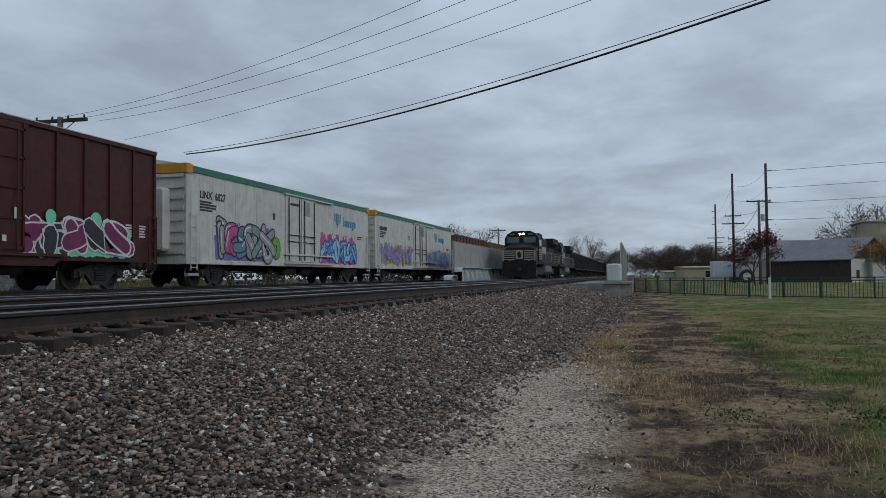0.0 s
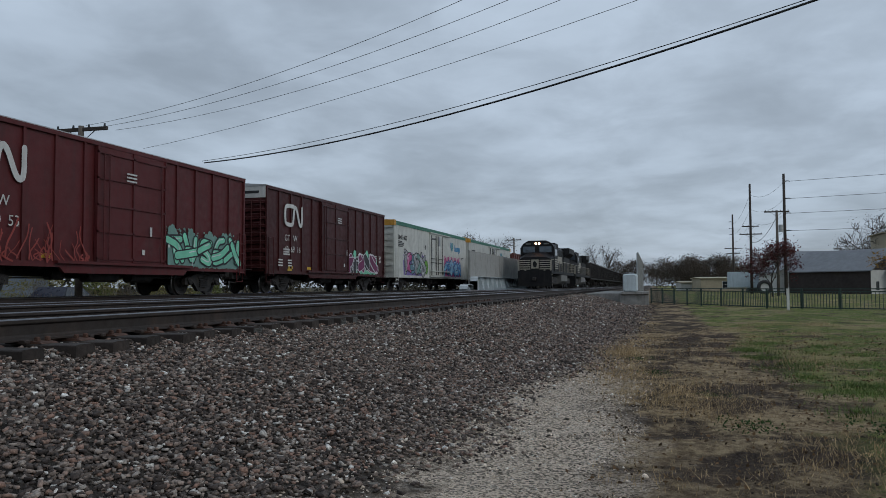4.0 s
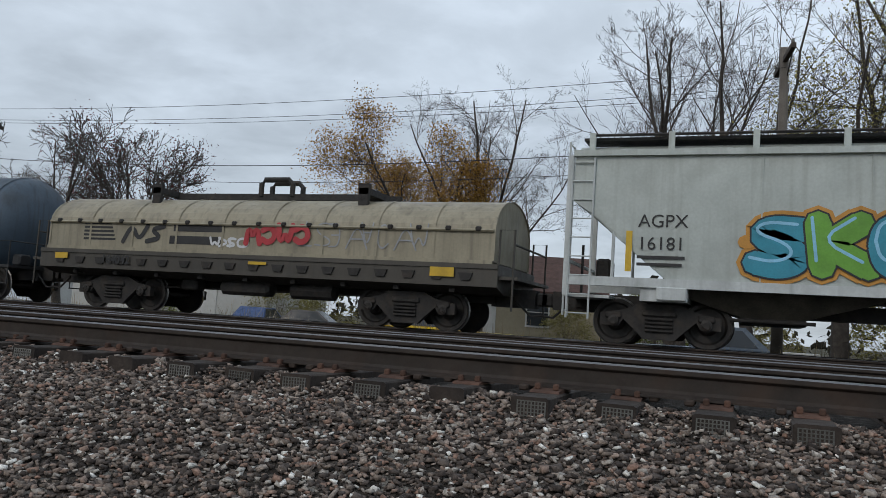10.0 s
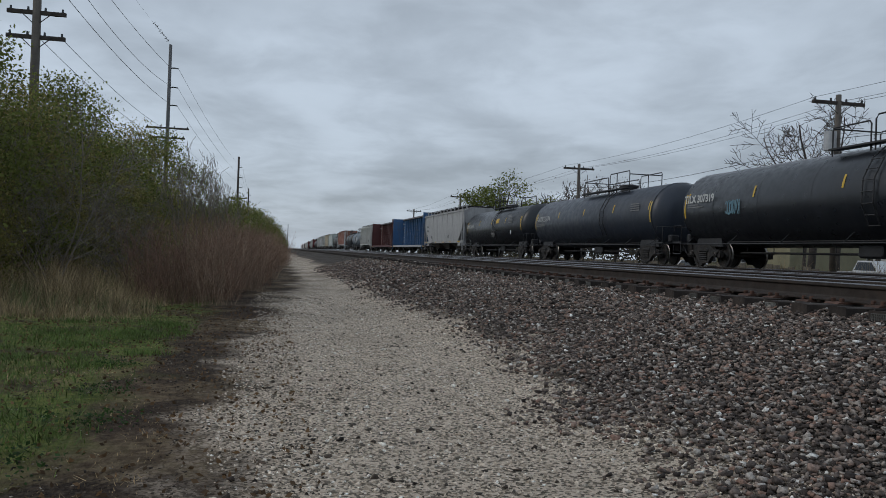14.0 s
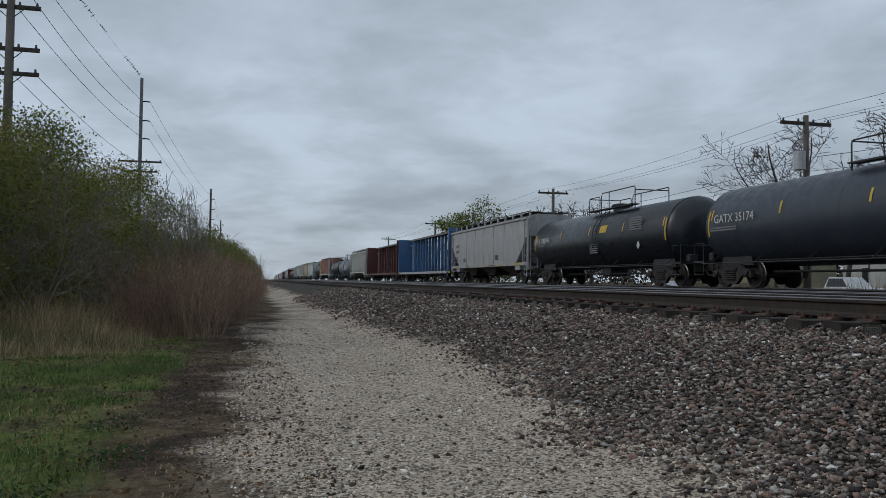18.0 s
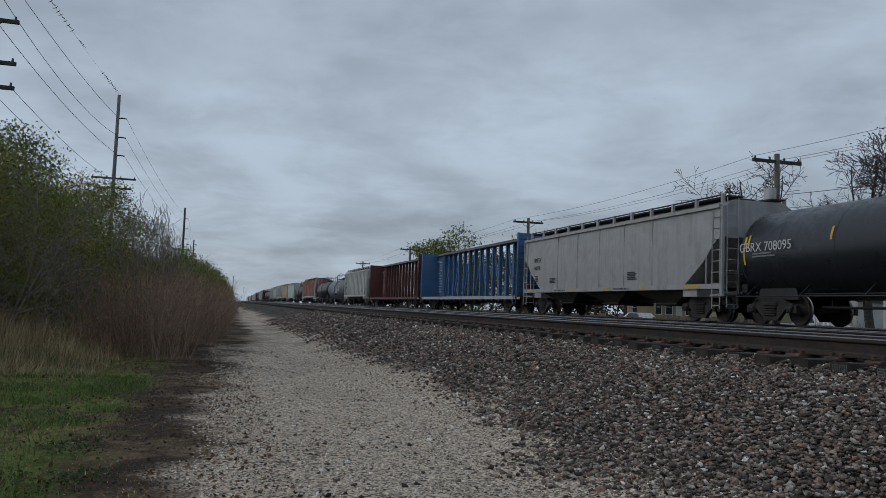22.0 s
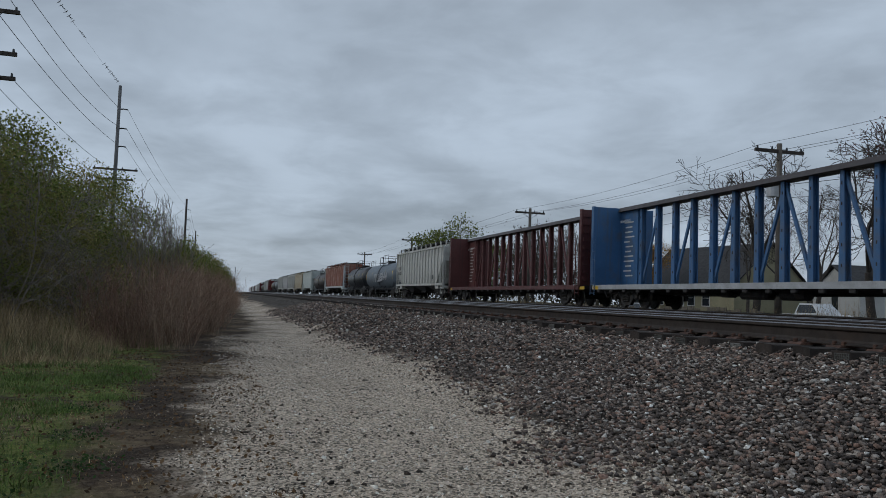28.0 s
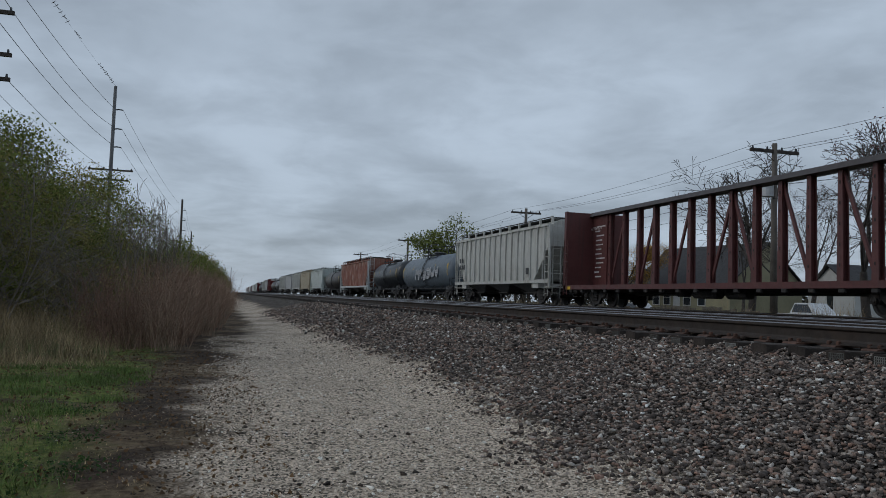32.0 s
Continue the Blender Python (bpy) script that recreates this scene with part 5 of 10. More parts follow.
def tank(left, right, label, shell_paint, radius=1.46, platform=0.0, fore=2.2, aft=2.2, high=3.66, dip=0.0, rail_paint=None, stripes=True):
    """A tank car: a welded shell with dished heads, a manway, a railed platform and a stub sill."""
    car, h = rolling("tank_car", label, "tank car", left, right)
    MOVING.append(car)
    z = high - radius
    rail_paint = rail_paint or BLACK_PAINT
    n = 36
    b = Form()
    L = h - 0.25
    prof = [(-L, 0.02), (-L + 0.03, 0.45), (-L + 0.16, 0.78), (-L + 0.36, 0.93), (-L + 0.6, 1.0), (0, 1.0), (L - 0.6, 1.0), (L - 0.36, 0.93), (L - 0.16, 0.78), (L - 0.03, 0.45), (L, 0.02)]
    b.loft([[(x, radius * r * math.cos(t), z - dip * (1 - abs(x) / L) + radius * r * math.sin(t)) for t in [2 * math.pi * k / n for k in range(n)]] for x, r in prof])
    part("shell", b, shell_paint, car, smooth=True)
    for k in range(1, 7):
        x = -L + k * 2 * L / 7
        s = Form()
        drop = dip * (1 - abs(x) / L)
        s.loft([[(xx, (radius + 0.006) * math.cos(t), z - drop + (radius + 0.006) * math.sin(t)) for t in [2 * math.pi * j / n for j in range(n)]] for xx in (x - 0.012, x + 0.012)], caps=False)
        part("weld_seam", s, shell_paint, car)
    for s in (-1, 1):
        hs = Form()
        hs.loft([[(s * (L - 0.62) + d, (radius + 0.02) * math.cos(t), z + (radius + 0.02) * math.sin(t)) for t in [2 * math.pi * j / n for j in range(n)]] for d in (-0.03, 0.03)], caps=False)
        part("head_band", hs, shell_paint, car)
        e = Form()
        e.box(min(s * (h - 1.9), s * (h + 0.1)), max(s * (h - 1.9), s * (h + 0.1)), -0.35, 0.35, 0.6, 1.0)
        e.prism_y([(s * (h - 2.9), 0.78), (s * (h - 1.0), 0.78), (s * (h - 1.2), z - radius * 0.6), (s * (h - 2.7), z - radius * 0.6)], -0.95, 0.95)
        e.box(min(s * (h - 0.55), s * (h + 0.15)), max(s * (h - 0.55), s * (h + 0.15)), -1.4, 1.4, 0.9, 0.97)
        part("stub_sill", e, BLACK_PAINT, car, "black saddle and stub sill")
        g = Form()
        for y in (-1.38, 1.38):
            g.tube([(s * (h - 0.5), y, 0.95), (s * (h - 0.5), y, 1.62), (s * (h + 0.1), y, 1.62), (s * (h + 0.1), y, 0.45)], 0.02, 6)
            g.tube([(s * (h - 0.5), y, 0.45), (s * (h - 0.5), y, 0.95)], 0.02, 6)
            g.tube([(s * (h - 0.5), y, 0.47), (s * (h + 0.1), y, 0.47)], 0.02, 6)
        g.tube([(s * (h + 0.1), -1.38, 1.62), (s * (h + 0.1), 1.38, 1.62)], 0.02, 6)
        part("end_handrail", g, rail_paint, car)
        m = Form()
        m.rbox(min(s * (h - 0.35), s * (h - 0.05)), max(s * (h - 0.35), s * (h - 0.05)), -0.9, -0.5, 0.97, 1.3, 0.05)
        part("brake_equipment", m, BLACK_PAINT, car)
    sr = Form()
    for y in (-1.42, 1.42):
        sr.tube([(-h + 0.5, y, 0.86), (h - 0.5, y, 0.86)], 0.022, 6)
        for k in range(7):
            x = -h + 1 + k * (2 * h - 2) / 6
            sr.tube([(x, y, 0.86), (x, y * 0.72, z - radius * 0.7)], 0.018, 6)
    part("side_handrail", sr, rail_paint, car)
    gear = Form()
    gear.tube([(-h + 3.2, -0.35, 0.56), (h - 3.2, -0.35, 0.56)], 0.045, 6)
    for k in range(9):
        x = -h + 3.6 + k * (2 * h - 7.2) / 8
        gear.tube([(x, -0.35, 0.5), (x, -0.35, z - radius + 0.05)], 0.02, 6)
    gear.rbox(-0.5, 0.5, -0.5, 0.5, z - radius - 0.32, z - radius + 0.1, 0.06)
    part("brake_rigging", gear, BLACK_PAINT, car)
    top = z + radius - dip
    # manway, platform and rails
    mw = Form()
    mw.loft([[(platform + rr * math.cos(t), rr * math.sin(t), zz) for t in [2 * math.pi * j / 20 for j in range(20)]] for zz, rr in ((top - 0.1, 0.42), (top + 0.16, 0.42), (top + 0.18, 0.5), (top + 0.25, 0.5), (top + 0.3, 0.3))])
    part("manway", mw, BLACK_PAINT, car, "domed manway cover")
    p0, p1 = platform - fore, platform + aft
    pf = Form()
    for y in (-1.0, 0.62):
        pf.box(p0, p1, y, y + 0.38, top - 0.02, top + 0.03)
    part("platform", pf, BLACK_PAINT, car)
    # a low loop before the manway and a higher one round it, on each side
    for y in (-0.85, 0.85):
        rl = Form()
        rl.tube([(p0, y, top - 0.2), (p0, y, top + 0.6), (p0 + 0.08, y, top + 0.68), (platform - 0.75, y, top + 0.68), (platform - 0.68, y, top + 0.6), (platform - 0.68, y, top - 0.2)], 0.026, 6)
        part("platform_rail", rl, rail_paint, car)
        rl = Form()
        rl.tube([(platform - 0.5, y, top - 0.2), (platform - 0.5, y, top + 0.7), (platform - 0.4, y, top + 0.82), (p1 - 0.06, y, top + 0.82), (p1, y, top + 0.76), (p1, y, top - 0.2)], 0.026, 6)
        part("platform_rail", rl, rail_paint, car)
        n_posts = int((p1 - platform) / 1.6)
        for k in range(n_posts):
            x = platform + 0.35 + k * (p1 - platform - 0.35) / n_posts
            po = Form()
            po.tube([(x, y, top - 0.2), (x, y, top + 0.82)], 0.024, 6)
            part("rail_post", po, rail_paint, car)
    for x in (p0, p1):
        rl = Form()
        rl.tube([(x, -0.85, top + 0.66), (x, 0.85, top + 0.66)], 0.026, 6)
        part("platform_rail", rl, rail_paint, car)
    # ladder bent over the shell
    ld = Form()
    for dx in (-0.22, 0.22):
        pts = [(platform + 0.1 + dx, -(radius + 0.1) * math.cos(a), z - dip + (radius + 0.1) * math.sin(a)) for a in [radians(d) for d in (-35, -10, 15, 40, 60)]]
        ld.tube(pts, 0.022, 6)
    for a in [radians(d) for d in range(-35, 61, 12)]:
        y, zz = -(radius + 0.1) * math.cos(a), z - dip + (radius + 0.1) * math.sin(a)
        ld.tube([(platform - 0.12, y, zz), (platform + 0.32, y, zz)], 0.018, 6)
    part("side_ladder", ld, rail_paint, car)

    def skin(x, a):
        """A place on the near flank, and the shell's drop there."""
        return (x, -(radius + 0.012) * math.cos(a), z - dip * (1 - abs(x) / L) + (radius + 0.012) * math.sin(a))

    def flank(x0, x1, a0, a1, material, name, lab=""):
        f = Form()
        k = 4
        rows_ = [[skin(x, radians(a0 + (a1 - a0) * j / k)) for j in range(k + 1)] for x in (x0, x1)]
        f.loft(rows_, caps=False, closed=False)
        return part(name, f, material, car, lab)

    if stripes:
        for k in range(5):
            x = -L + 0.9 + k * (2 * L - 1.8) / 4
            flank(x - 0.045, x + 0.045, 8, 24, YELLOW, "reflector", "yellow reflective strip")
        for s in (-1, 1):
            flank(s * (L - 0.72) - 0.05, s * (L - 0.72) + 0.05, -14, 22, YELLOW, "reflector", "yellow reflective strip")
    underslung = Form()
    underslung.tube([(-h + 3.0, -0.8, 0.95), (h - 3.0, -0.8, 0.95)], 0.03, 6)
    part("brake_pipe", underslung, BLACK_PAINT, car)
    trucks(car, (-h + 1.85, h - 1.85))
    couplers(car, h)
    return car, h, flank, z, radius


def centerbeam(left, right, label, main, chord, bulk_left, seed, height=4.58):
    """A centre-beam flat car: end bulkheads, a tall open truss along the middle and a deck."""
    car, h = rolling("centerbeam_car", label, "centerbeam car", left, right)
    MOVING.append(car)
    deck = 0.97
    f = Form()
    f.prism([(-1.5, deck), (1.5, deck), (1.5, deck - 0.1), (0.4, deck - 0.32), (-0.4, deck - 0.32), (-1.5, deck - 0.1)], -h, h)
    part("deck", f, chord, car, "steel deck")
    for s in (-1, 1):
        q = Form()
        a, b = sorted((s * 1.44, s * 1.56))
        q.box(-h, h, a, b, deck - 0.2, deck)
        part("side_sill", q, main if seed == 2 else GALV, car)
        for k in range(19):
            x = -h + 0.8 + k * (2 * h - 1.6) / 18
            w = Form()
            w.rbox(x - 0.12, x + 0.12, s * 1.5 - 0.06, s * 1.5 + 0.06, deck - 0.34, deck - 0.2, 0.03)
            part("winch", w, STEEL_DARK, car)
    c = Form()
    c.box(-h, h, -0.32, 0.32, 0.62, deck - 0.2)
    part("centre_sill", c, STEEL_DARK, car)
    t = Form()
    t.prism([(-0.32, height - 0.2), (0.32, height - 0.2), (0.2, height), (-0.2, height)], -h + 0.05, h - 0.05)
    part("top_chord", t, chord, car, "dark top chord")
    n = 14
    span = 2 * h - 3.8
    xs = [-span / 2 + k * span / n for k in range(n + 1)]
    for k, x in enumerate(xs):
        p = Form()
        p.prism_y([(x - 0.13, deck), (x + 0.13, deck), (x + 0.085, height - 0.2), (x - 0.085, height - 0.2)], -0.12, -0.08)
        p.prism_y([(x - 0.13, deck), (x + 0.13, deck), (x + 0.085, height - 0.2), (x - 0.085, height - 0.2)], 0.08, 0.12)
        p.box(x - 0.02, x + 0.02, -0.08, 0.08, deck, height - 0.2)
        part("beam_post", p, main, car)
        ch = Form()
        for j in range(5):
            z = deck + 0.5 + j * 0.62
            ch.box(x - 0.02, x + 0.02, -0.132, -0.12, z, z + 0.1)
        part("chain_slot", ch, STEEL_DARK, car)
    for k in range(n):
        if k % 2 == (0 if k < n // 2 else 1):
            a, b = (xs[k], xs[k + 1]) if k < n // 2 else (xs[k + 1], xs[k])
            p = Form()
            p.prism_y([(a - 0.065, deck), (a + 0.065, deck), (b + 0.06, height - 0.25), (b - 0.06, height - 0.25)], -0.04, 0.04)
            part("beam_brace", p, main, car)
    for s in (-1, 1):
        e = Form()
        a, b = sorted((s * (h - 0.16), s * h))
        e.box(a, b, -1.5, 1.5, deck, height - 0.02)
        for j in range(9):
            z = deck + 0.2 + j * 0.38
            rb = Form()
            rb.box(min(s * h, s * (h + 0.07)), max(s * h, s * (h + 0.07)), -1.45, 1.45, z, z + 0.16)
            part("bulkhead_rib", rb, bulk_left if s < 0 else main, car)
        part("bulkhead", e, bulk_left if s < 0 else main, car, "full-height end bulkhead")
        g = Form()
        a, b = sorted((s * (h - 1.7), s * (h - 0.16)))
        g.box(a, b, -0.14, 0.14, deck, height - 0.2)
        part("beam_web", g, bulk_left if s < 0 else main, car, "solid plate web beside the bulkhead")
        cr = Form()
        a, b = sorted((s * (h - 0.2), s * (h + 0.02)))
        cr.box(a, b, -1.56, -1.46, deck - 0.2, height)
        part("corner_post", cr, main, car)
        ladder(car, s * (h - 0.28), -1.6, 0.5, deck + 2.2, 0.4, main, "x", "corner_ladder")
        rnd = random.Random(seed)
        bars([(min(s * h, s * (h + 0.08)), deck - 0.2, 0.5, 0.14)] if s > 0 else [(-h + 0.3, deck - 0.2, 0.5, 0.14)], car, YELLOW, -1.562, "reflector", "yellow reflector strip")
        rows = []
        x = s * (h - 1.0) - 0.55
        for j in range(12):
            rows.append((x + rnd.uniform(0, 0.2), height - 0.75 - j * 0.22, rnd.uniform(0.5, 0.9), 0.06))
        bars(rows, car, WHITE, -0.144)
    for s in (-1, 1):
        ex = Form()
        ex.box(s * (h - 3.1) - 0.9, s * (h - 3.1) + 0.9, -1.3, 1.3, 0.86, deck - 0.1)
        part("bolster", ex, STEEL_DARK, car)
    underframe(car, h - 2.0, gear=True)
    trucks(car, (-h + 2.6, h - 2.6))
    couplers(car, h)
    return car, h


def coil_car(left, right, label):
    """A coil car under a ribbed, arched hood on a low trough frame."""
    car, h = rolling("coil_car", label, "coil car", left, right)
    MOVING.append(car)
    beige = paint("beige_hood_paint", (0.31, 0.275, 0.2), dirt_amount=0.5, streak=0.6)
    frame_paint = paint("grimy_brown_frame", (0.062, 0.055, 0.046), dirt_amount=0.6)
    base, top = 1.52, 2.98
    n = 16
    segs = 9
    L = h - 0.15

    def arch(x, k=1.0, y0=1.42):
        pts = [(x, -y0, base), (x, -y0, base + 0.62)]
        for j in range(n + 1):
            a = math.pi * j / n
            pts.append((x, -y0 * math.cos(a), base + 0.62 + (top - base - 0.62) * math.sin(a) * k))
        pts += [(x, y0, base + 0.62), (x, y0, base)]
        return pts

    hood = Form()
    hood.loft([arch(-L), arch(L)])
    hd = part("hood", hood, beige, car, "arched removable hood in dull beige", smooth=False)
    for k in range(segs + 1):
        x = -L + k * 2 * L / segs
        r = Form()
        r.loft([[(px, py * 1.012, pz + 0.016) for px, py, pz in arch(x + d)] for d in (-0.03, 0.03)], caps=False, closed=False)
        part("hood_seam", r, beige, hd)
    lip = Form()
    lip.tube([(-L, -1.46, base + 0.66), (L, -1.46, base + 0.66)], 0.035, 6)
    lip.box(-L, L, -1.5, -1.4, base - 0.06, base + 0.02)
    lip.box(-L, L, 1.4, 1.5, base - 0.06, base + 0.02)
    part("hood_rail", lip, beige, hd)
    for k in range(segs * 2):
        kn = Form()
        x = -L + (k + 0.5) * L / segs
        kn.rbox(x - 0.06, x + 0.06, -1.52, -1.44, base + 0.64, base + 0.74, 0.02)
        part("hood_latch", kn, STEEL_DARK, hd)
    # roof bar with lifting loop
    tb = Form()
    tb.box(-L * 0.5, L * 0.42, -0.25, 0.25, top + 0.0, top + 0.16)
    part("roof_walk", tb, STEEL_DARK, hd)
    lp = Form()
    for y in (-0.25, 0.25):
        lp.tube([(-0.5 + 0.0, y, top + 0.1), (-0.5, y, top + 0.42), (-0.4, y, top + 0.52), (0.3, y, top + 0.52), (0.42, y, top + 0.4), (0.42, y, top + 0.1)], 0.07, 8)
    part("lifting_loop", lp, STEEL_DARK, hd)
    for x in (-L * 0.52, L * 0.45):
        b = Form()
        b.box(x - 0.12, x + 0.12, -0.95, 0.95, top + 0.05, top + 0.2)
        b.prism_y([(x - 0.1, top - 0.5), (x + 0.1, top - 0.5), (x + 0.15, top + 0.3), (x - 0.15, top + 0.3)], -0.95, -0.85)
        b.prism_y([(x - 0.1, top - 0.5), (x + 0.1, top - 0.5), (x + 0.15, top + 0.3), (x - 0.15, top + 0.3)], 0.85, 0.95)
        part("lifting_bracket", b, STEEL_DARK, hd)
    fr = Form()
    fr.prism([(-1.52, base - 0.06), (1.52, base - 0.06), (1.52, 0.98), (1.0, 0.84), (-1.0, 0.84), (-1.52, 0.98)], -h, h)
    part("trough_frame", fr, frame_paint, car, "grimy steel trough frame")
    for k in range(18):
        st = Form()
        x = -h + 0.7 + k * (2 * h - 1.4) / 17
        st.prism_y([(x - 0.16, 1.26), (x + 0.16, 1.26), (x + 0.1, 1.1), (x - 0.1, 1.1)], -1.56, -1.5)
        part("stake_pocket", st, STEEL_DARK, car)
    sd = Form()
    for y in (-1.55, 1.55):
        sd.box(-h, h, min(y, y * 0.96), max(y, y * 0.96), base - 0.16, base - 0.06)
    part("side_walk", sd, frame_paint, car)
    bars([(-h + 0.55, 1.2, 0.42, 0.15), (h - 1.5, 1.16, 0.55, 0.2), (0.2, 1.24, 0.5, 0.07)], car, YELLOW, -1.57, "reflector", "yellow reflector strip")
    write("164042", 0.3, -h + 2.1, -1.575, 1.12, car, BLACK_PAINT, 0.008)
    # brand device on the hood: stripes and a swoosh, no words
    bars([(-L + 1.15, base + 0.2 + k * 0.1, 1.05 - k * 0.04, 0.055) for k in range(5)], car, BLACK_PAINT, -1.425, "emblem", "black speed-stripe emblem")
    f = Form()
    ribbon(f, [(-L + 2.45, base + 0.18), (-L + 2.7, base + 0.62), (-L + 2.95, base + 0.2), (-L + 3.2, base + 0.6)], 0.06, -1.43)
    ribbon(f, [(-L + 3.7, base + 0.58), (-L + 3.3, base + 0.5), (-L + 3.65, base + 0.3), (-L + 3.2, base + 0.2)], 0.06, -1.43)
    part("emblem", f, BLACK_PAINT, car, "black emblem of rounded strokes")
    bars([(-L + 4.0, base + 0.47, 1.5, 0.2), (-L + 3.9, base + 0.16, 1.55, 0.2)], car, BLACK_PAINT, -1.425)
    spray(car, -L + 6.1, -L + 7.9, base + 0.18, base + 0.7, -1.425, 4, [SP["red"]], SP["red"], seed=8, fat=0.07, label="pink-red spray tag")
    scrawl(car, -L + 5.1, -L + 6.1, base + 0.12, base + 0.35, -1.425, SP["white"], 4, 0.03, 4)
    scrawl(car, 1.4, 4.6, base + 0.15, base + 0.8, -1.425, SP["grey"], 9, 0.018, 8)
    for s in (-1, 1):
        g = Form()
        for y in (-1.4, 1.4):
            g.tube([(s * (h - 0.02), y, 1.0), (s * (h - 0.02), y, 2.2), (s * (h + 0.3), y, 2.2), (s * (h + 0.3), y, 0.5)], 0.024, 6)
        g.tube([(s * (h + 0.3), -1.4, 1.9), (s * (h + 0.3), 1.4, 1.9)], 0.024, 6)
        part("end_handrail", g, frame_paint, car)
        pl = Form()
        pl.box(min(s * h, s * (h + 0.4)), max(s * h, s * (h + 0.4)), -1.4, 1.4, 1.15, 1.22)
        part("end_platform", pl, frame_paint, car)
    underframe(car, h - 0.4, z=0.8)
    trucks(car, (-h + 2.2, h - 2.2))
    couplers(car, h)
    return car

# ---- the moving train, from its head towards its tail ----
MAROON = paint("maroon_boxcar_paint", (0.1, 0.0175, 0.0185), dirt=(0.05, 0.022, 0.021), streak=0.45, gloss=0.3)
MAROON_DARK = paint("dark_maroon_boxcar_paint", (0.06, 0.013, 0.013), dirt=(0.036, 0.016, 0.015), streak=0.45, gloss=0.3)
RED_BOX = paint("faded_red_boxcar_paint", (0.125, 0.018, 0.019), dirt=(0.075, 0.022, 0.021), streak=0.4, gloss=0.3)
GREEN_BOX = paint("dark_green_boxcar_paint", (0.024, 0.052, 0.022), dirt=(0.04, 0.045, 0.025), streak=0.5)
GREY_HOPPER = paint("pale_grey_hopper_paint", (0.44, 0.48, 0.46), dirt=(0.25, 0.25, 0.23), dirt_amount=0.35, streak=0.4)
GREY_SILL = paint("pale_grey_sill_paint", (0.52, 0.55, 0.55))
GRIME = surface("brown_grime_steel", (0.07, 0.062, 0.048), 0.8, 0.0, 0.3, 2, (0.03, 0.026, 0.022), 0.6, 0.4)
BLACK_TANK = paint("black_tank_paint", (0.014, 0.017, 0.022), rough=0.36, dirt=(0.03, 0.031, 0.035), dirt_amount=0.35, streak=0.35)
BLUE_TANK = paint("faded_slate_tank_paint", (0.06, 0.088, 0.12), rough=0.5, dirt=(0.03, 0.033, 0.036), dirt_amount=0.6, streak=0.6)
BROWN_TANK = paint("brown_black_tank_paint", (0.03, 0.025, 0.024), rough=0.45, dirt=(0.06, 0.05, 0.045), streak=0.5)
SLATE_TANK = paint("dusty_slate_black_tank_paint", (0.026, 0.034, 0.05), rough=0.45, dirt=(0.045, 0.048, 0.052), dirt_amount=0.5, streak=0.5)
SILVER = paint("silver_grey_hopper_paint", (0.36, 0.36, 0.36), dirt=(0.2, 0.19, 0.18), dirt_amount=0.5, streak=0.5)
WHITE_HOPPER = paint("white_hopper_paint", (0.5, 0.5, 0.47), dirt=(0.25, 0.22, 0.18), streak=0.6)
BLUE_BEAM = paint("weathered_blue_beam_paint", (0.042, 0.125, 0.27), dirt=(0.09, 0.105, 0.125), dirt_amount=0.8, streak=0.6)
RED_BEAM = paint("dark_red_beam_paint", (0.1, 0.028, 0.026), dirt=(0.05, 0.025, 0.022), streak=0.5)
BEAM_TOP = paint("dark_brown_chord_paint", (0.04, 0.03, 0.03))
PRINT_DULL = paint("faded_small_print", (0.2, 0.2, 0.2), streak=0.4)
TAN_PANEL = paint("tan_end_panel", (0.42, 0.32, 0.15))
TAN_LETTER = paint("tan_lettering", (0.45, 0.35, 0.15), streak=0.3)
RUSTY_RED = surface("rust_streaked_hopper", (0.2, 0.055, 0.03), 0.8, 0.0, 0.3, 0.8, (0.36, 0.3, 0.26), 0.7, 0.7)


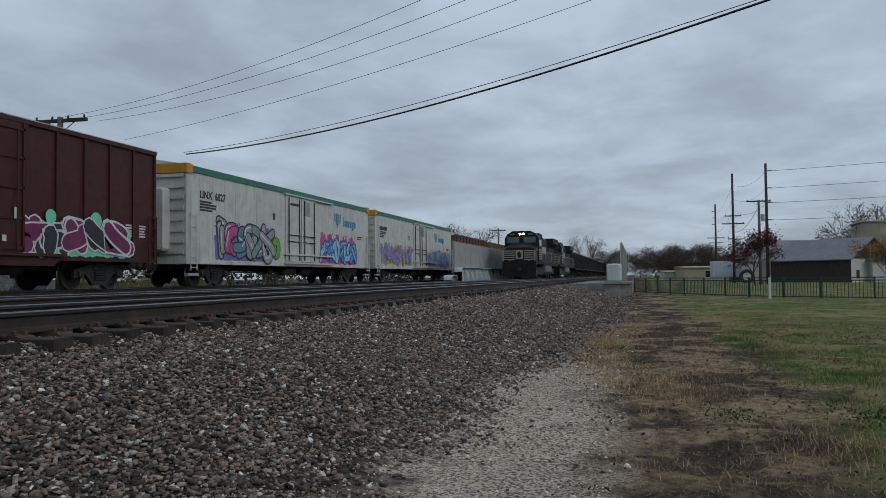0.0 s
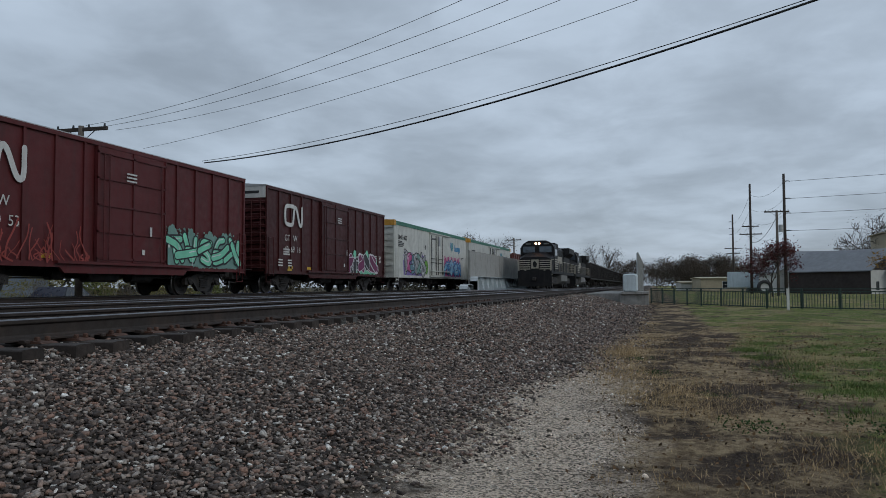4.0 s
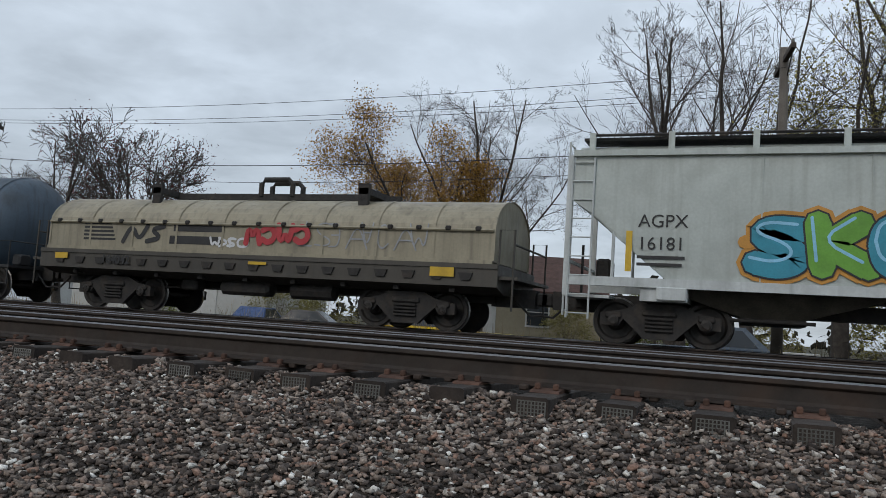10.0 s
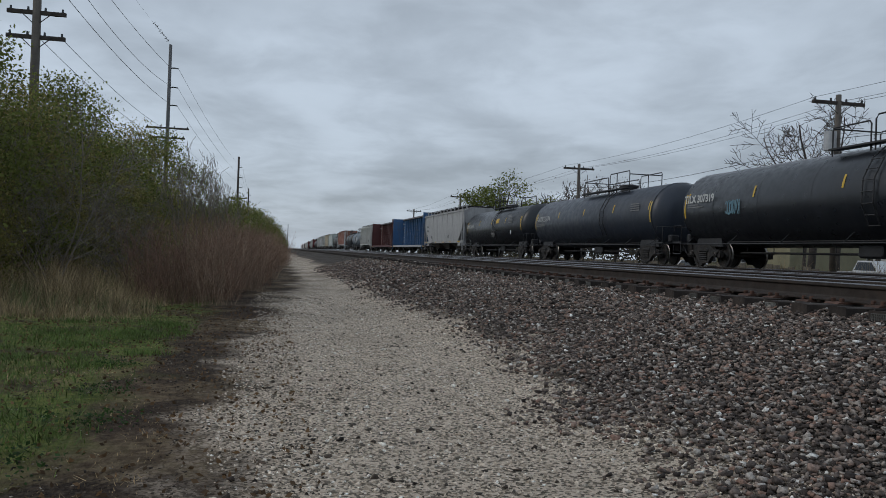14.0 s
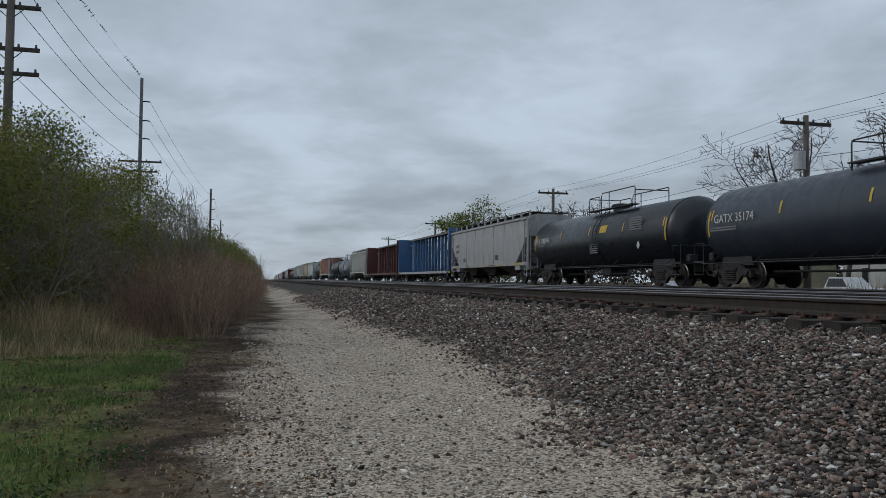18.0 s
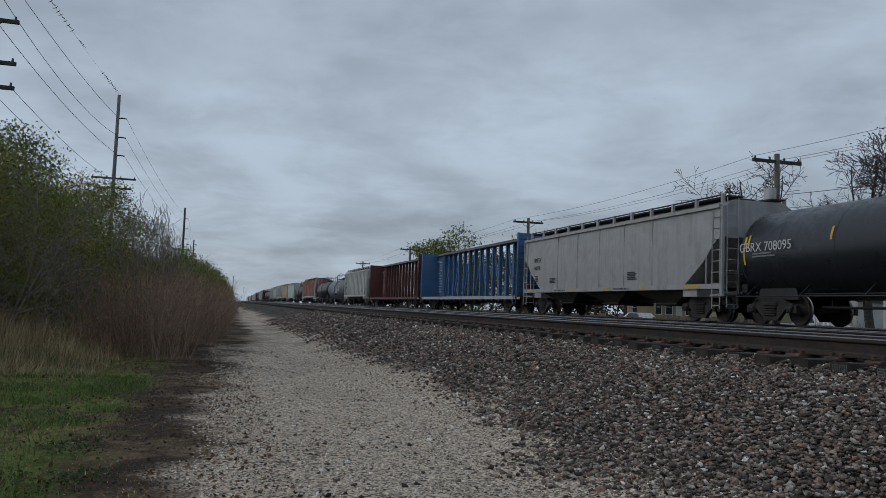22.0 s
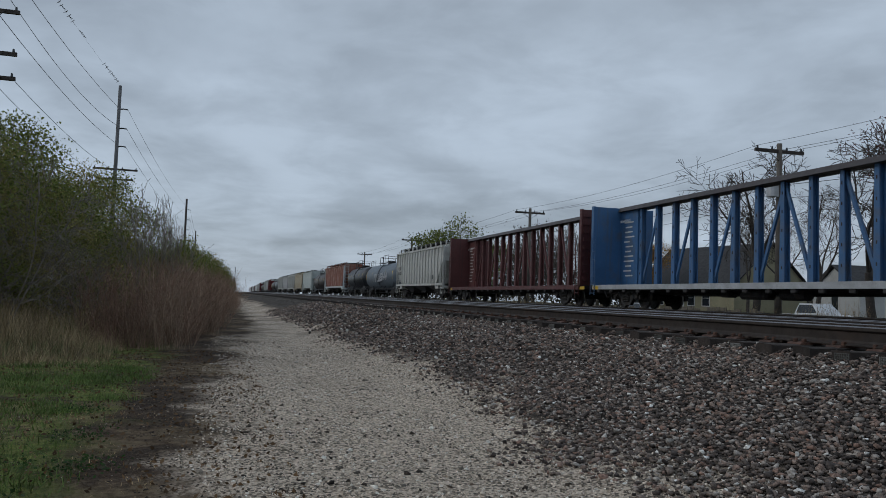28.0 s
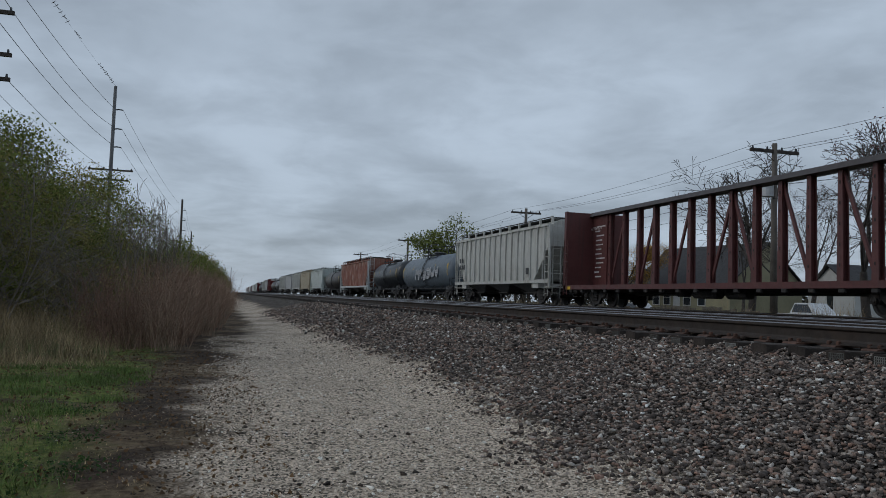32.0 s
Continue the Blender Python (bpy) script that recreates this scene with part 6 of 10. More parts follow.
def open_hopper(left, right, label, material, track=TRACK_FAR, moving=True, height=3.9, group="freight cars of the moving train", wheels=True):
    """A ribbed open coal hopper."""
    car, h = rolling("open_hopper_car", label, "hopper car", left, right, track, group)
    if moving:
        MOVING.append(car)
    b = Form()
    b.loft([[(-h, -1.5, 1.3), (h, -1.5, 1.3), (h, 1.5, 1.3), (-h, 1.5, 1.3)], [(-h, -1.55, height), (h, -1.55, height), (h, 1.55, height), (-h, 1.55, height)], [(-h + 0.08, -1.47, height), (h - 0.08, -1.47, height), (h - 0.08, 1.47, height), (-h + 0.08, 1.47, height)], [(-h + 0.1, -1.45, height - 0.5), (h - 0.1, -1.45, height - 0.5), (h - 0.1, 1.45, height - 0.5), (-h + 0.1, 1.45, height - 0.5)]])
    part("body", b, material, car)
    for s in (-1, 1):
        n = 11
        for k in range(n):
            x = -h + 0.4 + k * (2 * h - 0.8) / (n - 1)
            p = Form()
            a, c = sorted((s * 1.5, s * 1.62))
            p.box(x - 0.06, x + 0.06, a, c, 1.2, height - 0.05)
            part("side_rib", p, material, car)
        t = Form()
        a, c = sorted((s * 1.45, s * 1.62))
        t.box(-h, h, a, c, height - 0.06, height + 0.06)
        t.box(-h, h, a, c, 1.15, 1.32)
        part("side_chord", t, material, car)
    for k in range(3):
        xm, c = -h * 0.5 + k * h * 0.5, Form()
        c.loft([[(xm - h * 0.24, -1.35, 1.3), (xm + h * 0.24, -1.35, 1.3), (xm + h * 0.24, 1.35, 1.3), (xm - h * 0.24, 1.35, 1.3)], [(xm - 0.3, -0.8, 0.62), (xm + 0.3, -0.8, 0.62), (xm + 0.3, 0.8, 0.62), (xm - 0.3, 0.8, 0.62)]])
        part("chute", c, GRIME, car)
    cs = Form()
    cs.box(-h, h, -0.3, 0.3, 0.7, 1.3)
    part("centre_sill", cs, STEEL_DARK, car)
    if moving:
        trucks(car, (-h + 1.7, h - 1.7))
    else:
        for x in (-h + 1.7, h - 1.7):
            t = part("truck", MESHES["truck_frame"], STEEL_DARK, car, at=pose(x, 0, 0))
            for dx in (-0.89, 0.89):
                part("wheelset", MESHES["wheelset"], None, t, at=pose(dx, 0, WHEEL_R))
    couplers(car, h)
    return car


open_hopper(70.2, 85.6, "red-brown ribbed open hopper car", paint("red_brown_hopper", (0.13, 0.04, 0.03), streak=0.5), height=4.05)
open_hopper(86.8, 102.2, "rusty tan-brown ribbed open hopper car", surface("rusty_tan_hopper", (0.2, 0.11, 0.065), 0.85, 0, 0.3, 1.0, (0.08, 0.045, 0.03), 0.7, 0.6), height=4.0)
open_hopper(103.4, 118.8, "dark rusty open hopper car", RUST)
for k, (shade, col) in enumerate((("grey", SILVER), ("maroon", MAROON), ("grey", GREY_HOPPER))):
    open_hopper(120.0 + k * 16.6, 135.4 + k * 16.6, "%s ribbed hopper car near the train's head" % shade, col)

reef2, h, W = reefer(47.6, 68.6, "white refrigerator car with green cornice and flame graffiti", 2)
painted_mass(reef2, -h + 1.2, -2.2, 1.1, 2.45, -W, 8, SP["violet"], SP["yellow"], SP["grey"], SP["white"], 21, 0.09)
painted_mass(reef2, 2.4, h - 1.0, 1.1, 2.35, -W, 8, [SP["violet"], SP["grey"]], SP["yellow"], SP["blue"], SP["white"], 22, 0.09)
reef1, h, W = reefer(26.2, 46.3, "white refrigerator car with green cornice, orange corners and graffiti", 1)
painted_mass(reef1, -h + 2.1, -3.2, 0.98, 2.6, -W, 6, [SP["grey"], SP["pink"], SP["steel"], SP["grey"], SP["sage"]], SP["violet"], SP["black"], SP["white"], 31, 0.115, 0.7)
spray(reef1, -3.1, -2.3, 1.05, 2.1, -W, 1, [SP["green"]], SP["black"], seed=33, fat=0.16)
painted_mass(reef1, 2.6, 7.7, 1.0, 2.35, -W, 6, [SP["lightblue"], SP["blue"]], SP["pink"], SP["navy"], SP["white"], 32, 0.12, 0.92)
bars([(-1.3, 3.7, 0.95, 0.1)], reef1, BLACK_PAINT, -W - 0.075)

box2, h, W = boxcar(9.0, 24.3, MAROON_DARK, "dark maroon boxcar with white and magenta graffiti", 4.72, (-2.0, 1.6), 13, WHITE, 2)
logo_loops(box2, -h + 1.75, 3.05, 1.75, 0.85, -W - 0.064, WHITE, 0.09)
painted_mass(box2, h - 6.2, h - 1.7, 0.95, 2.1, -W - 0.06, 5, [SP["magenta"], SP["black"]], SP["mint"], SP["white"], None, 41, 0.2, 0.55)
for k, (bx, bz) in enumerate(((h - 6.2, 1.7), (h - 5.0, 2.05), (h - 3.1, 2.05), (h - 1.7, 1.4), (h - 1.6, 1.7))):
    ring_shape(box2, bx, bz, 0.16 + 0.05 * (k % 3), 0.16 + 0.05 * (k % 3), -W - 0.062, SP["mint"])
write("GT   W", 0.4, -h + 1.7, -W - 0.064, 2.32, box2, WHITE)
write("40  69  16", 0.4, -h + 1.7, -W - 0.064, 1.82, box2, WHITE)

box1, h, W = boxcar(-7.95, 7.15, MAROON, "maroon boxcar with a white emblem and mint graffiti", 4.72, (-1.3, 2.1), 13, WHITE, 3)
logo_loops(box1, -h + 1.75, 3.05, 1.75, 0.85, -W - 0.064, WHITE, 0.09)
write("GT   W", 0.4, -h + 1.75, -W - 0.062, 2.35, box1, WHITE)
write("40  70  53", 0.4, -h + 1.75, -W - 0.062, 1.85, box1, WHITE)
painted_mass(box1, h - 5.2, h - 0.5, 0.95, 2.15, -W - 0.06, 5, SP["mint"], SP["sage"], SP["black"], SP["white"], 51, 0.1, 0.85)
licks(box1, -h + 1.4, -1.6, 0.95, 2.0, -W - 0.06, spray_paint("rust_red", (0.28, 0.045, 0.035)), 52, 46)
for bx in (box2, box1):
    bars([(-h + 0.8, 1.42 - k * 0.12, 0.42, 0.06) for k in range(3)] + [(-h + 1.75, 1.42 - k * 0.12, 0.36, 0.06) for k in range(3)] + [(0.0, 3.75 - k * 0.11, 0.5, 0.05) for k in range(3)] + [(1.2, 1.9, 0.1, 0.3), (0.8, 1.3, 0.14, 0.16), (2.2, 1.6, 0.1, 0.1)], bx, WHITE, -1.66)
    bars([(-h + 1.7, 0.98, 0.42, 0.1)], bx, YELLOW, -1.66, "placard", "small yellow painted panel")

boxg, h, W = boxcar(-24.0, -9.25, GREEN_BOX, "dark green boxcar with tan letter shapes and cream graffiti", 4.72, (-2.1, 1.2), 13, TAN_PANEL, 4)
# tan emblem strokes, each a plain shape
ring_shape(boxg, h - 4.15, 2.95, 0.5, 0.17, -W - 0.062, TAN_LETTER, arc=(55, 305))
f = Form()
ribbon(f, [(h - 3.2, 2.4), (h - 3.2, 3.45)], 0.09, -W - 0.062)
ribbon(f, [(h - 2.65, 2.45), (h - 2.65, 3.45)], 0.09, -W - 0.062)
ribbon(f, [(h - 3.0, 3.2), (h - 2.85, 2.75)], 0.07, -W - 0.062)
for a, b in ((2.2, 1.95), (1.72, 1.6), (1.1, 1.35)):
    ribbon(f, [(h - a, 3.4), (h - b, 2.45)], 0.085, -W - 0.062)
part("emblem", f, TAN_LETTER, boxg, "plain tan painted strokes")
bars([(-h + 2.2 + k * 0.85, 2.75, 0.16, 0.26) for k in range(3)] + [(-h + 2.0 + k * 0.24 + (0.25 if k > 1 else 0) + (0.25 if k > 3 else 0), 2.3, 0.14, 0.24) for k in range(6)], boxg, TAN_LETTER, -W - 0.064)
ring_shape(boxg, -h + 3.4, 3.4, 0.24, 0.24, -W - 0.006, WHITE)
painted_mass(boxg, h - 6.6, h - 1.7, 0.95, 2.25, -W - 0.06, 7, SP["cream"], SP["teal"], SP["black"], SP["white"], 61, 0.17, 0.95)
painted_mass(boxg, -h + 0.6, -2.4, 0.92, 2.2, -W - 0.06, 6, [SP["white"], SP["grey"]], SP["grey"], SP["black"], SP["cream"], 62, 0.1, 0.8)
painted_mass(boxg, -2.0, 1.1, 0.98, 1.75, -W - 0.11, 5, [SP["grey"], SP["sage"], SP["cream"]], SP["grey"], SP["black"], None, 63, 0.09, 0.35)
scrawl(boxg, -h + 0.7, -h + 1.5, 2.7, 3.3, -W - 0.06, SP["grey"], 64, 0.022, 6)
scrawl(boxg, h - 1.4, h - 0.3, 1.0, 2.0, -W - 0.06, SP["lightblue"], 65, 0.05, 3)

boxr, h, W = boxcar(-39.7, -25.15, RED_BOX, "faded red boxcar with white graffiti along its lower side", 4.72, (-0.2, 3.6), 12, WHITE, 5, diag=True)
bars([(-h + 1.05 + k * 0.33 + (0.4 if k > 1 else 0), 2.36, 0.27, 0.34) for k in range(4)], boxr, WHITE, -W - 0.006, "emblem", "plain pale blocks")
write("728", 0.44, -h + 0.85, -W - 0.062, 1.84, boxr, WHITE, 0.012)
write("794", 0.44, -h + 2.05, -W - 0.062, 1.84, boxr, WHITE, 0.012)
write("LD LMT 212500", 0.16, -h + 0.8, -W - 0.062, 1.62, boxr, WHITE)
write("LT WT  73500", 0.16, -h + 0.8, -W - 0.062, 1.42, boxr, WHITE)
bars([(-h + 0.75, 1.12, 0.7, 0.22)], boxr, YELLOW, -W - 0.062, "placard", "yellow painted panel")
write("CLOSE AND LOCK DOORS", 0.17, 0.15, -W - 0.146, 3.62, boxr, WHITE)
write("BEFORE MOVING CAR", 0.17, 0.25, -W - 0.146, 3.42, boxr, WHITE)
ring_shape(boxr, h - 1.25, 3.3, 0.34, 0.34, -W - 0.006, paint("faded_emblem_disc", (0.33, 0.25, 0.2)))
ring_shape(boxr, 1.7, 2.75, 0.1, 0.1, -W - 0.146, WHITE)
painted_mass(boxr, -h + 2.6, -0.5, 0.9, 2.2, -W - 0.06, 6, SP["white"], SP["white"], SP["black"], None, 71, 0.085, 0.95)
painted_mass(boxr, 0.0, 3.5, 0.92, 1.75, -W - 0.15, 6, [SP["white"], SP["grey"]], SP["grey"], SP["black"], None, 72, 0.1, 0.6)
painted_mass(boxr, 3.8, h - 0.3, 0.92, 1.95, -W - 0.06, 8, SP["white"], SP["white"], SP["black"], SP["lightblue"], 73, 0.08, 0.85)
scrawl(boxr, h - 1.6, h - 0.3, 2.3, 2.75, -W - 0.06, SP["white"], 74, 0.014, 7)

hop1, h, W = hopper(-57.7, -41.2, "pale grey covered hopper car with blue-green graffiti", GREY_HOPPER, STEEL_DARK, GRIME, 3, 4.16, 0, GREY_SILL, 9, slope=2.0)
write("AGPX", 0.36, -h + 1.42, -W - 0.012, 2.3, hop1, BLACK_PAINT)
write("16181", 0.36, -h + 1.42, -W - 0.012, 1.86, hop1, BLACK_PAINT)
bars([(-h + 1.42, 1.68, 0.9, 0.06), (-h + 1.42, 1.54, 0.85, 0.06), (h - 2.2, 1.65, 0.55, 0.05), (h - 2.2, 1.56, 0.6, 0.05), (h - 2.2, 1.47, 0.45, 0.05), (3.4, 1.5, 0.5, 0.04), (3.4, 1.42, 0.5, 0.04), (1.3, 1.55, 0.5, 0.04), (1.3, 1.47, 0.5, 0.04), (1.3, 1.63, 0.4, 0.04)], hop1, BLACK_PAINT, -W - 0.01)
bars([(-h + 1.2, 1.42, 0.12, 0.8), (0.4, 1.42, 0.1, 0.5), (3.3, 1.42, 0.12, 0.5), (h - 1.9, 1.42, 0.12, 0.9)], hop1, YELLOW, -W - 0.01, "reflector", "amber reflector strip")
spray(hop1, -h + 3.5, 0.2, 1.32, 2.66, -W - 0.004, 5, [SP["teal"], SP["green"]], SP["black"], SP["orange"], SP["lightblue"], 81, 0.165, "large teal and green graffiti on an orange cloud", [0, 1, 2, 3, 4])
scrawl(hop1, 0.5, 1.3, 1.45, 1.62, -W, SP["grey"], 82, 0.008, 6)
for s in (-1, 1):
    f = Form()
    f.rbox(s * (h - 2.1) - 0.28, s * (h - 2.1) + 0.28, -1.6, -1.5, 0.88, 1.14, 0.02)
    plate = part("jacking_pad", f, GREY_SILL, hop1, "pale jacking plate")
coil_car(-71.7, -59.1, "dull beige coil car with an arched hood")

slate, h, flank, z, r = tank(-85.3, -73.1, "faded slate-blue tank car with white graffiti tags", BLUE_TANK, 1.44, -0.1, 2.2, 2.7, 3.6)
write("UTLX 6049", 0.34, -h + 1.5, -r - 0.03, z + 0.32, slate, paint("amber_lettering", (0.45, 0.28, 0.03)))
painted_mass(slate, -h + 2.9, -0.5, z - 0.62, z + 0.26, -r - 0.02, 4, SP["grey"], SP["grey"], SP["maroon"], SP["white"], 91, 0.12, 0.5)
scrawl(slate, 0.8, 3.0, z - 0.62, z - 0.1, -r - 0.01, SP["grey"], 92, 0.016, 9)
scrawl(slate, 3.4, h - 1.2, z - 0.3, z - 0.02, -r - 0.01, SP["grey"], 93, 0.014, 7)
bars([(h - 2.4, z + 0.2 + k * 0.09, 0.8, 0.05) for k in range(5)], slate, PRINT_DULL, -r - 0.02)
vt = Form()
vt.tube([(h - 1.9, -1.3, 1.75), (h - 0.9, -1.3, 1.75)], 0.17, 12)
part("air_reservoir", vt, BLUE_TANK, slate)

black1, h, flank, z, r = tank(-106.2, -86.2, "long black tank car with yellow placards and white lettering", BLACK_TANK, 1.5, 1.0, 2.3, 7.2, 3.76)
write("TILX 307319", 0.4, -h + 1.0, -r - 0.03, z + 0.22, black1, WHITE, 0.012)
bars(print_block(-h + 1.2, z + 0.1, 1.2, 2, random.Random(1)), black1, PRINT_DULL, -r - 0.02)
flank(3.6, 4.4, 10, 24, YELLOW, "placard", "yellow warning placard")
bars([(5.2, z + 0.3 + k * 0.1, 1.0, 0.055) for k in range(5)] + [(3.7, z - 0.2 - k * 0.1, 1.3, 0.05) for k in range(3)], black1, PRINT_DULL, -r - 0.02)
scrawl(black1, -h + 3.9, -h + 4.8, z - 0.35, z + 0.2, -r - 0.01, SP["steel"], 95, 0.022, 8)

slate2, h, flank, z, r = tank(-124.9, -107.4, "dusty slate-black tank car with yellow strips", SLATE_TANK, 1.46, 2.5, 3.85, 1.8, 3.66)
write("GATX 35174", 0.42, -h + 1.35, -r - 0.03, z + 0.1, slate2, WHITE)
bars(print_block(-h + 1.1, z - 0.1, 1.6, 2, random.Random(2)) + [(h - 2.9, z + 0.2 + k * 0.1, 0.9, 0.05) for k in range(4)], slate2, PRINT_DULL, -r - 0.02)
black2, h, flank, z, r = tank(-142.9, -126.1, "black tank car with a yellow placard and small diamond sign", BLACK_TANK, 1.46, 0.7, 1.9, 3.0, 3.7)
write("GBRX 708095", 0.42, -h + 0.75, -r - 0.03, z + 0.05, black2, WHITE)
flank(1.2, 1.95, 10, 24, YELLOW, "placard", "yellow warning placard")
bars(print_block(-h + 1.4, z - 0.05, 1.3, 2, random.Random(3)) + [(h - 4.0, z + 0.2 + k * 0.1, 1.1, 0.055) for k in range(6)] + [(0.2, z - 0.3 - k * 0.1, 0.9, 0.05) for k in range(5)], black2, PRINT_DULL, -r - 0.02)
dm = Form()
dm.prism_y([(h - 3.2, z - 0.66), (h - 3.05, z - 0.48), (h - 3.2, z - 0.3), (h - 3.35, z - 0.48)], -r - 0.03, -r - 0.015)
part("hazard_diamond", dm, SP["white"], black2, "white diamond hazard sign")

hop2, h, W = hopper(-161.1, -143.0, "silver-grey covered hopper car with black lettering", SILVER, STEEL_DARK, GRIME, 3, 4.34, 0, None, 8, slope=2.3)
write("BNGX", 0.34, -h + 1.5, -W - 0.012, 2.72, hop2, BLACK_PAINT)
write("40050", 0.34, -h + 1.5, -W - 0.012, 2.3, hop2, BLACK_PAINT)
rnd = random.Random(7)
bars(print_block(-h + 1.6, 1.95, 0.6, 4, rnd) + print_block(-h + 3.6, 1.8, 0.9, 4, rnd, 0.04, 0.03) + print_block(2.6, 1.85, 1.0, 5, rnd, 0.04, 0.03), hop2, BLACK_PAINT, -W - 0.012)
bars([(-h + 0.9, 1.16, 0.6, 0.1), (-3.0, 1.16, 0.5, 0.1), (0.5, 1.16, 0.5, 0.1), (3.6, 1.16, 0.5, 0.1), (h - 2.2, 1.16, 0.9, 0.12)], hop2, YELLOW, -W - 0.024, "reflector", "amber reflector strip")
write("DO NOT HAMMER ON CAR", 0.11, -h + 4.2, -W - 0.028, 1.17, hop2, BLACK_PAINT)
write("DO NOT HAMMER ON CAR", 0.11, 1.4, -W - 0.028, 1.17, hop2, BLACK_PAINT)

beam1, h = centerbeam(-184.3, -162.1, "weathered blue centerbeam car, empty", BLUE_BEAM, BEAM_TOP, BLUE_BEAM, 1)
beam2, h = centerbeam(-207.6, -185.4, "dark red centerbeam car, empty", RED_BEAM, BEAM_TOP, RED_BEAM, 2)
write("ATTENTION", 0.2, -h + 0.3, -0.275, 3.7, beam2, WHITE)
write("WARNING", 0.2, -h + 0.3, -0.275, 3.85, beam1, WHITE)

hop3, h, W = hopper(-225.9, -209.4, "white ribbed covered hopper car with rust stains", WHITE_HOPPER, GALV, paint("striped_grey_chute", (0.1, 0.1, 0.1)), 3, 4.5, 17, None)
bars([(-h + 1.2 + k * 0.5, 2.6, 0.3, 0.3) for k in range(2)] + [(-h + 1.2 + k * 0.45, 2.15, 0.28, 0.3) for k in range(3)] + [(h - 3.0, 1.6, 0.4, 0.35)], hop3, BLACK_PAINT, -W - 0.075)
slate3, h, flank, z, r = tank(-243.6, -227.4, "blue-grey tank car with pale graffiti", paint("blue_grey_tank", (0.12, 0.15, 0.18), streak=0.5), 1.45, 0.0)
spray(slate3, -2.5, 5.0, z - 0.6, z + 0.4, -r - 0.01, 6, [SP["grey"]], SP["white"], seed=101, fat=0.08)
tank(-257.8, -245.0, "black tank car with white bars of lettering", BLACK_TANK, 1.4, 0.0)
hop4, h, W = hopper(-279.6, -259.4, "white and rust-red covered hopper car", RUSTY_RED, STEEL_DARK, GRIME, 3, 4.5, 0, GREY_SILL)
tank(-297.0, -281.5, "grimy brown-black tank car", BROWN_TANK, 1.42, 0.0)
hopper(-314.8, -298.5, "pale green-grey covered hopper car", GREY_HOPPER, GALV, GRIME, 2, 4.4)
hopper(-332.5, -316.2, "weathered beige covered hopper car", paint("beige_hopper", (0.36, 0.3, 0.2), streak=0.6), GALV, GRIME, 3, 4.5)
hopper(-350.2, -333.9, "cream ribbed covered hopper car", WHITE_HOPPER, GALV, GRIME, 3, 4.5, 15)
for k in range(12):
    a = -351.6 - k * 17.6
    kind = k % 5
    if kind in (0, 1):
        hopper(a - 16.2, a, "grey covered hopper car far back in the train", (SILVER, WHITE_HOPPER)[kind], GALV, GRIME, 3, 4.45, (0, 13)[kind])
    elif kind in (2, 3):
        tank(a - 16.2, a, "dark tank car far back in the train", (BLACK_TANK, BROWN_TANK)[kind - 2], 1.45, 0.0)
    else:
        boxcar(a - 16.2, a, RED_BOX, "red boxcar far back in the train", 4.6)



def far_car(left, right, label, shade, top, tanked):
    """A car so far back that only its body, roof line, sill and trucks show."""
    car, h = rolling("freight_car", label, "freight car", left, right)
    MOVING.append(car)
    b = Form()
    if tanked:
        b.loft([[(x, r * math.cos(t), 2.2 + r * math.sin(t)) for t in [2 * math.pi * k / 16 for k in range(16)]] for x, r in ((-h + 0.7, 0.9), (-h + 1.0, 1.3), (-h + 1.4, 1.42), (h - 1.4, 1.42), (h - 1.0, 1.3), (h - 0.7, 0.9))])
    else:
        b.prism([(-1.5, 1.1), (1.5, 1.1), (1.55, top - 0.4), (1.2, top), (-1.2, top), (-1.55, top - 0.4)], -h + 0.4, h - 0.4)
    part("body", b, shade, car, smooth=tanked)
    f = Form()
    f.box(-h + 0.2, h - 0.2, -0.5, 0.5, 0.7, 1.05)
    part("centre_sill", f, STEEL_DARK, car)
    for x in (-h + 1.8, h - 1.8):
        q = Form()
        for dx in (-0.9, 0.9):
            q.disc(x + dx, 0, 0, WHEEL_R, WHEEL_R, 12, [(-0.8, WHEEL_R), (0.8, WHEEL_R)])
        q.box(x - 1.2, x + 1.2, -1.0, 1.0, 0.4, 0.75)
        part("truck", q, STEEL_DARK, car)


for k in range(14):
    a = -562.8 - k * 17.2
    far_car(a - 16.2, a, ("dark tank car", "pale covered hopper car", "grey hopper car", "brown boxcar", "dark hopper car")[k % 5] + " at the far end of the train", (BLACK_TANK, WHITE_HOPPER, SILVER, MAROON, STEEL_DARK)[k % 5], 4.2 + 0.15 * (k % 3), k % 5 == 0)

# ---- vegetation ----
BARK = surface("grey_brown_bark", (0.05, 0.042, 0.036), 0.95, 0, 0.3, 5, (0.09, 0.08, 0.07), 0.5, bump=0.5, bump_scale=20)
BARK_PALE = surface("pale_grey_bark", (0.19, 0.165, 0.14), 0.95, 0, 0.3, 5, (0.05, 0.045, 0.04), 0.5)


def leaf_material(name, color, island=0.45):
    if name in MATS:
        return MATS[name]
    m = surface(name, color, 0.7, 0, 0.15, 2.0, island=island, gloss=0.3)
    nt = m.node_tree
    bsdf, out = nt.nodes["Principled BSDF"], nt.nodes["Material Output"]
    thin, both = nt.nodes.new("ShaderNodeBsdfTranslucent"), nt.nodes.new("ShaderNodeMixShader")
    nt.links.new(bsdf.inputs["Base Color"].links[0].from_socket, thin.inputs[0])
    both.inputs[0].default_value = 0.42
    nt.links.new(bsdf.outputs[0], both.inputs[1])
    nt.links.new(thin.outputs[0], both.inputs[2])
    nt.links.new(both.outputs[0], out.inputs[0])
    return m


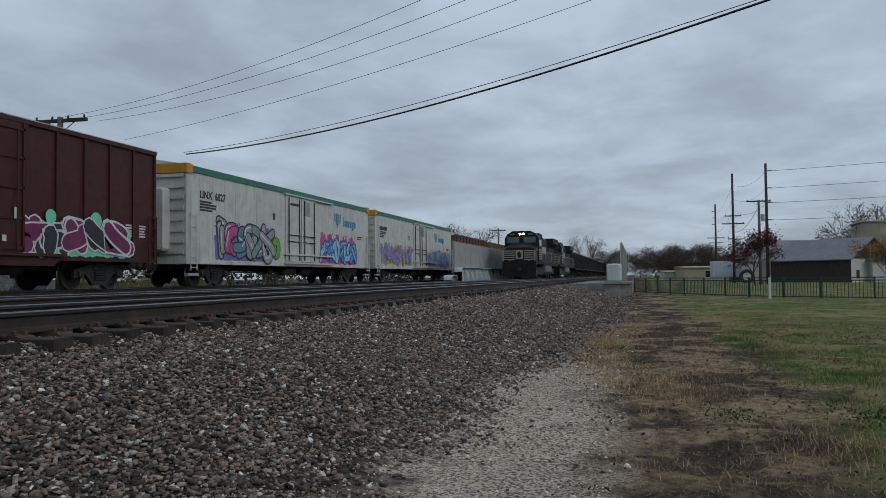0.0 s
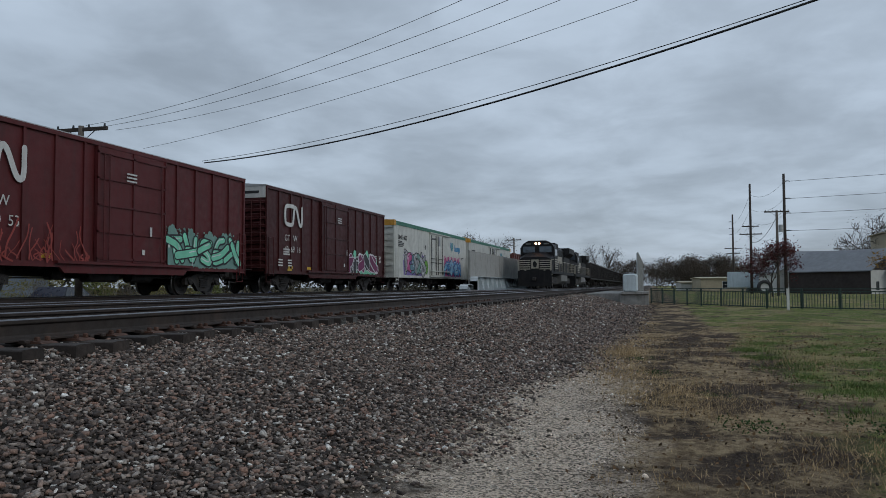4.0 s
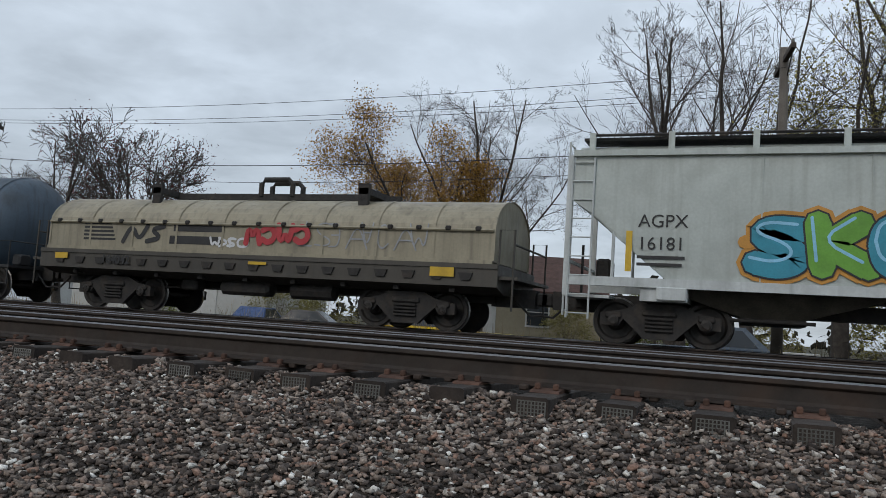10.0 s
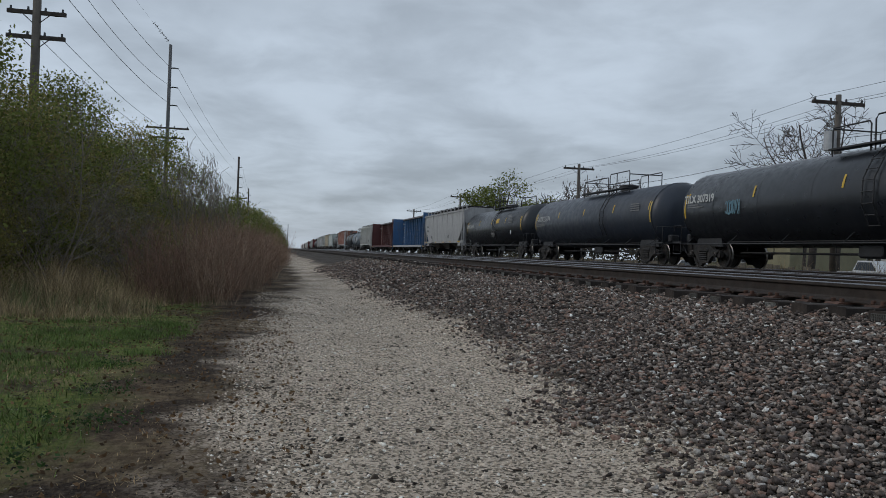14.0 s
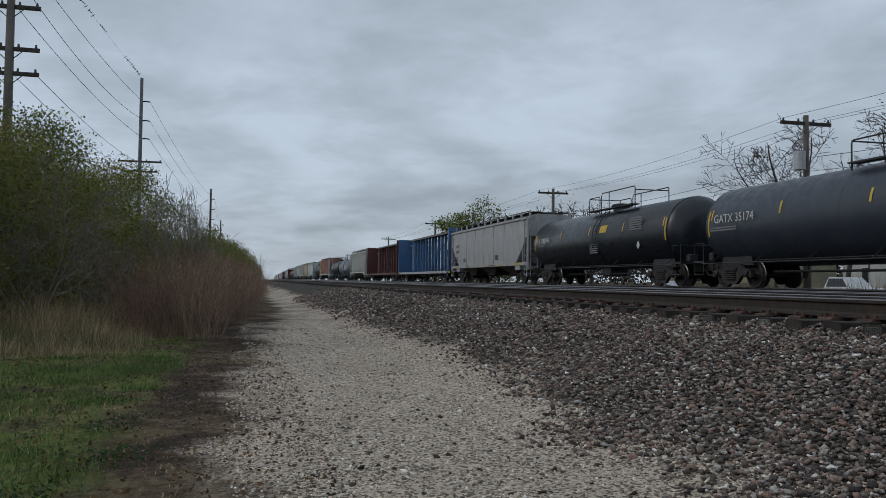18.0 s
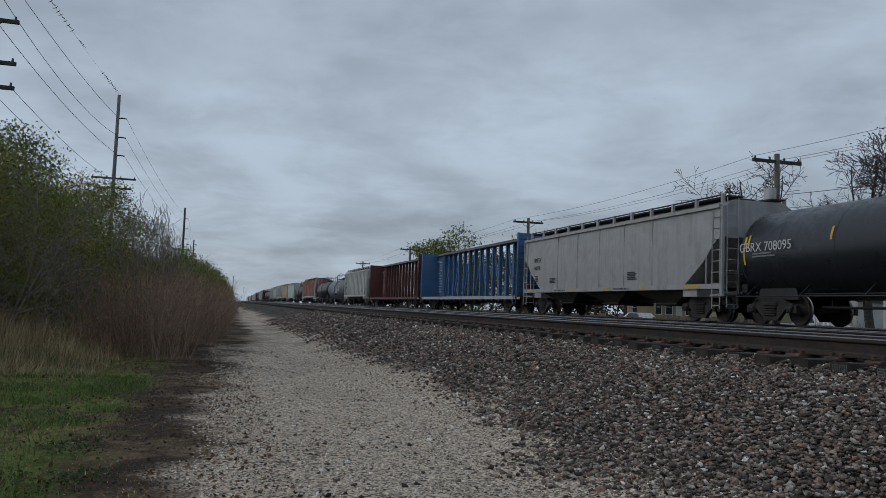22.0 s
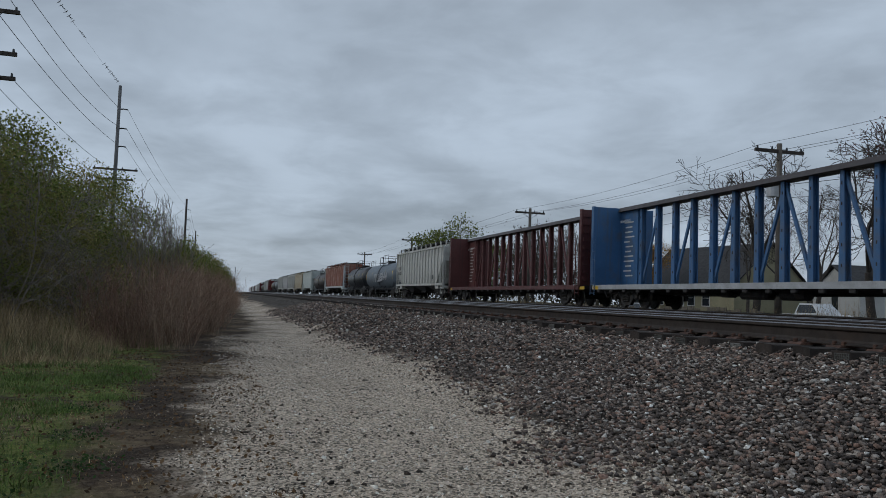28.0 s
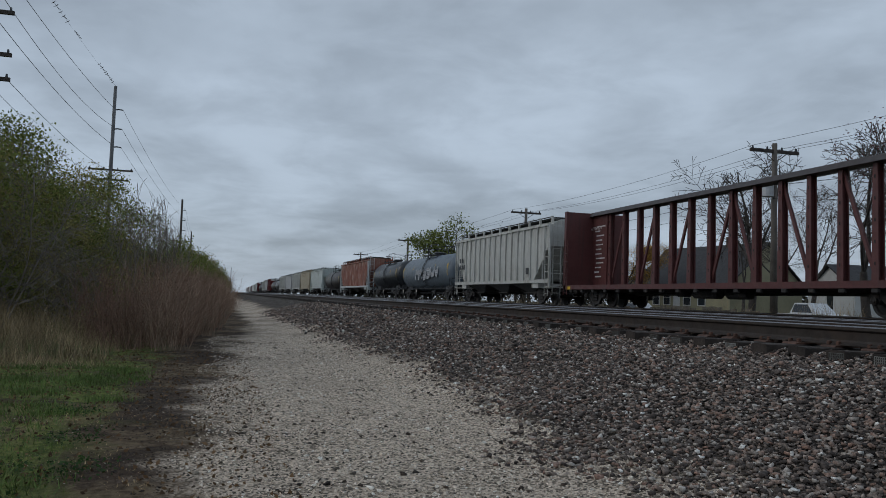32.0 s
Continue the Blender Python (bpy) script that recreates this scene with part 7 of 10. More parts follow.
LEAF_GREEN = leaf_material("autumn_green_leaves", (0.15, 0.175, 0.045))
LEAF_OLIVE = leaf_material("olive_leaves", (0.23, 0.205, 0.07))
LEAF_GOLD = leaf_material("golden_leaves", (0.31, 0.17, 0.036))
LEAF_RED = leaf_material("dark_red_leaves", (0.09, 0.025, 0.025))
LEAF_BRUSH = leaf_material("withered_brush_leaves", (0.19, 0.115, 0.075))
TWIG_RED = surface("reddish_brush_twigs", (0.23, 0.14, 0.1), 0.95, 0, 0.25, 2, island=0.4)
TWIG_TAN = surface("tan_brush_twigs", (0.31, 0.22, 0.155), 0.95, 0, 0.25, 2, island=0.4)
STRAW = surface("dry_straw", (0.42, 0.3, 0.16), 0.95, 0, 0.2, 2, island=0.4)
STRAW_DULL = surface("dull_dead_grass", (0.32, 0.24, 0.135), 0.95, 0, 0.4, 1.5, island=0.5)
GRASS_RANK = surface("rank_grass_blades", (0.14, 0.16, 0.06), 0.9, 0, 0.25, 1.5, island=0.5)
GRASS_DEEP = surface("deep_green_blades", (0.1, 0.155, 0.032), 0.85, 0, 0.3, 0.8, island=0.45)
GRASS = surface("lawn_blades", (0.2, 0.23, 0.055), 0.85, 0, 0.3, 0.8, (0.26, 0.21, 0.1), 0.7, island=0.45)


def grow(seed, height, spread=0.6, levels=5, splits=(2, 3), trunk=0.2, first=0.25, up=0.25):
    """Branches of a tree as (start, end, radius, radius, level): a short trunk, a few leaders, side limbs all along them."""
    rnd = random.Random(seed)
    out, ends = [], []

    def shoot(p, d, length, r, level, bare):
        n = (4, 8, 6, 4, 3, 2)[level]
        for k in range(n):
            w = (0.06, 0.17, 0.2, 0.24, 0.25, 0.25)[level]
            d = (d + Vector((rnd.uniform(-1, 1), rnd.uniform(-1, 1), rnd.uniform(-0.6, 0.6))) * w + Vector((0, 0, up * (0.0, 0.16, 0.2, 0.18, 0.1, 0.1)[level]))).normalized()
            q = p + d * (length / n)
            f = (k + 1) / n
            ra, rb = r * (1 - 0.75 * k / n), r * (1 - 0.75 * f)
            if level == 0:
                ra, rb = r * (1.25 - 0.35 * k / n), r * (1.25 - 0.35 * f)
            out.append((p, q, ra, rb, level))
            if 0 < level < levels - 1 and f > bare and k < n - 1:
                for _ in range(1 if rnd.random() < 0.5 else 2):
                    a = spread * rnd.uniform(0.75, 1.4)
                    side = d.cross(Vector((rnd.uniform(-1, 1), rnd.uniform(-1, 1), rnd.uniform(-1, 1)))).normalized()
                    e = d * math.cos(a) + side * math.sin(a)
                    shoot(q, e, length * 0.62 * (1 - 0.5 * f) * rnd.uniform(0.65, 1.2), max(0.5 * rb, 0.004), level + 1, 0.12)
            p = q
        if level >= 2:
            ends.append(p)
        return p, d

    p, d = shoot(Vector((0, 0, -0.2)), Vector((rnd.uniform(-0.1, 0.1), rnd.uniform(-0.1, 0.1), 1)).normalized(), height * first, trunk, 0, 1)
    n = rnd.randint(*splits)
    turn = rnd.uniform(0, 6.28)
    for k in range(n):
        a = spread * (0.35 if k == 0 else rnd.uniform(0.6, 1.0))
        b = turn + 6.28 * k / n + rnd.uniform(-0.4, 0.4)
        e = Vector((math.cos(b) * math.sin(a), math.sin(b) * math.sin(a), math.cos(a)))
        shoot(p, e, height * (1 - first) * rnd.uniform(0.8, 1.0), trunk * (0.68 if k == 0 else 0.5), 1, 0.15)
    top = max(max(b.z for _, b, *_ in out), 0.1)
    k = height / top
    return [(a * k, b * k, r, s, lv) for a, b, r, s, lv in out], [e * k for e in ends]


def branch_form(branches, low=0, high=9, min_r=0.0):
    f = Form()
    for a, b, r, s, lv in branches:
        if not low <= lv <= high:
            continue
        n = 7 if lv == 0 else 5 if lv == 1 else 3
        d = (b - a)
        if d.length < 1e-5:
            continue
        d.normalize()
        u = d.cross(Vector((0.3, 0.5, 0.81))).normalized()
        w = d.cross(u)
        r, s = max(r, min_r), max(s, min_r * 0.8)
        ring = lambda c, rad: [tuple(c + (u * math.cos(t) + w * math.sin(t)) * rad) for t in [2 * math.pi * k / n for k in range(n)]]
        f.loft([ring(a, r), ring(b, s)], caps=False)
    return f


def leaf_form(points, per, size, spread, seed, droop=0.0):
    """Small pointed leaves gathered round the given places."""
    rng = np.random.default_rng(seed)
    c = np.repeat(np.array([tuple(p) for p in points]), per, axis=0)
    n = len(c)
    c = c + np.clip(rng.normal(0, 1, (n, 3)), -1.7, 1.7) * (spread, spread, spread * 0.8) - (0, 0, droop)
    a = rng.normal(0, 1, (n, 3))
    a /= np.linalg.norm(a, axis=1)[:, None]
    b = np.cross(a, rng.normal(0, 1, (n, 3)))
    b /= np.linalg.norm(b, axis=1)[:, None]
    s = size * rng.uniform(0.6, 1.3, (n, 1))
    f = Form()
    f.v = np.stack([c - a * s, c + b * s * 0.55, c + a * s, c - b * s * 0.55], 1).reshape(-1, 3).tolist()
    f.f = np.arange(4 * n).reshape(-1, 4).tolist()
    return f


def tree(label, seed, height, at, leaf=None, per=0, size=0.08, bark=None, min_r=0.012, spread=0.6, levels=5, splits=(2, 4), trunk=None, cloud=0.25, first=0.25, up=0.25, lower=False):
    t = thing("tree", label, "tree", "trackside trees", at=at)
    br, ends = grow(seed, height, spread, levels, splits, trunk or height * 0.022, first, up)
    part("trunk", branch_form(br, 0, 0, min_r), bark or BARK, t, smooth=True)
    part("limb", branch_form(br, 1, 2, min_r), bark or BARK, t, smooth=True)
    tw = part("twig_mass", branch_form(br, 3, 9, min_r), bark or BARK, t)
    tagged(tw, kind="stuff")
    if leaf and per:
        pts = ends if not lower else ends + [b for _, b, _, _, lv in br if lv >= 3]
        c = part("crown", leaf_form(pts, per, size, cloud, seed + 1), leaf, t)
        tagged(c, kind="stuff")
    return t


def base_at(x, y, turn=0, sink=0.0):
    return pose(x, y, ground_height(x, y) - sink, 0, 0, turn)


def polar(az, d):
    """The place at a bearing (degrees to the left of +x) and distance from the eye's usual stand."""
    return 0.1 + d * math.cos(radians(az)), d * math.sin(radians(az))


LEAF_BROWN = leaf_material("brown_withered_leaves", (0.07, 0.05, 0.036))


def build_trees():
    # tall bare trees in the yards behind the far track
    tall = tree("tall bare tree with dark wet branches", 3, 17.5, base_at(7.6, 29.0), min_r=0.006, levels=6, splits=(3, 3), spread=0.66, first=0.36, trunk=0.27, up=0.3)
    slim = tree("slim bare tree with upright branches", 8, 16.5, base_at(5.2, 30.0, 40), min_r=0.006, levels=6, splits=(2, 3), spread=0.62, up=0.32, first=0.36, trunk=0.2)
    wide = tree("wide bare tree with spreading twigs", 15, 14.6, base_at(19.0, 29.5, 90), min_r=0.006, levels=6, splits=(3, 4), spread=0.85, trunk=0.21, first=0.36, up=0.2)
    for ob, x, y, turn, k in ((tall, 12.7, 29.5, 130, 0.95), (slim, 0.1, 29.0, 10, 0.95), (slim, 10.4, 31.0, 200, 0.72), (wide, 22.6, 32.0, 250, 0.95), (slim, -2.2, 30.5, 70, 0.85), (tall, -3.0, 34.0, 70, 0.85), (wide, -13.0, 40.0, 70, 0.8), (tall, -10.2, 31.0, 20, 0.66), (tall, -47.0, 40.0, 170, 0.6), (wide, -57.0, 45.0, 10, 0.7), (slim, -64.0, 47.0, 10, 0.7)):
        c = copy_thing(ob, base_at(x, y, turn))
        c.scale = (k, k, k)
    # half-bare trees with gold and olive leaves
    gold = tree("tree with thin yellow-brown autumn leaves", 21, 12.2, base_at(24.2, 30.0), LEAF_GOLD, 34, 0.05, levels=5, splits=(4, 5), min_r=0.008, cloud=0.3, first=0.3, spread=0.8, up=0.2)
    olive = tree("tree with sparse olive leaves among bare twigs", 22, 11.2, base_at(8.9, 28.0), LEAF_OLIVE, 6, 0.048, levels=5, splits=(3, 4), min_r=0.008, cloud=0.35, first=0.3, spread=0.75, up=0.2)
    for ob, x, y, turn, k in ((gold, -11.7, 29.5, 80, 0.8), (gold, 28.2, 33.0, 200, 0.78), (olive, 2.6, 28.0, 120, 1.05), (olive, 14.8, 28.0, 220, 0.9), (gold, 20.6, 33.0, 300, 0.85), (gold, -74.0, 40.0, 20, 0.75)):
        c = copy_thing(ob, base_at(x, y, turn))
        c.scale = (k, k, k)
    # the dead-topped tree and the small trees beside the pole
    tree("dead-topped tree with a few red-brown leaves", 31, 7.8, base_at(-20.2, 22.8), LEAF_RED, 2, 0.04, BARK, 0.012, 0.6, 5, (3, 4), 0.17, 0.3, 0.3, 0.3)
    crook = tree("crooked bare tree behind the wire pole", 34, 10.2, base_at(-37.2, 27.5), None, 0, 0.05, BARK, 0.014, 0.8, 5, (3, 4), 0.19, 0.3, 0.32, 0.12)
    c = copy_thing(crook, base_at(-31.0, 29.5, 140))
    # rounded green trees far along the line on the -x side
    green = tree("rounded tree still in green leaf", 41, 10.5, base_at(-88.0, 25.5), LEAF_GREEN, 22, 0.14, BARK, 0.02, 0.75, 4, (4, 5), 0.26, 0.5, 0.24, 0.2)
    far_bare = tree("distant bare tree with thin leaves", 44, 10.0, base_at(-82.0, 33.0), LEAF_BROWN, 3, 0.085, BARK, 0.03, 0.8, 4, (4, 5), 0.22, 0.5, 0.22, 0.2)
    for x, y, k in ((-76, 34, 0.95), (-72, 30, 0.7), (-92, 36, 0.95), (-104, 40, 1.0), (-190, 60, 1.4), (-205, 62, 1.2), (-215, 58, 1.1), (-150, 55, 0.8)):
        c = copy_thing(far_bare, base_at(x, y, x * 7))
        c.scale = (k, k, k)
    c = copy_thing(green, base_at(-97.0, 31.0, 70))
    c.scale = (0.8, 0.8, 0.75)
    # trees beyond the bridge on the +x side
    brown = tree("distant tree with dense brown autumn leaves", 46, 9.0, base_at(262.0, -14.0), leaf_material("dense_brown_leaves", (0.085, 0.066, 0.05), 0.5), 16, 0.16, BARK, 0.03, 0.9, 4, (4, 5), 0.2, 0.7, 0.15, 0.15)
    for az, d, k in ((11.6, 150, 1.15), (3.4, 190, 1.0), (2.0, 230, 0.8), (9.2, 190, 0.7), (-12.6, 160, 1.0), (-14.4, 150, 1.25), (-15.6, 140, 1.2), (-10.4, 190, 0.8), (-3.6, 260, 1.15), (-2.2, 270, 1.0), (-1.2, 280, 1.0), (-4.4, 260, 1.1), (-0.2, 300, 1.0), (-5.6, 250, 0.8)):
        x, y = polar(az, d)
        c = copy_thing(brown if -6 < az < -0.1 else far_bare, base_at(x, y, az * 40))
        c.scale = (k, k, k)
    for az, d, k in ((1.6, 220, 0.8), (-2.8, 240, 0.75), (-1.7, 250, 1.1), (-4.9, 235, 0.7)):
        x, y = polar(az, d)
        c = copy_thing(brown, base_at(x, y, az * 90))
        c.scale = (k, k, k)
    x, y = polar(-7.5, 88)
    tree("small tree with dark red leaves by the pole", 51, 5.6, base_at(x, y), LEAF_RED, 14, 0.1, BARK, 0.015, 0.65, 4, (3, 5), 0.1, 0.35)
    x, y = polar(-15.2, 84)
    tree("small tree with tan autumn leaves", 52, 4.6, base_at(x, y), LEAF_GOLD, 8, 0.09, BARK, 0.015, 0.65, 4, (3, 5), 0.08, 0.3)


build_trees()


def shrub_form(seed, height, count, width, twig_r=0.008):
    """Many stems fanning from one root."""
    rnd = random.Random(seed)
    f, tips = Form(), []
    for _ in range(count):
        a = rnd.uniform(0, 6.28)
        lean = rnd.uniform(0.05, 0.5)
        p = Vector((rnd.uniform(-1, 1) * width * 0.35, rnd.uniform(-1, 1) * width * 0.35, -0.05))
        d = Vector((math.cos(a) * lean, math.sin(a) * lean, 1)).normalized()
        L = height * rnd.uniform(0.55, 1.0)
        pts = [p]
        for k in range(3):
            d = (d + Vector((rnd.uniform(-0.2, 0.2), rnd.uniform(-0.2, 0.2), 0.05))).normalized()
            pts.append(pts[-1] + d * L / 3)
        f.tube(pts, twig_r, 3, twig_r * 0.35)
        tips += pts[1:]
        for q in pts[1:]:
            for _ in range(3):
                e = (d + Vector((rnd.uniform(-0.7, 0.7), rnd.uniform(-0.7, 0.7), rnd.uniform(-0.1, 0.5)))).normalized()
                f.tube([q, q + e * L * rnd.uniform(0.12, 0.28)], twig_r * 0.55, 3, twig_r * 0.25)
                tips.append(q + e * L * 0.2)
    return f, tips


def bush_forms(seed, height, radius, clumps, per, size):
    """A leafy bush: stems fanning up to leaf clumps that leave gaps between them."""
    rnd = random.Random(seed)
    stems, centres = Form(), []
    for k in range(clumps):
        f = rnd.uniform(0.12, 1.0) ** 0.9
        a = rnd.uniform(0, 6.28)
        r = radius * math.sin(math.pi * min(0.98, 0.12 + 0.86 * f) ** 0.9) ** 0.6 * math.sqrt(rnd.uniform(0.2, 1.15))
        c = Vector((r * math.cos(a), r * math.sin(a), f * height * rnd.uniform(0.88, 1.0)))
        centres.append(c)
        root = Vector((rnd.uniform(-0.3, 0.3), rnd.uniform(-0.3, 0.3), -0.1))
        mid = root.lerp(c, 0.5) + Vector((rnd.uniform(-0.2, 0.2), rnd.uniform(-0.2, 0.2), 0.25))
        stems.tube([root, mid, c, c + Vector((rnd.uniform(-0.3, 0.3), rnd.uniform(-0.3, 0.3), 0.35))], 0.014, 3, 0.004)
    return stems, leaf_form(centres, per, size, 0.2 * radius ** 0.6, seed + 7)


def verge_edge(x):
    """How far the brush reaches towards the path."""
    marks = [(-140, 2.6), (-44, 0.75), (-31.6, 0.1), (-18, -0.6), (-14.8, -1.4), (-12.5, -2.4)]
    for (a, p), (b, q) in zip(marks, marks[1:]):
        if x <= b:
            return p + (q - p) * max(0.0, x - a) / (b - a)
    return -2.6


def build_hedge():
    """The overgrown verge on the -x side: red-brown brush in front, leafy thicket behind."""
    rnd = random.Random(5)
    kinds = []
    for k in range(4):
        f, tips = shrub_form(60 + k, 2.2, 80, 1.9, 0.006)
        me = f.mesh("stem_mass")
        me.materials.append(TWIG_TAN if k % 2 else TWIG_RED)
        litter = leaf_form(tips, 1, 0.02, 0.09, 160 + k).mesh("leaf_mass")
        litter.materials.append(LEAF_BRUSH)
        kinds.append((me, litter))
    for k in range(84):
        x = -16.6 - 72 * (k / 84) ** 1.5 + rnd.uniform(-0.4, 0.4)
        s = rnd.uniform(0.5, 1.3)
        deep = rnd.uniform(0.4, 1.3 if x > -20 else 2.2)
        b = thing("shrub", "leafless red-brown brush shrub on the verge", "shrub", "brush along the verge", at=base_at(x, verge_edge(x) - deep, rnd.uniform(0, 360)))
        s *= 0.5 + 0.28 * min(1, deep / 2)
        b.scale = (s * 1.2, s * 1.2, s)
        tagged(part("stem_mass", kinds[k % 4][0], None, b), kind="stuff")
        tagged(part("leaf_mass", kinds[k % 4][1], None, b), kind="stuff")
    # leafy thicket
    leafy = []
    for k, (label, leaf, size, per, clumps) in enumerate((("dark green thicket bush in full leaf", LEAF_GREEN, 0.04, 210, 80), ("olive thicket bush with thinning leaves", LEAF_OLIVE, 0.036, 190, 76), ("dense green thicket bush along the line", LEAF_GREEN, 0.075, 70, 72), ("dull olive thicket bush along the line", LEAF_OLIVE, 0.07, 66, 70))):
        t = thing("shrub", label, "shrub", "thicket behind the brush", at=base_at(-15.5 - k * 2.5, -9.2 + k * 0.2))
        st, lf = bush_forms(90 + k, 4.8, 2.1, clumps, per, size)
        part("stem", st, BARK_PALE, t)
        tagged(part("crown", lf, leaf, t), kind="stuff")
        leafy.append(t)
    spots = [(-17.6, -6.5, 1.16, 0), (-14.6, -7.6, 0.95, 1), (-20.8, -6.0, 0.98, 1), (-23.6, -5.7, 1.1, 0), (-26.6, -5.2, 0.86, 0), (-29.8, -5.2, 1.06, 1), (-33.5, -4.8, 1.1, 0), (-38, -4.3, 0.64, 3), (-43, -4.2, 0.7, 2), (-49, -3.8, 0.68, 3), (-54, -3.6, 0.78, 2), (-60, -3.3, 1.02, 2), (-68, -3.1, 0.96, 3), (-77, -2.8, 1.06, 2), (-87, -2.4, 1.1, 2), (-98, -1.8, 1.12, 3), (-110, -1.2, 1.1, 2), (-122, -0.5, 1.02, 2), (-135, 0.3, 0.94, 2), (-150, 1.0, 0.8, 3), (-165, 1.6, 0.75, 2),
             (-19.0, -9.0, 1.15, 0), (-24.0, -8.6, 1.2, 1), (-29.0, -8.2, 1.15, 2), (-35.0, -7.6, 1.15, 3), (-41.0, -7.0, 1.1, 2), (-13.0, -10.8, 1.2, 0), (-18.5, -4.9, 0.55, 1), (-22.0, -4.2, 0.6, 3), (-27.5, -3.6, 0.6, 1), (-15.6, -5.4, 0.5, 1), (-32.0, -3.2, 0.5, 3), (-38.0, -2.6, 0.6, 2), (-25.0, -3.9, 0.55, 0), (-16.2, -6.4, 0.8, 1), (-19.4, -5.2, 0.72, 1), (-22.6, -4.9, 0.74, 1), (-17.4, -5.6, 0.66, 0), (-21.2, -4.6, 0.6, 0)]
    for x, y, s, k in spots:
        c = copy_thing(leafy[k], base_at(x, y, rnd.uniform(0, 360)))
        c.scale = (s, s, s)
    # scrub bushes behind the yards
    for k in range(22):
        x = -30 + k * 4.4 + rnd.uniform(-1, 1)
        c = copy_thing(leafy[3 if k % 3 else 2], base_at(x, 37.5 + rnd.uniform(-2, 6), rnd.uniform(0, 360)))
        q = rnd.uniform(0.45, 0.85)
        c.scale = (q * 1.3, q * 1.3, q)
    # bare shrubs and saplings standing out of the brush
    sap = thing("sapling", "bare grey sapling rising from the brush", "sapling", "saplings in the verge", at=base_at(-26.0, -2.2))
    br, ends = grow(111, 4.4, 0.4, 4, (3, 4), 0.035, 0.2, 0.4)
    part("trunk", branch_form(br, 0, 0, 0.012), BARK_PALE, sap)
    tagged(part("twig_mass", branch_form(br, 1, 9, 0.006), BARK_PALE, sap), kind="stuff")
    bare = thing("shrub", "wide leafless grey shrub before the thicket", "shrub", "thicket behind the brush", at=base_at(-16.6, -4.2))
    br, ends = grow(112, 3.7, 0.85, 5, (5, 6), 0.04, 0.06, 0.2)
    part("stem", branch_form(br, 0, 1, 0.012), BARK_PALE, bare)
    tagged(part("twig_mass", branch_form(br, 2, 9, 0.004), BARK_PALE, bare), kind="stuff")
    for ob, x, y, s in ((sap, -28.5, -2.0, 0.85), (sap, -24.2, -2.6, 0.9), (sap, -31.0, -1.6, 0.8), (bare, -20.4, -3.5, 0.75)):
        c = copy_thing(ob, base_at(x, y, x * 50))
        c.scale = (s, s, s)


build_hedge()


def blades(name, spots, material, label, category, seed, tall, wide, lean=0.35):
    """One joined mesh of grass blades: rows of x, y and a height factor."""
    rng = np.random.default_rng(seed)
    n = len(spots)
    z = np.array([ground_height(x, y) for x, y, _ in spots])
    p = np.array([(x, y, 0) for x, y, _ in spots], float)
    p[:, 2] = z - 0.01
    h = tall * np.array([s for *_, s in spots]) * rng.uniform(0.5, 1.2, n)
    a = rng.uniform(0, 2 * np.pi, n)
    side = np.stack([np.cos(a), np.sin(a), 0 * a], 1) * (wide * rng.uniform(0.6, 1.3, n))[:, None]
    tip = p + np.stack([np.cos(a + 1.5) * lean * h * rng.normal(0, 1, n), np.sin(a + 1.5) * lean * h * rng.normal(0, 1, n), h], 1)
    f = Form()
    v = np.stack([p - side, p + side, tip], 1).reshape(-1, 3)
    f.v = [tuple(q) for q in v]
    f.f = [(3 * k, 3 * k + 1, 3 * k + 2) for k in range(n)]
    return tagged(part(name, f, material), label, category, kind="stuff")


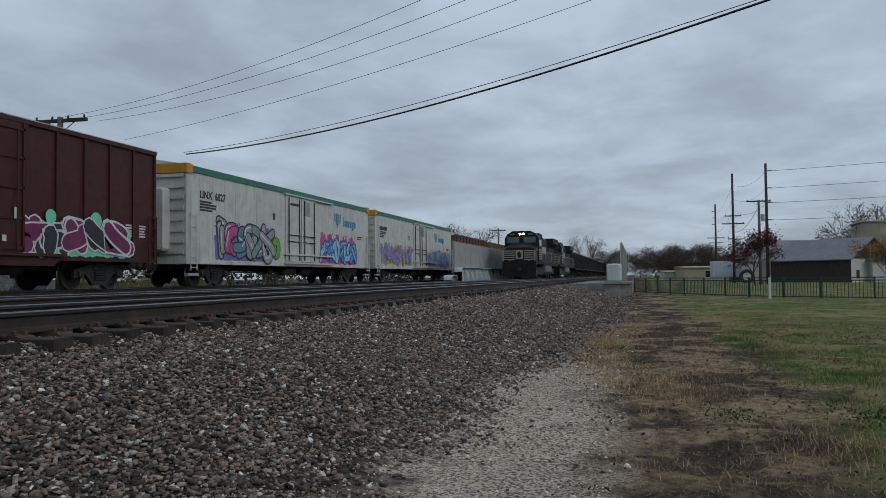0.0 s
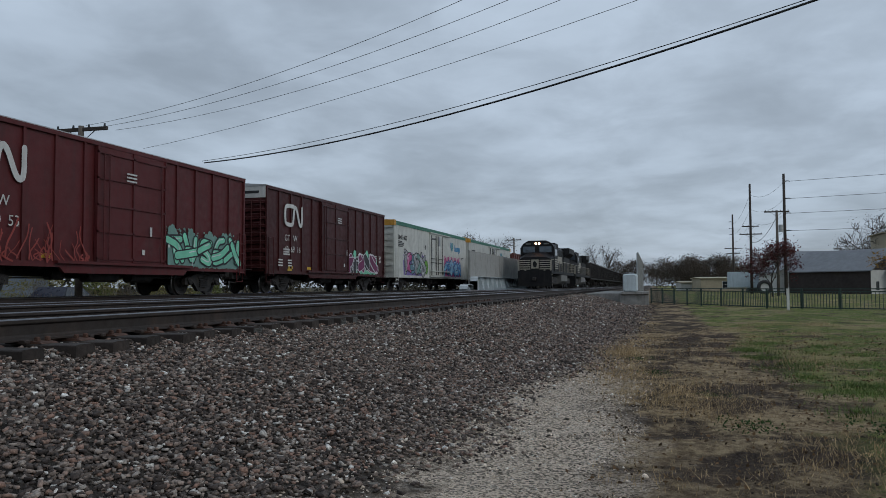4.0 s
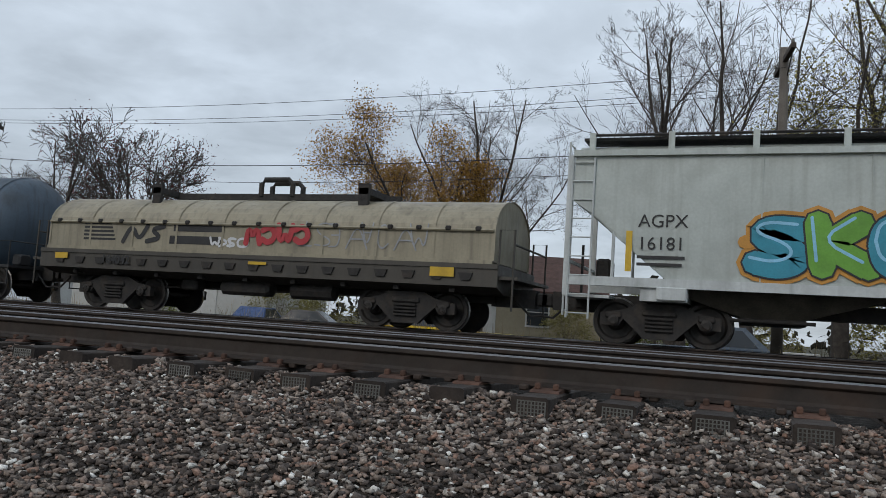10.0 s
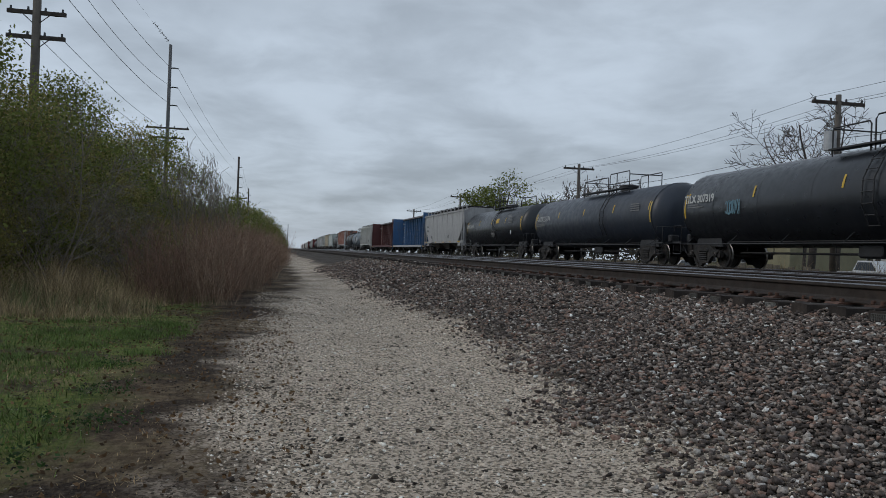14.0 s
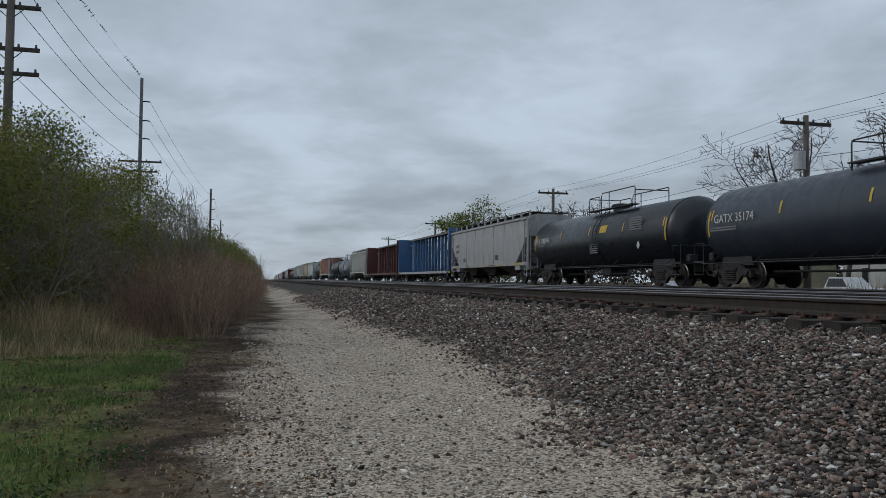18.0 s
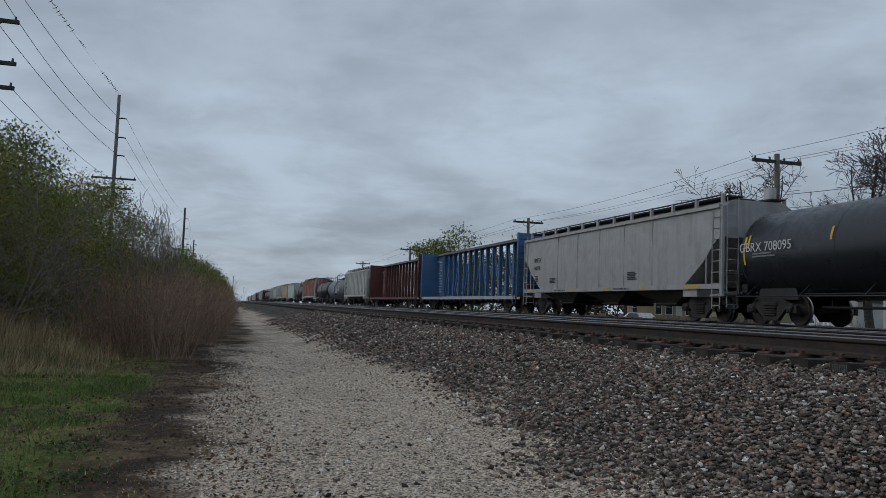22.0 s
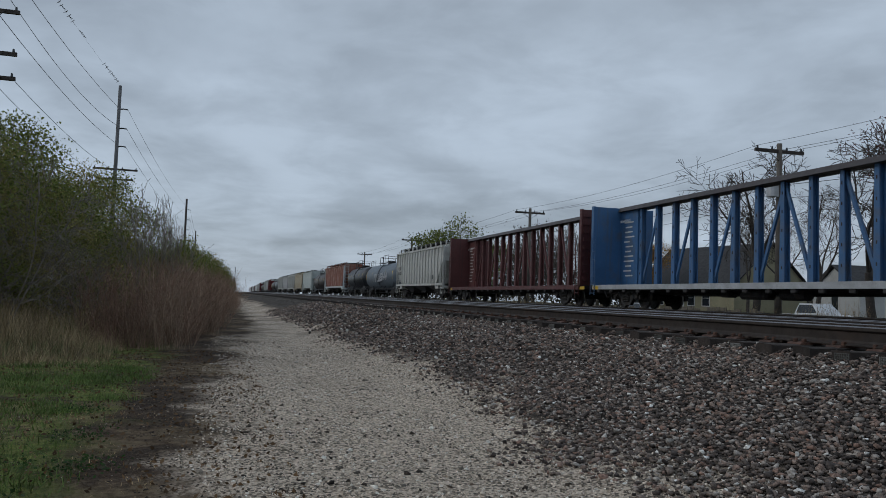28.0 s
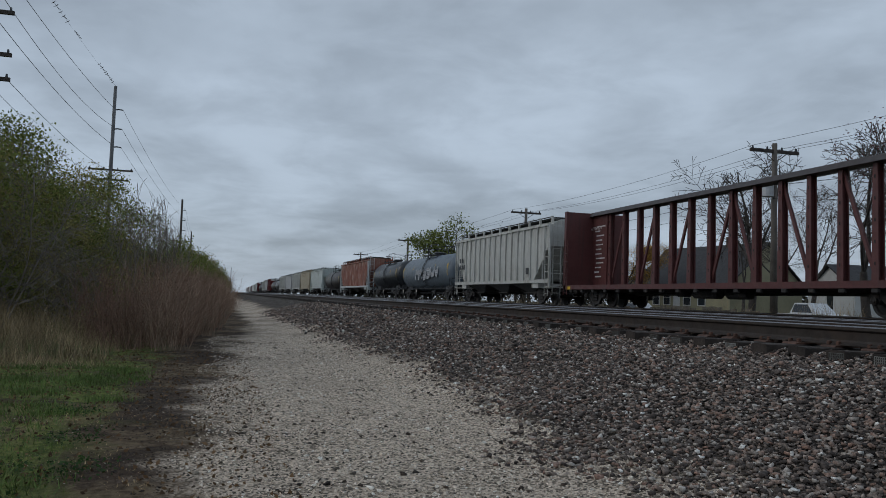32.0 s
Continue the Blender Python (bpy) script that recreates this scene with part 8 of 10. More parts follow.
def build_grass():
    rng = np.random.default_rng(14)
    spots = []
    for x, y in zip(rng.uniform(-15, -2.5, 34000), rng.uniform(-7.0, -0.9, 34000)):
        k = noise.noise(Vector((x * 0.7, y * 0.7, 0)))
        if -y > 1.35 + 0.55 * k and (k > -0.25 or rng.uniform() < 0.3):
            spots.append((x, y, 0.8 + 0.4 * k))
    for x, y in zip(7 + 25 * rng.uniform(0, 1, 46000) ** 1.3, rng.uniform(-14, -0.9, 46000)):
        k = noise.noise(Vector((x * 0.5, y * 0.5, 3)))
        if -y > 1.35 + 0.7 * k and k > -0.3:
            spots.append((x, y, 0.7 + 0.4 * k))
    blades("grass", spots, GRASS, "patchy green lawn grass", "grass", 2, 0.034, 0.005, 1.0)
    dry = []
    for x, y in zip(rng.uniform(5, 30, 22000), rng.uniform(-5, 0.9, 22000)):
        k = noise.noise(Vector((x * 0.6, y * 0.8, 9)))
        if k > 0.02 and y < 0.55 + 0.3 * k - 0.0:
            dry.append((x, y, 0.5 + 1.2 * max(0, k)))
    for cx, cy, w, d, n, k in ((15.6, 0.8, 0.7, 0.18, 700, 2.6), (12.6, 0.7, 1.1, 0.28, 1600, 1.2), (10.2, 0.0, 0.9, 0.3, 1800, 1.0), (9.4, -0.5, 0.6, 0.25, 900, 0.8), (18.5, 0.6, 1.5, 0.3, 900, 1.3), (7.1, -1.25, 0.5, 0.2, 700, 0.8), (6.0, -0.9, 0.7, 0.2, 500, 0.6), (23.0, -2.2, 2.5, 0.4, 1200, 0.6), (14.5, -2.2, 1.6, 0.3, 1200, 0.6)):
        for x, y in zip(rng.normal(cx, w, n), rng.normal(cy, d, n)):
            dry.append((x, y, k * rng.uniform(0.4, 1.2)))
    blades("dry_grass", dry, STRAW, "dry tan weeds and dead grass", "dry grass", 3, 0.1, 0.0035, 1.3)
    tan, rank = [], []
    for x, y in zip(rng.uniform(-19.5, -12.4, 24000), rng.uniform(-8, -2.0, 24000)):
        k = noise.noise(Vector((x * 0.9, y * 0.9, 5)))
        if rng.uniform() > 0.35 + 1.3 * (k + 0.5):
            continue
        (tan if k > -0.2 else rank).append((x, y, (0.75 + 0.5 * abs(k)) * min(1.2, 0.3 + (-12.4 - x) * 0.35) * min(1.0, 0.25 + (-2.0 - y) * 0.55) * rng.uniform(0.5, 1.2)))
    blades("tall_grass", tan, STRAW_DULL, "tall tan grass before the thicket", "tall grass", 4, 0.8, 0.005, 0.95)
    blades("tall_grass", rank, GRASS_RANK, "rank green grass before the thicket", "tall grass", 5, 0.6, 0.006, 0.6)
    scrub = []
    for x, y in zip(rng.uniform(-80, 62, 26000), rng.uniform(20.9, 25.5, 26000)):
        k = noise.noise(Vector((x * 0.3, y * 0.5, 8)))
        scrub.append((x, y, 0.75 + 0.6 * k))
    blades("tall_grass", scrub, STRAW_DULL, "dull weeds along the foot of the far embankment", "tall grass", 6, 1.15, 0.014, 0.4)
    spots, pale = [], []
    for x, y in zip(rng.uniform(3.5, 24, 26000), rng.uniform(-9, 0.9, 26000)):
        k = noise.noise(Vector((x * 0.45, y * 0.9, 12)))
        if k > -0.05 and y < 0.7:
            spots.append((x, y, 0.6 + 1.3 * max(0.0, k)))
    for x, y in zip(rng.uniform(-14, -3, 12000), rng.uniform(-6, -0.7, 12000)):
        k = noise.noise(Vector((x * 0.6, y * 0.9, 15)))
        if k > 0.05:
            spots.append((x, y, 0.5 + k))
    blades("dead_grass", spots, STRAW, "matted dead grass in the dirt and lawn", "dead grass", 8, 0.04, 0.0045, 1.4)
    green = []
    for cx, cy, n, r in [(rng.uniform(5, 20), -1.4 - abs(rng.normal(0, 2.6)), 260, rng.uniform(0.12, 0.4)) for _ in range(60)] + [(rng.uniform(-13, -3.5), -1.3 - abs(rng.normal(0, 1.2)), 300, rng.uniform(0.1, 0.35)) for _ in range(50)]:
        for dx, dy in zip(rng.normal(0, r, n), rng.normal(0, r, n)):
            if cy + dy < -1.1:
                green.append((cx + dx, cy + dy, 1.0))
    blades("grass_tuft", green, GRASS_DEEP, "thicker tufts of deep green grass", "grass", 9, 0.075, 0.005, 0.9)
    litter = [Vector((x, y, ground_height(x, y) + 0.008)) for x, y in zip(np.concatenate([rng.uniform(3, 22, 5000), rng.uniform(-16, -2.5, 5000)]), np.concatenate([rng.uniform(-8, 1.0, 5000), rng.uniform(-5, 0.2, 5000)]))]
    tagged(part("fallen_leaves", leaf_form(litter, 1, 0.022, 0.004, 44), leaf_material("brown_fallen_leaves", (0.14, 0.085, 0.045), 0.7)), "brown fallen leaves scattered over dirt and grass", "fallen leaves", kind="stuff")
    weeds = thing("weed", "low green leafy weed in the dirt", "weed", "weeds in the dirt", at=base_at(8.1, -0.55))
    tagged(part("leaves", leaf_form([Vector((rng.normal(0, 0.13), rng.normal(0, 0.13), 0.02 + rng.uniform(0, 0.06))) for _ in range(60)], 4, 0.014, 0.03, 8), leaf_material("weed_leaves", (0.035, 0.075, 0.02)), weeds), kind="stuff")
    for x, y, s in ((12.6, 0.25, 1.0), (10.3, -0.4, 0.8), (8.2, -1.75, 1.3), (-5.6, -1.2, 1.1), (-4.6, -1.5, 1.3), (-6.8, -1.35, 0.9), (-8.2, -1.5, 0.9), (-4.2, -1.9, 1.2), (7.6, -2.0, 1.2), (14.5, 0.5, 0.9)):
        c = copy_thing(weeds, base_at(x, y, x * 90))
        c.scale = (s, s, s * 0.8)


build_grass()


def build_far_woods():
    """Low woods and hedgerows that close the view behind the yards and at both ends of the line."""
    rng = np.random.default_rng(31)
    cols = [(x, 74 + 10 * noise.noise(Vector((x * 0.02, 0, 0))), 5.0 + 3.2 * noise.noise(Vector((x * 0.06, 1, 0)))) for x in range(-420, 330, 3)]
    cols += [(330 + 20 * noise.noise(Vector((y * 0.05, 0, 3))), y, 6.5 + 4 * noise.noise(Vector((y * 0.05, 2, 0)))) for y in range(-190, 74, 3) if not 0 < y < 22]
    cols += [(-430, y, 6.0 + 3 * noise.noise(Vector((y * 0.05, 2, 9)))) for y in range(24, 74, 3)]
    pts = []
    for x, y, h in cols:
        for _ in range(int(h * 2.2)):
            pts.append((x + rng.normal(0, 1.6), y + rng.normal(0, 1.6), -1.0 + h * rng.uniform(0, 1) ** 0.8))
    tagged(part("far_woods", leaf_form(pts, 9, 0.42, 0.6, 32), leaf_material("distant_autumn_woods", (0.055, 0.05, 0.036), 0.6)), "distant brown and olive autumn woods", "woods", kind="stuff")


build_far_woods()

# ---- the waiting locomotives and their train ----
LOCO_BLACK = paint("black_locomotive_paint", (0.009, 0.009, 0.01), rough=0.6, gloss=0.25, dirt=(0.028, 0.024, 0.021), dirt_amount=0.4)
LOCO_WHITE = paint("dirty_white_trim", (0.36, 0.33, 0.27))
HEADLIGHT = glow("lit_headlight", (1.0, 0.5, 0.28), 14.0)


def locomotive(x, label):
    """A wide-nosed diesel with its cab facing -x."""
    car = thing("locomotive", label, "locomotive", "waiting locomotives", at=pose(x, TRACK_MIDDLE, RAIL_TOP))
    f = Form()
    f.box(0.6, 21.5, -1.5, 1.5, 1.35, 1.62)
    part("frame", f, LOCO_BLACK, car)
    nose = Form()
    nose.loft([[(0.75, -1.4, 1.62), (0.75, 1.4, 1.62), (0.75, 1.4, 2.62), (0.75, 1.05, 2.82), (0.75, -1.05, 2.82), (0.75, -1.4, 2.62)], [(2.3, -1.5, 1.62), (2.3, 1.5, 1.62), (2.3, 1.5, 2.95), (2.3, 0.8, 3.3), (2.3, -0.8, 3.3), (2.3, -1.5, 2.95)]])
    part("nose", nose, LOCO_BLACK, car)
    # white bars on the nose, with a plain emblem panel between
    for k in range(5):
        for y0, y1 in ((-1.38, -0.42), (0.42, 1.38)):
            b = Form()
            z = 1.72 + k * 0.19
            b.box(0.72, 0.748, y0, y1, z, z + 0.085)
            part("nose_stripe", b, LOCO_WHITE, car, "white stripe across the nose")
    for k in range(5):
        b = Form()
        b.box(2.6, 4.9, -1.575, -1.553, 1.8 + k * 0.2, 1.9 + k * 0.2)
        part("side_stripe", b, LOCO_WHITE, car, "white stripe along the cab side")
    em = Form()
    em.box(0.725, 0.75, -0.33, 0.33, 1.8, 2.6)
    part("emblem", em, LOCO_WHITE, car, "pale plain emblem panel")
    eb = Form()
    eb.prism([(-0.1, 1.9), (0.12, 1.9), (0.2, 2.3), (0.0, 2.5), (-0.2, 2.2)], 0.715, 0.73)
    part("emblem_mark", eb, LOCO_BLACK, car)
    cab = Form()
    sec = [(-1.55, 1.62), (1.55, 1.62), (1.55, 3.7), (1.3, 4.1), (0.8, 4.38), (-0.8, 4.38), (-1.3, 4.1), (-1.55, 3.7)]
    cab.loft([[(2.3, y, z) for y, z in sec], [(4.9, y, z) for y, z in sec]])
    part("cab", cab, LOCO_BLACK, car)
    for y0, y1 in ((-1.3, -0.2), (0.2, 1.3)):
        w = Form()
        w.prism([(y0, 3.28), (y1, 3.28), (y1, 3.84), (y0, 3.84)], 2.26, 2.29)
        # part of the sky's reflection is put into the glass's blue-grey colour
        part("windshield", w, surface("sky_toned_cab_glass", (0.1, 0.12, 0.14), 0.06, 0.5, 0.1), car, "windshield pane, coloured blue-grey for the sky it reflects")
        wf = Form()
        wf.box(2.25, 2.27, y0 - 0.05, y1 + 0.05, 3.25, 3.3)
        wf.box(2.25, 2.27, y0 - 0.05, y1 + 0.05, 3.85, 3.9)
        part("window_frame", wf, LOCO_BLACK, car)
    sw = Form()
    sw.box(2.8, 4.4, -1.57, -1.552, 3.0, 3.6)
    part("side_window", sw, GLASS_DARK, car)
    hl = Form()
    hl.box(2.24, 2.3, -0.42, 0.42, 3.98, 4.22)
    part("headlight_box", hl, STEEL_DARK, car)
    for y in (-0.18, 0.12):
        l = Form()
        l.loft([[(xx, y + 0.1 * math.cos(t), 4.1 + 0.1 * math.sin(t)) for t in [2 * math.pi * k / 12 for k in range(12)]] for xx in (2.2, 2.24)])
        part("headlight", l, HEADLIGHT, car, "lit warm headlight")
    nb = Form()
    nb.box(2.24, 2.3, -1.05, -0.6, 4.02, 4.14)
    nb.box(2.24, 2.3, 0.6, 1.05, 4.02, 4.14)
    part("number_board", nb, surface("dim_number_board", (0.12, 0.12, 0.11)), car, "dim number board with plain bars")
    hood = Form()
    hs = [(-0.95, 1.62), (0.95, 1.62), (0.95, 3.9), (0.7, 4.2), (-0.7, 4.2), (-0.95, 3.9)]
    hood.loft([[(4.9, y, z) for y, z in hs], [(15.5, y, z) for y, z in hs]])
    part("hood", hood, LOCO_BLACK, car)
    for k in range(6):
        d = Form()
        d.box(5.3 + k * 1.6, 6.7 + k * 1.6, -0.97, -0.95, 1.8, 3.3)
        part("hood_door", d, LOCO_BLACK, car)
    rad = Form()
    rs = [(-1.0, 1.62), (1.0, 1.62), (1.0, 3.3), (1.55, 3.7), (1.55, 4.25), (-1.55, 4.25), (-1.55, 3.7), (-1.0, 3.3)]
    rad.loft([[(15.5, y, z) for y, z in rs], [(21.2, y, z) for y, z in rs]])
    part("radiator", rad, LOCO_BLACK, car)
    dyn = Form()
    dyn.rbox(6.0, 8.5, -1.2, 1.2, 3.9, 4.35, 0.08)
    dyn.rbox(10.5, 12.0, -0.5, 0.5, 4.1, 4.5, 0.05)
    part("roof_box", dyn, LOCO_BLACK, car)
    tankf = Form()
    tankf.prism([(-1.5, 1.3), (1.5, 1.3), (1.5, 0.7), (1.1, 0.4), (-1.1, 0.4), (-1.5, 0.7)], 8.2, 13.8)
    part("fuel_tank", tankf, surface("grimy_fuel_tank", (0.2, 0.2, 0.19), 0.7, 0, 0.2, 2, (0.06, 0.055, 0.05), 0.6), car, "dusty grey fuel tank")
    pil = Form()
    pil.loft([[(0.5, -1.5, 0.25), (0.5, 1.5, 0.25), (0.5, 1.5, 1.6), (0.5, -1.5, 1.6)], [(0.75, -1.5, 0.25), (0.75, 1.5, 0.25), (0.75, 1.5, 1.6), (0.75, -1.5, 1.6)]])
    pil.prism([(-1.45, 0.2), (1.45, 0.2), (1.45, 0.6), (-1.45, 0.6)], 0.3, 0.5)
    part("pilot", pil, LOCO_BLACK, car)
    for y in (-0.85, 0.85):
        dl = Form()
        dl.loft([[(xx, y + 0.09 * math.cos(t), 1.62 + 0.09 * math.sin(t)) for t in [2 * math.pi * k / 10 for k in range(10)]] for xx in (0.66, 0.72)])
        part("ditch_light", dl, LOCO_WHITE, car)
    rl = Form()
    for y in (-1.5, 1.5):
        rl.tube([(0.6, y, 2.6), (2.3, y, 2.6)], 0.025, 6)
        rl.tube([(5.2, y, 2.6), (21.2, y, 2.6)], 0.025, 6)
        for k in range(12):
            rl.tube([(5.2 + k * 1.45, y, 1.62), (5.2 + k * 1.45, y, 2.6)], 0.02, 6)
        rl.tube([(0.6, y, 1.62), (0.6, y, 2.6)], 0.03, 6)
    rl.tube([(0.5, -1.4, 1.6), (0.5, -1.4, 2.55)], 0.03, 6)
    rl.tube([(0.5, 1.4, 1.6), (0.5, 1.4, 2.55)], 0.03, 6)
    part("handrail", rl, LOCO_WHITE, car)
    for y in (-1.3, 1.3):
        st = Form()
        for k in range(4):
            st.box(0.75, 1.3, min(y, y * 1.16), max(y, y * 1.16), 0.35 + k * 0.3, 0.39 + k * 0.3)
        part("step", st, LOCO_WHITE, car)
    cp = Form()
    cp.rbox(0.0, 0.55, -0.15, 0.15, 0.72, 1.02, 0.04)
    part("coupler", cp, STEEL_DARK, car)
    for x0 in (2.9, 15.2):
        t = Form()
        for y in (-1.1, 1.1):
            t.prism_y([(x0 - 0.6, 0.5), (x0 + 4.2, 0.5), (x0 + 4.0, 1.05), (x0 - 0.4, 1.05)], y - 0.08, y + 0.08)
        tr = part("truck", t, STEEL_DARK, car)
        for k in range(3):
            w = Form()
            for s in (-1, 1):
                w.disc(x0 + k * 1.85, 0, 0, 0.52, 0, 20, [(s * 0.68, 0.55), (s * 0.7, 0.52), (s * 0.82, 0.52), (s * 0.82, 0.1)])
            part("wheelset", w, WHEEL, tr)
    wl = Form()
    wl.box(9.6, 13.6, -0.975, -0.955, 2.5, 3.2)
    part("emblem", wl, LOCO_WHITE, car, "pale plain panel on the hood side")
    return car


locomotive(70.4, "black diesel locomotive with white nose stripes, headlight lit")
locomotive(92.8, "second black diesel locomotive coupled behind the first")
for k in range(9):
    open_hopper(116.0 + k * 16.2, 131.2 + k * 16.2, "dark coal hopper car in the waiting train", surface("coal_car_black", (0.03, 0.028, 0.027), 0.8, 0, 0.3, 1.0, (0.07, 0.055, 0.045), 0.5), TRACK_MIDDLE, False, 3.5, "cars of the waiting train")

# ---- the street bridge ----
CONCRETE = surface("stained_concrete", (0.3, 0.29, 0.27), 0.9, 0, 0.18, 1.5, (0.12, 0.115, 0.1), 0.6, 0.5, bump=0.4, bump_scale=30)
BRIDGE_GREY = paint("pale_grey_bridge_paint", (0.5, 0.56, 0.58), dirt=(0.25, 0.27, 0.28))
MESH_GREY = surface("grey_fence_panel", (0.33, 0.33, 0.31), 0.8, 0.1, 0.2, 1.0, (0.18, 0.17, 0.16), 0.5)


def bridge_girder(x0, x1, y, z0, z1, label):
    g = thing("bridge_girder", label, "bridge girder", "street bridge girders", at=pose(0, 0, 0))
    f = Form()
    f.box(x0 + 0.5, x1 - 0.5, y - 0.02, y + 0.02, z0, z1)
    part("web", f, BRIDGE_GREY, g)
    e = Form()
    pts = [(x0, z0), (x0, z1 - 0.35), (x0 + 0.12, z1 - 0.12), (x0 + 0.4, z1), (x1 - 0.4, z1), (x1 - 0.12, z1 - 0.12), (x1, z1 - 0.35), (x1, z0)]
    for (a, b), (c, d) in zip(pts, pts[1:]):
        e.loft([[(a, y - 0.3, b), (a, y + 0.3, b), (a, y + 0.3, b + 0.04), (a, y - 0.3, b + 0.04)], [(c, y - 0.3, d), (c, y + 0.3, d), (c, y + 0.3, d + 0.04), (c, y - 0.3, d + 0.04)]])
    part("top_flange", e, BRIDGE_GREY, g)
    n = max(2, int((x1 - x0) / 1.8))
    for k in range(1, n):
        x = x0 + k * (x1 - x0) / n
        s = Form()
        s.loft([[(x - 0.03, y - 0.55, z0), (x + 0.03, y - 0.55, z0), (x + 0.03, y, z0), (x - 0.03, y, z0)], [(x - 0.03, y - 0.12, z1 - 0.03), (x + 0.03, y - 0.12, z1 - 0.03), (x + 0.03, y, z1 - 0.03), (x - 0.03, y, z1 - 0.03)]])
        part("knee_brace", s, BRIDGE_GREY, g)
    return g


def build_bridge():
    bridge_girder(59.0, 84.0, 13.3, -0.75, 0.75, "pale grey plate girder between the tracks")
    bridge_girder(55.6, 57.6, 13.3, -0.7, 0.15, "short grey girder end box beside the track")
    fe = thing("fence_screen", "grey screen fence standing behind the girder", "fence", at=pose(0, 0, 0))
    for k in range(12):
        p = Form()
        x = 59.2 + k * 2.0
        p.box(x, x + 1.97, 13.62, 13.66, 0.7, 2.75)
        part("panel", p, MESH_GREY, fe)
    for k in range(13):
        p = Form()
        x = 59.2 + k * 2.0
        p.box(x - 0.04, x + 0.04, 13.66, 13.76, -0.75, 2.8)
        part("post", p, MESH_GREY, fe)
    # the abutment at the near edge
    ab = thing("bridge_abutment", "stained concrete abutment block with a steel end", "abutment", at=pose(0, 0, 0))
    f = Form()
    f.prism_y([(53.6, -1.45), (57.5, -1.45), (57.5, -0.36), (53.4, -0.36), (53.4, -0.5), (53.6, -0.55)], 0.55, 2.3)
    part("wall", f, CONCRETE, ab)
    c = Form()
    c.rbox(54.6, 56.6, 1.25, 2.2, -0.36, 0.82, 0.1)
    part("girder_end", c, BRIDGE_GREY, ab, "pale blue-grey steel girder end")
    sc = thing("fence_screen", "tall pale screen fence along the bridge edge", "fence", at=pose(0, 0, 0))
    for k in range(14):
        p = Form()
        x = 57.6 + k * 2.0
        p.box(x, x + 1.97, 1.3, 1.35, -0.2, 2.3)
        part("panel", p, BRIDGE_GREY, sc)
        q = Form()
        q.box(x - 0.05, x + 0.05, 1.2, 1.3, -1.4, 2.35)
        part("post", q, MESH_GREY, sc)
    d = Form()
    d.box(57.5, 84.0, 1.2, 20.0, -1.5, -0.5)
    tagged(part("bridge_deck", d, CONCRETE), "concrete deck of the street bridge", "bridge", kind="structure")


build_bridge()

# ---- railing, post and buildings on the +x side ----
RAIL_GREEN = paint("dark_green_railing_paint", (0.02, 0.045, 0.035))


def build_railing():
    f = thing("railing", "dark green steel railing with close bars", "railing", at=pose(0, 0, 0))
    corners = [(60.0, 0.4), (52.0, -2.6), (46.0, -5.6), (43.2, -8.6), (41.6, -13.0), (41.0, -19.0), (41.0, -28.0)]
    bar = Form()
    bar.box(-0.012, 0.012, -0.012, 0.012, 0.12, 0.95)
    bar_me = bar.mesh("baluster")
    bar_me.materials.append(RAIL_GREEN)
    post = Form()
    post.rbox(-0.045, 0.045, -0.045, 0.045, -0.1, 1.12, 0.012)
    post_me = post.mesh("post")
    post_me.materials.append(RAIL_GREEN)
    for (x0, y0), (x1, y1) in zip(corners, corners[1:]):
        L = math.hypot(x1 - x0, y1 - y0)
        a = math.degrees(math.atan2(y1 - y0, x1 - x0))
        n = max(1, round(L / 2.4))
        for k in range(n + 1):
            x, y = x0 + (x1 - x0) * k / n, y0 + (y1 - y0) * k / n
            part("post", post_me, None, f, at=pose(x, y, -1.25, 0, 0, a))
        for z in (0.1, 0.92, 1.06):
            r = Form()
            r.box(0, L, -0.025, 0.025, z, z + 0.05)
            part("rail", r, RAIL_GREEN, f, at=pose(x0, y0, -1.25, 0, 0, a))
        m = round(L / 0.16)
        row = Form()
        for k in range(m):
            x = (k + 0.5) * L / m
            row.box(x - 0.012, x + 0.012, -0.012, 0.012, 0.12, 0.95)
        tagged(part("baluster_row", row, RAIL_GREEN, f, at=pose(x0, y0, -1.25, 0, 0, a)), kind="stuff")
    w = Form()
    w.rbox(-0.05, 0.05, -0.06, 0.06, -0.1, 1.12, 0.015)
    tagged(part("marker_post", w, paint("white_post_paint", (0.62, 0.62, 0.58)), at=pose(41.9, -6.03, -1.25)), "white painted wooden post before the railing", "post")


build_railing()
ROOF_GREY = surface("grey_metal_roof", (0.17, 0.18, 0.195), 0.5, 0.2, 0.1, 0.6, (0.12, 0.12, 0.125), 0.4)
SIDING_DARK = surface("dark_brown_siding", (0.03, 0.022, 0.02), 0.8, 0, 0.2, 0.8)
SIDING_WHITE = surface("white_siding", (0.5, 0.5, 0.48), 0.8, 0, 0.1, 0.8, (0.3, 0.3, 0.28), 0.4)
SIDING_BEIGE = surface("beige_siding", (0.36, 0.31, 0.22), 0.85, 0, 0.12, 0.8, (0.22, 0.19, 0.14), 0.4)
SIDING_YELLOW = surface("pale_yellow_siding", (0.27, 0.25, 0.16), 0.85, 0, 0.12, 0.8)
ROOF_DARK = surface("dark_shingle_roof", (0.035, 0.035, 0.037), 0.9, 0, 0.25, 3.0)
ROOF_BROWN = surface("brown_shingle_roof", (0.1, 0.055, 0.045), 0.9, 0, 0.25, 3.0)
TRIM_WHITE = surface("white_trim_paint", (0.55, 0.55, 0.53), 0.6, 0, 0.08)


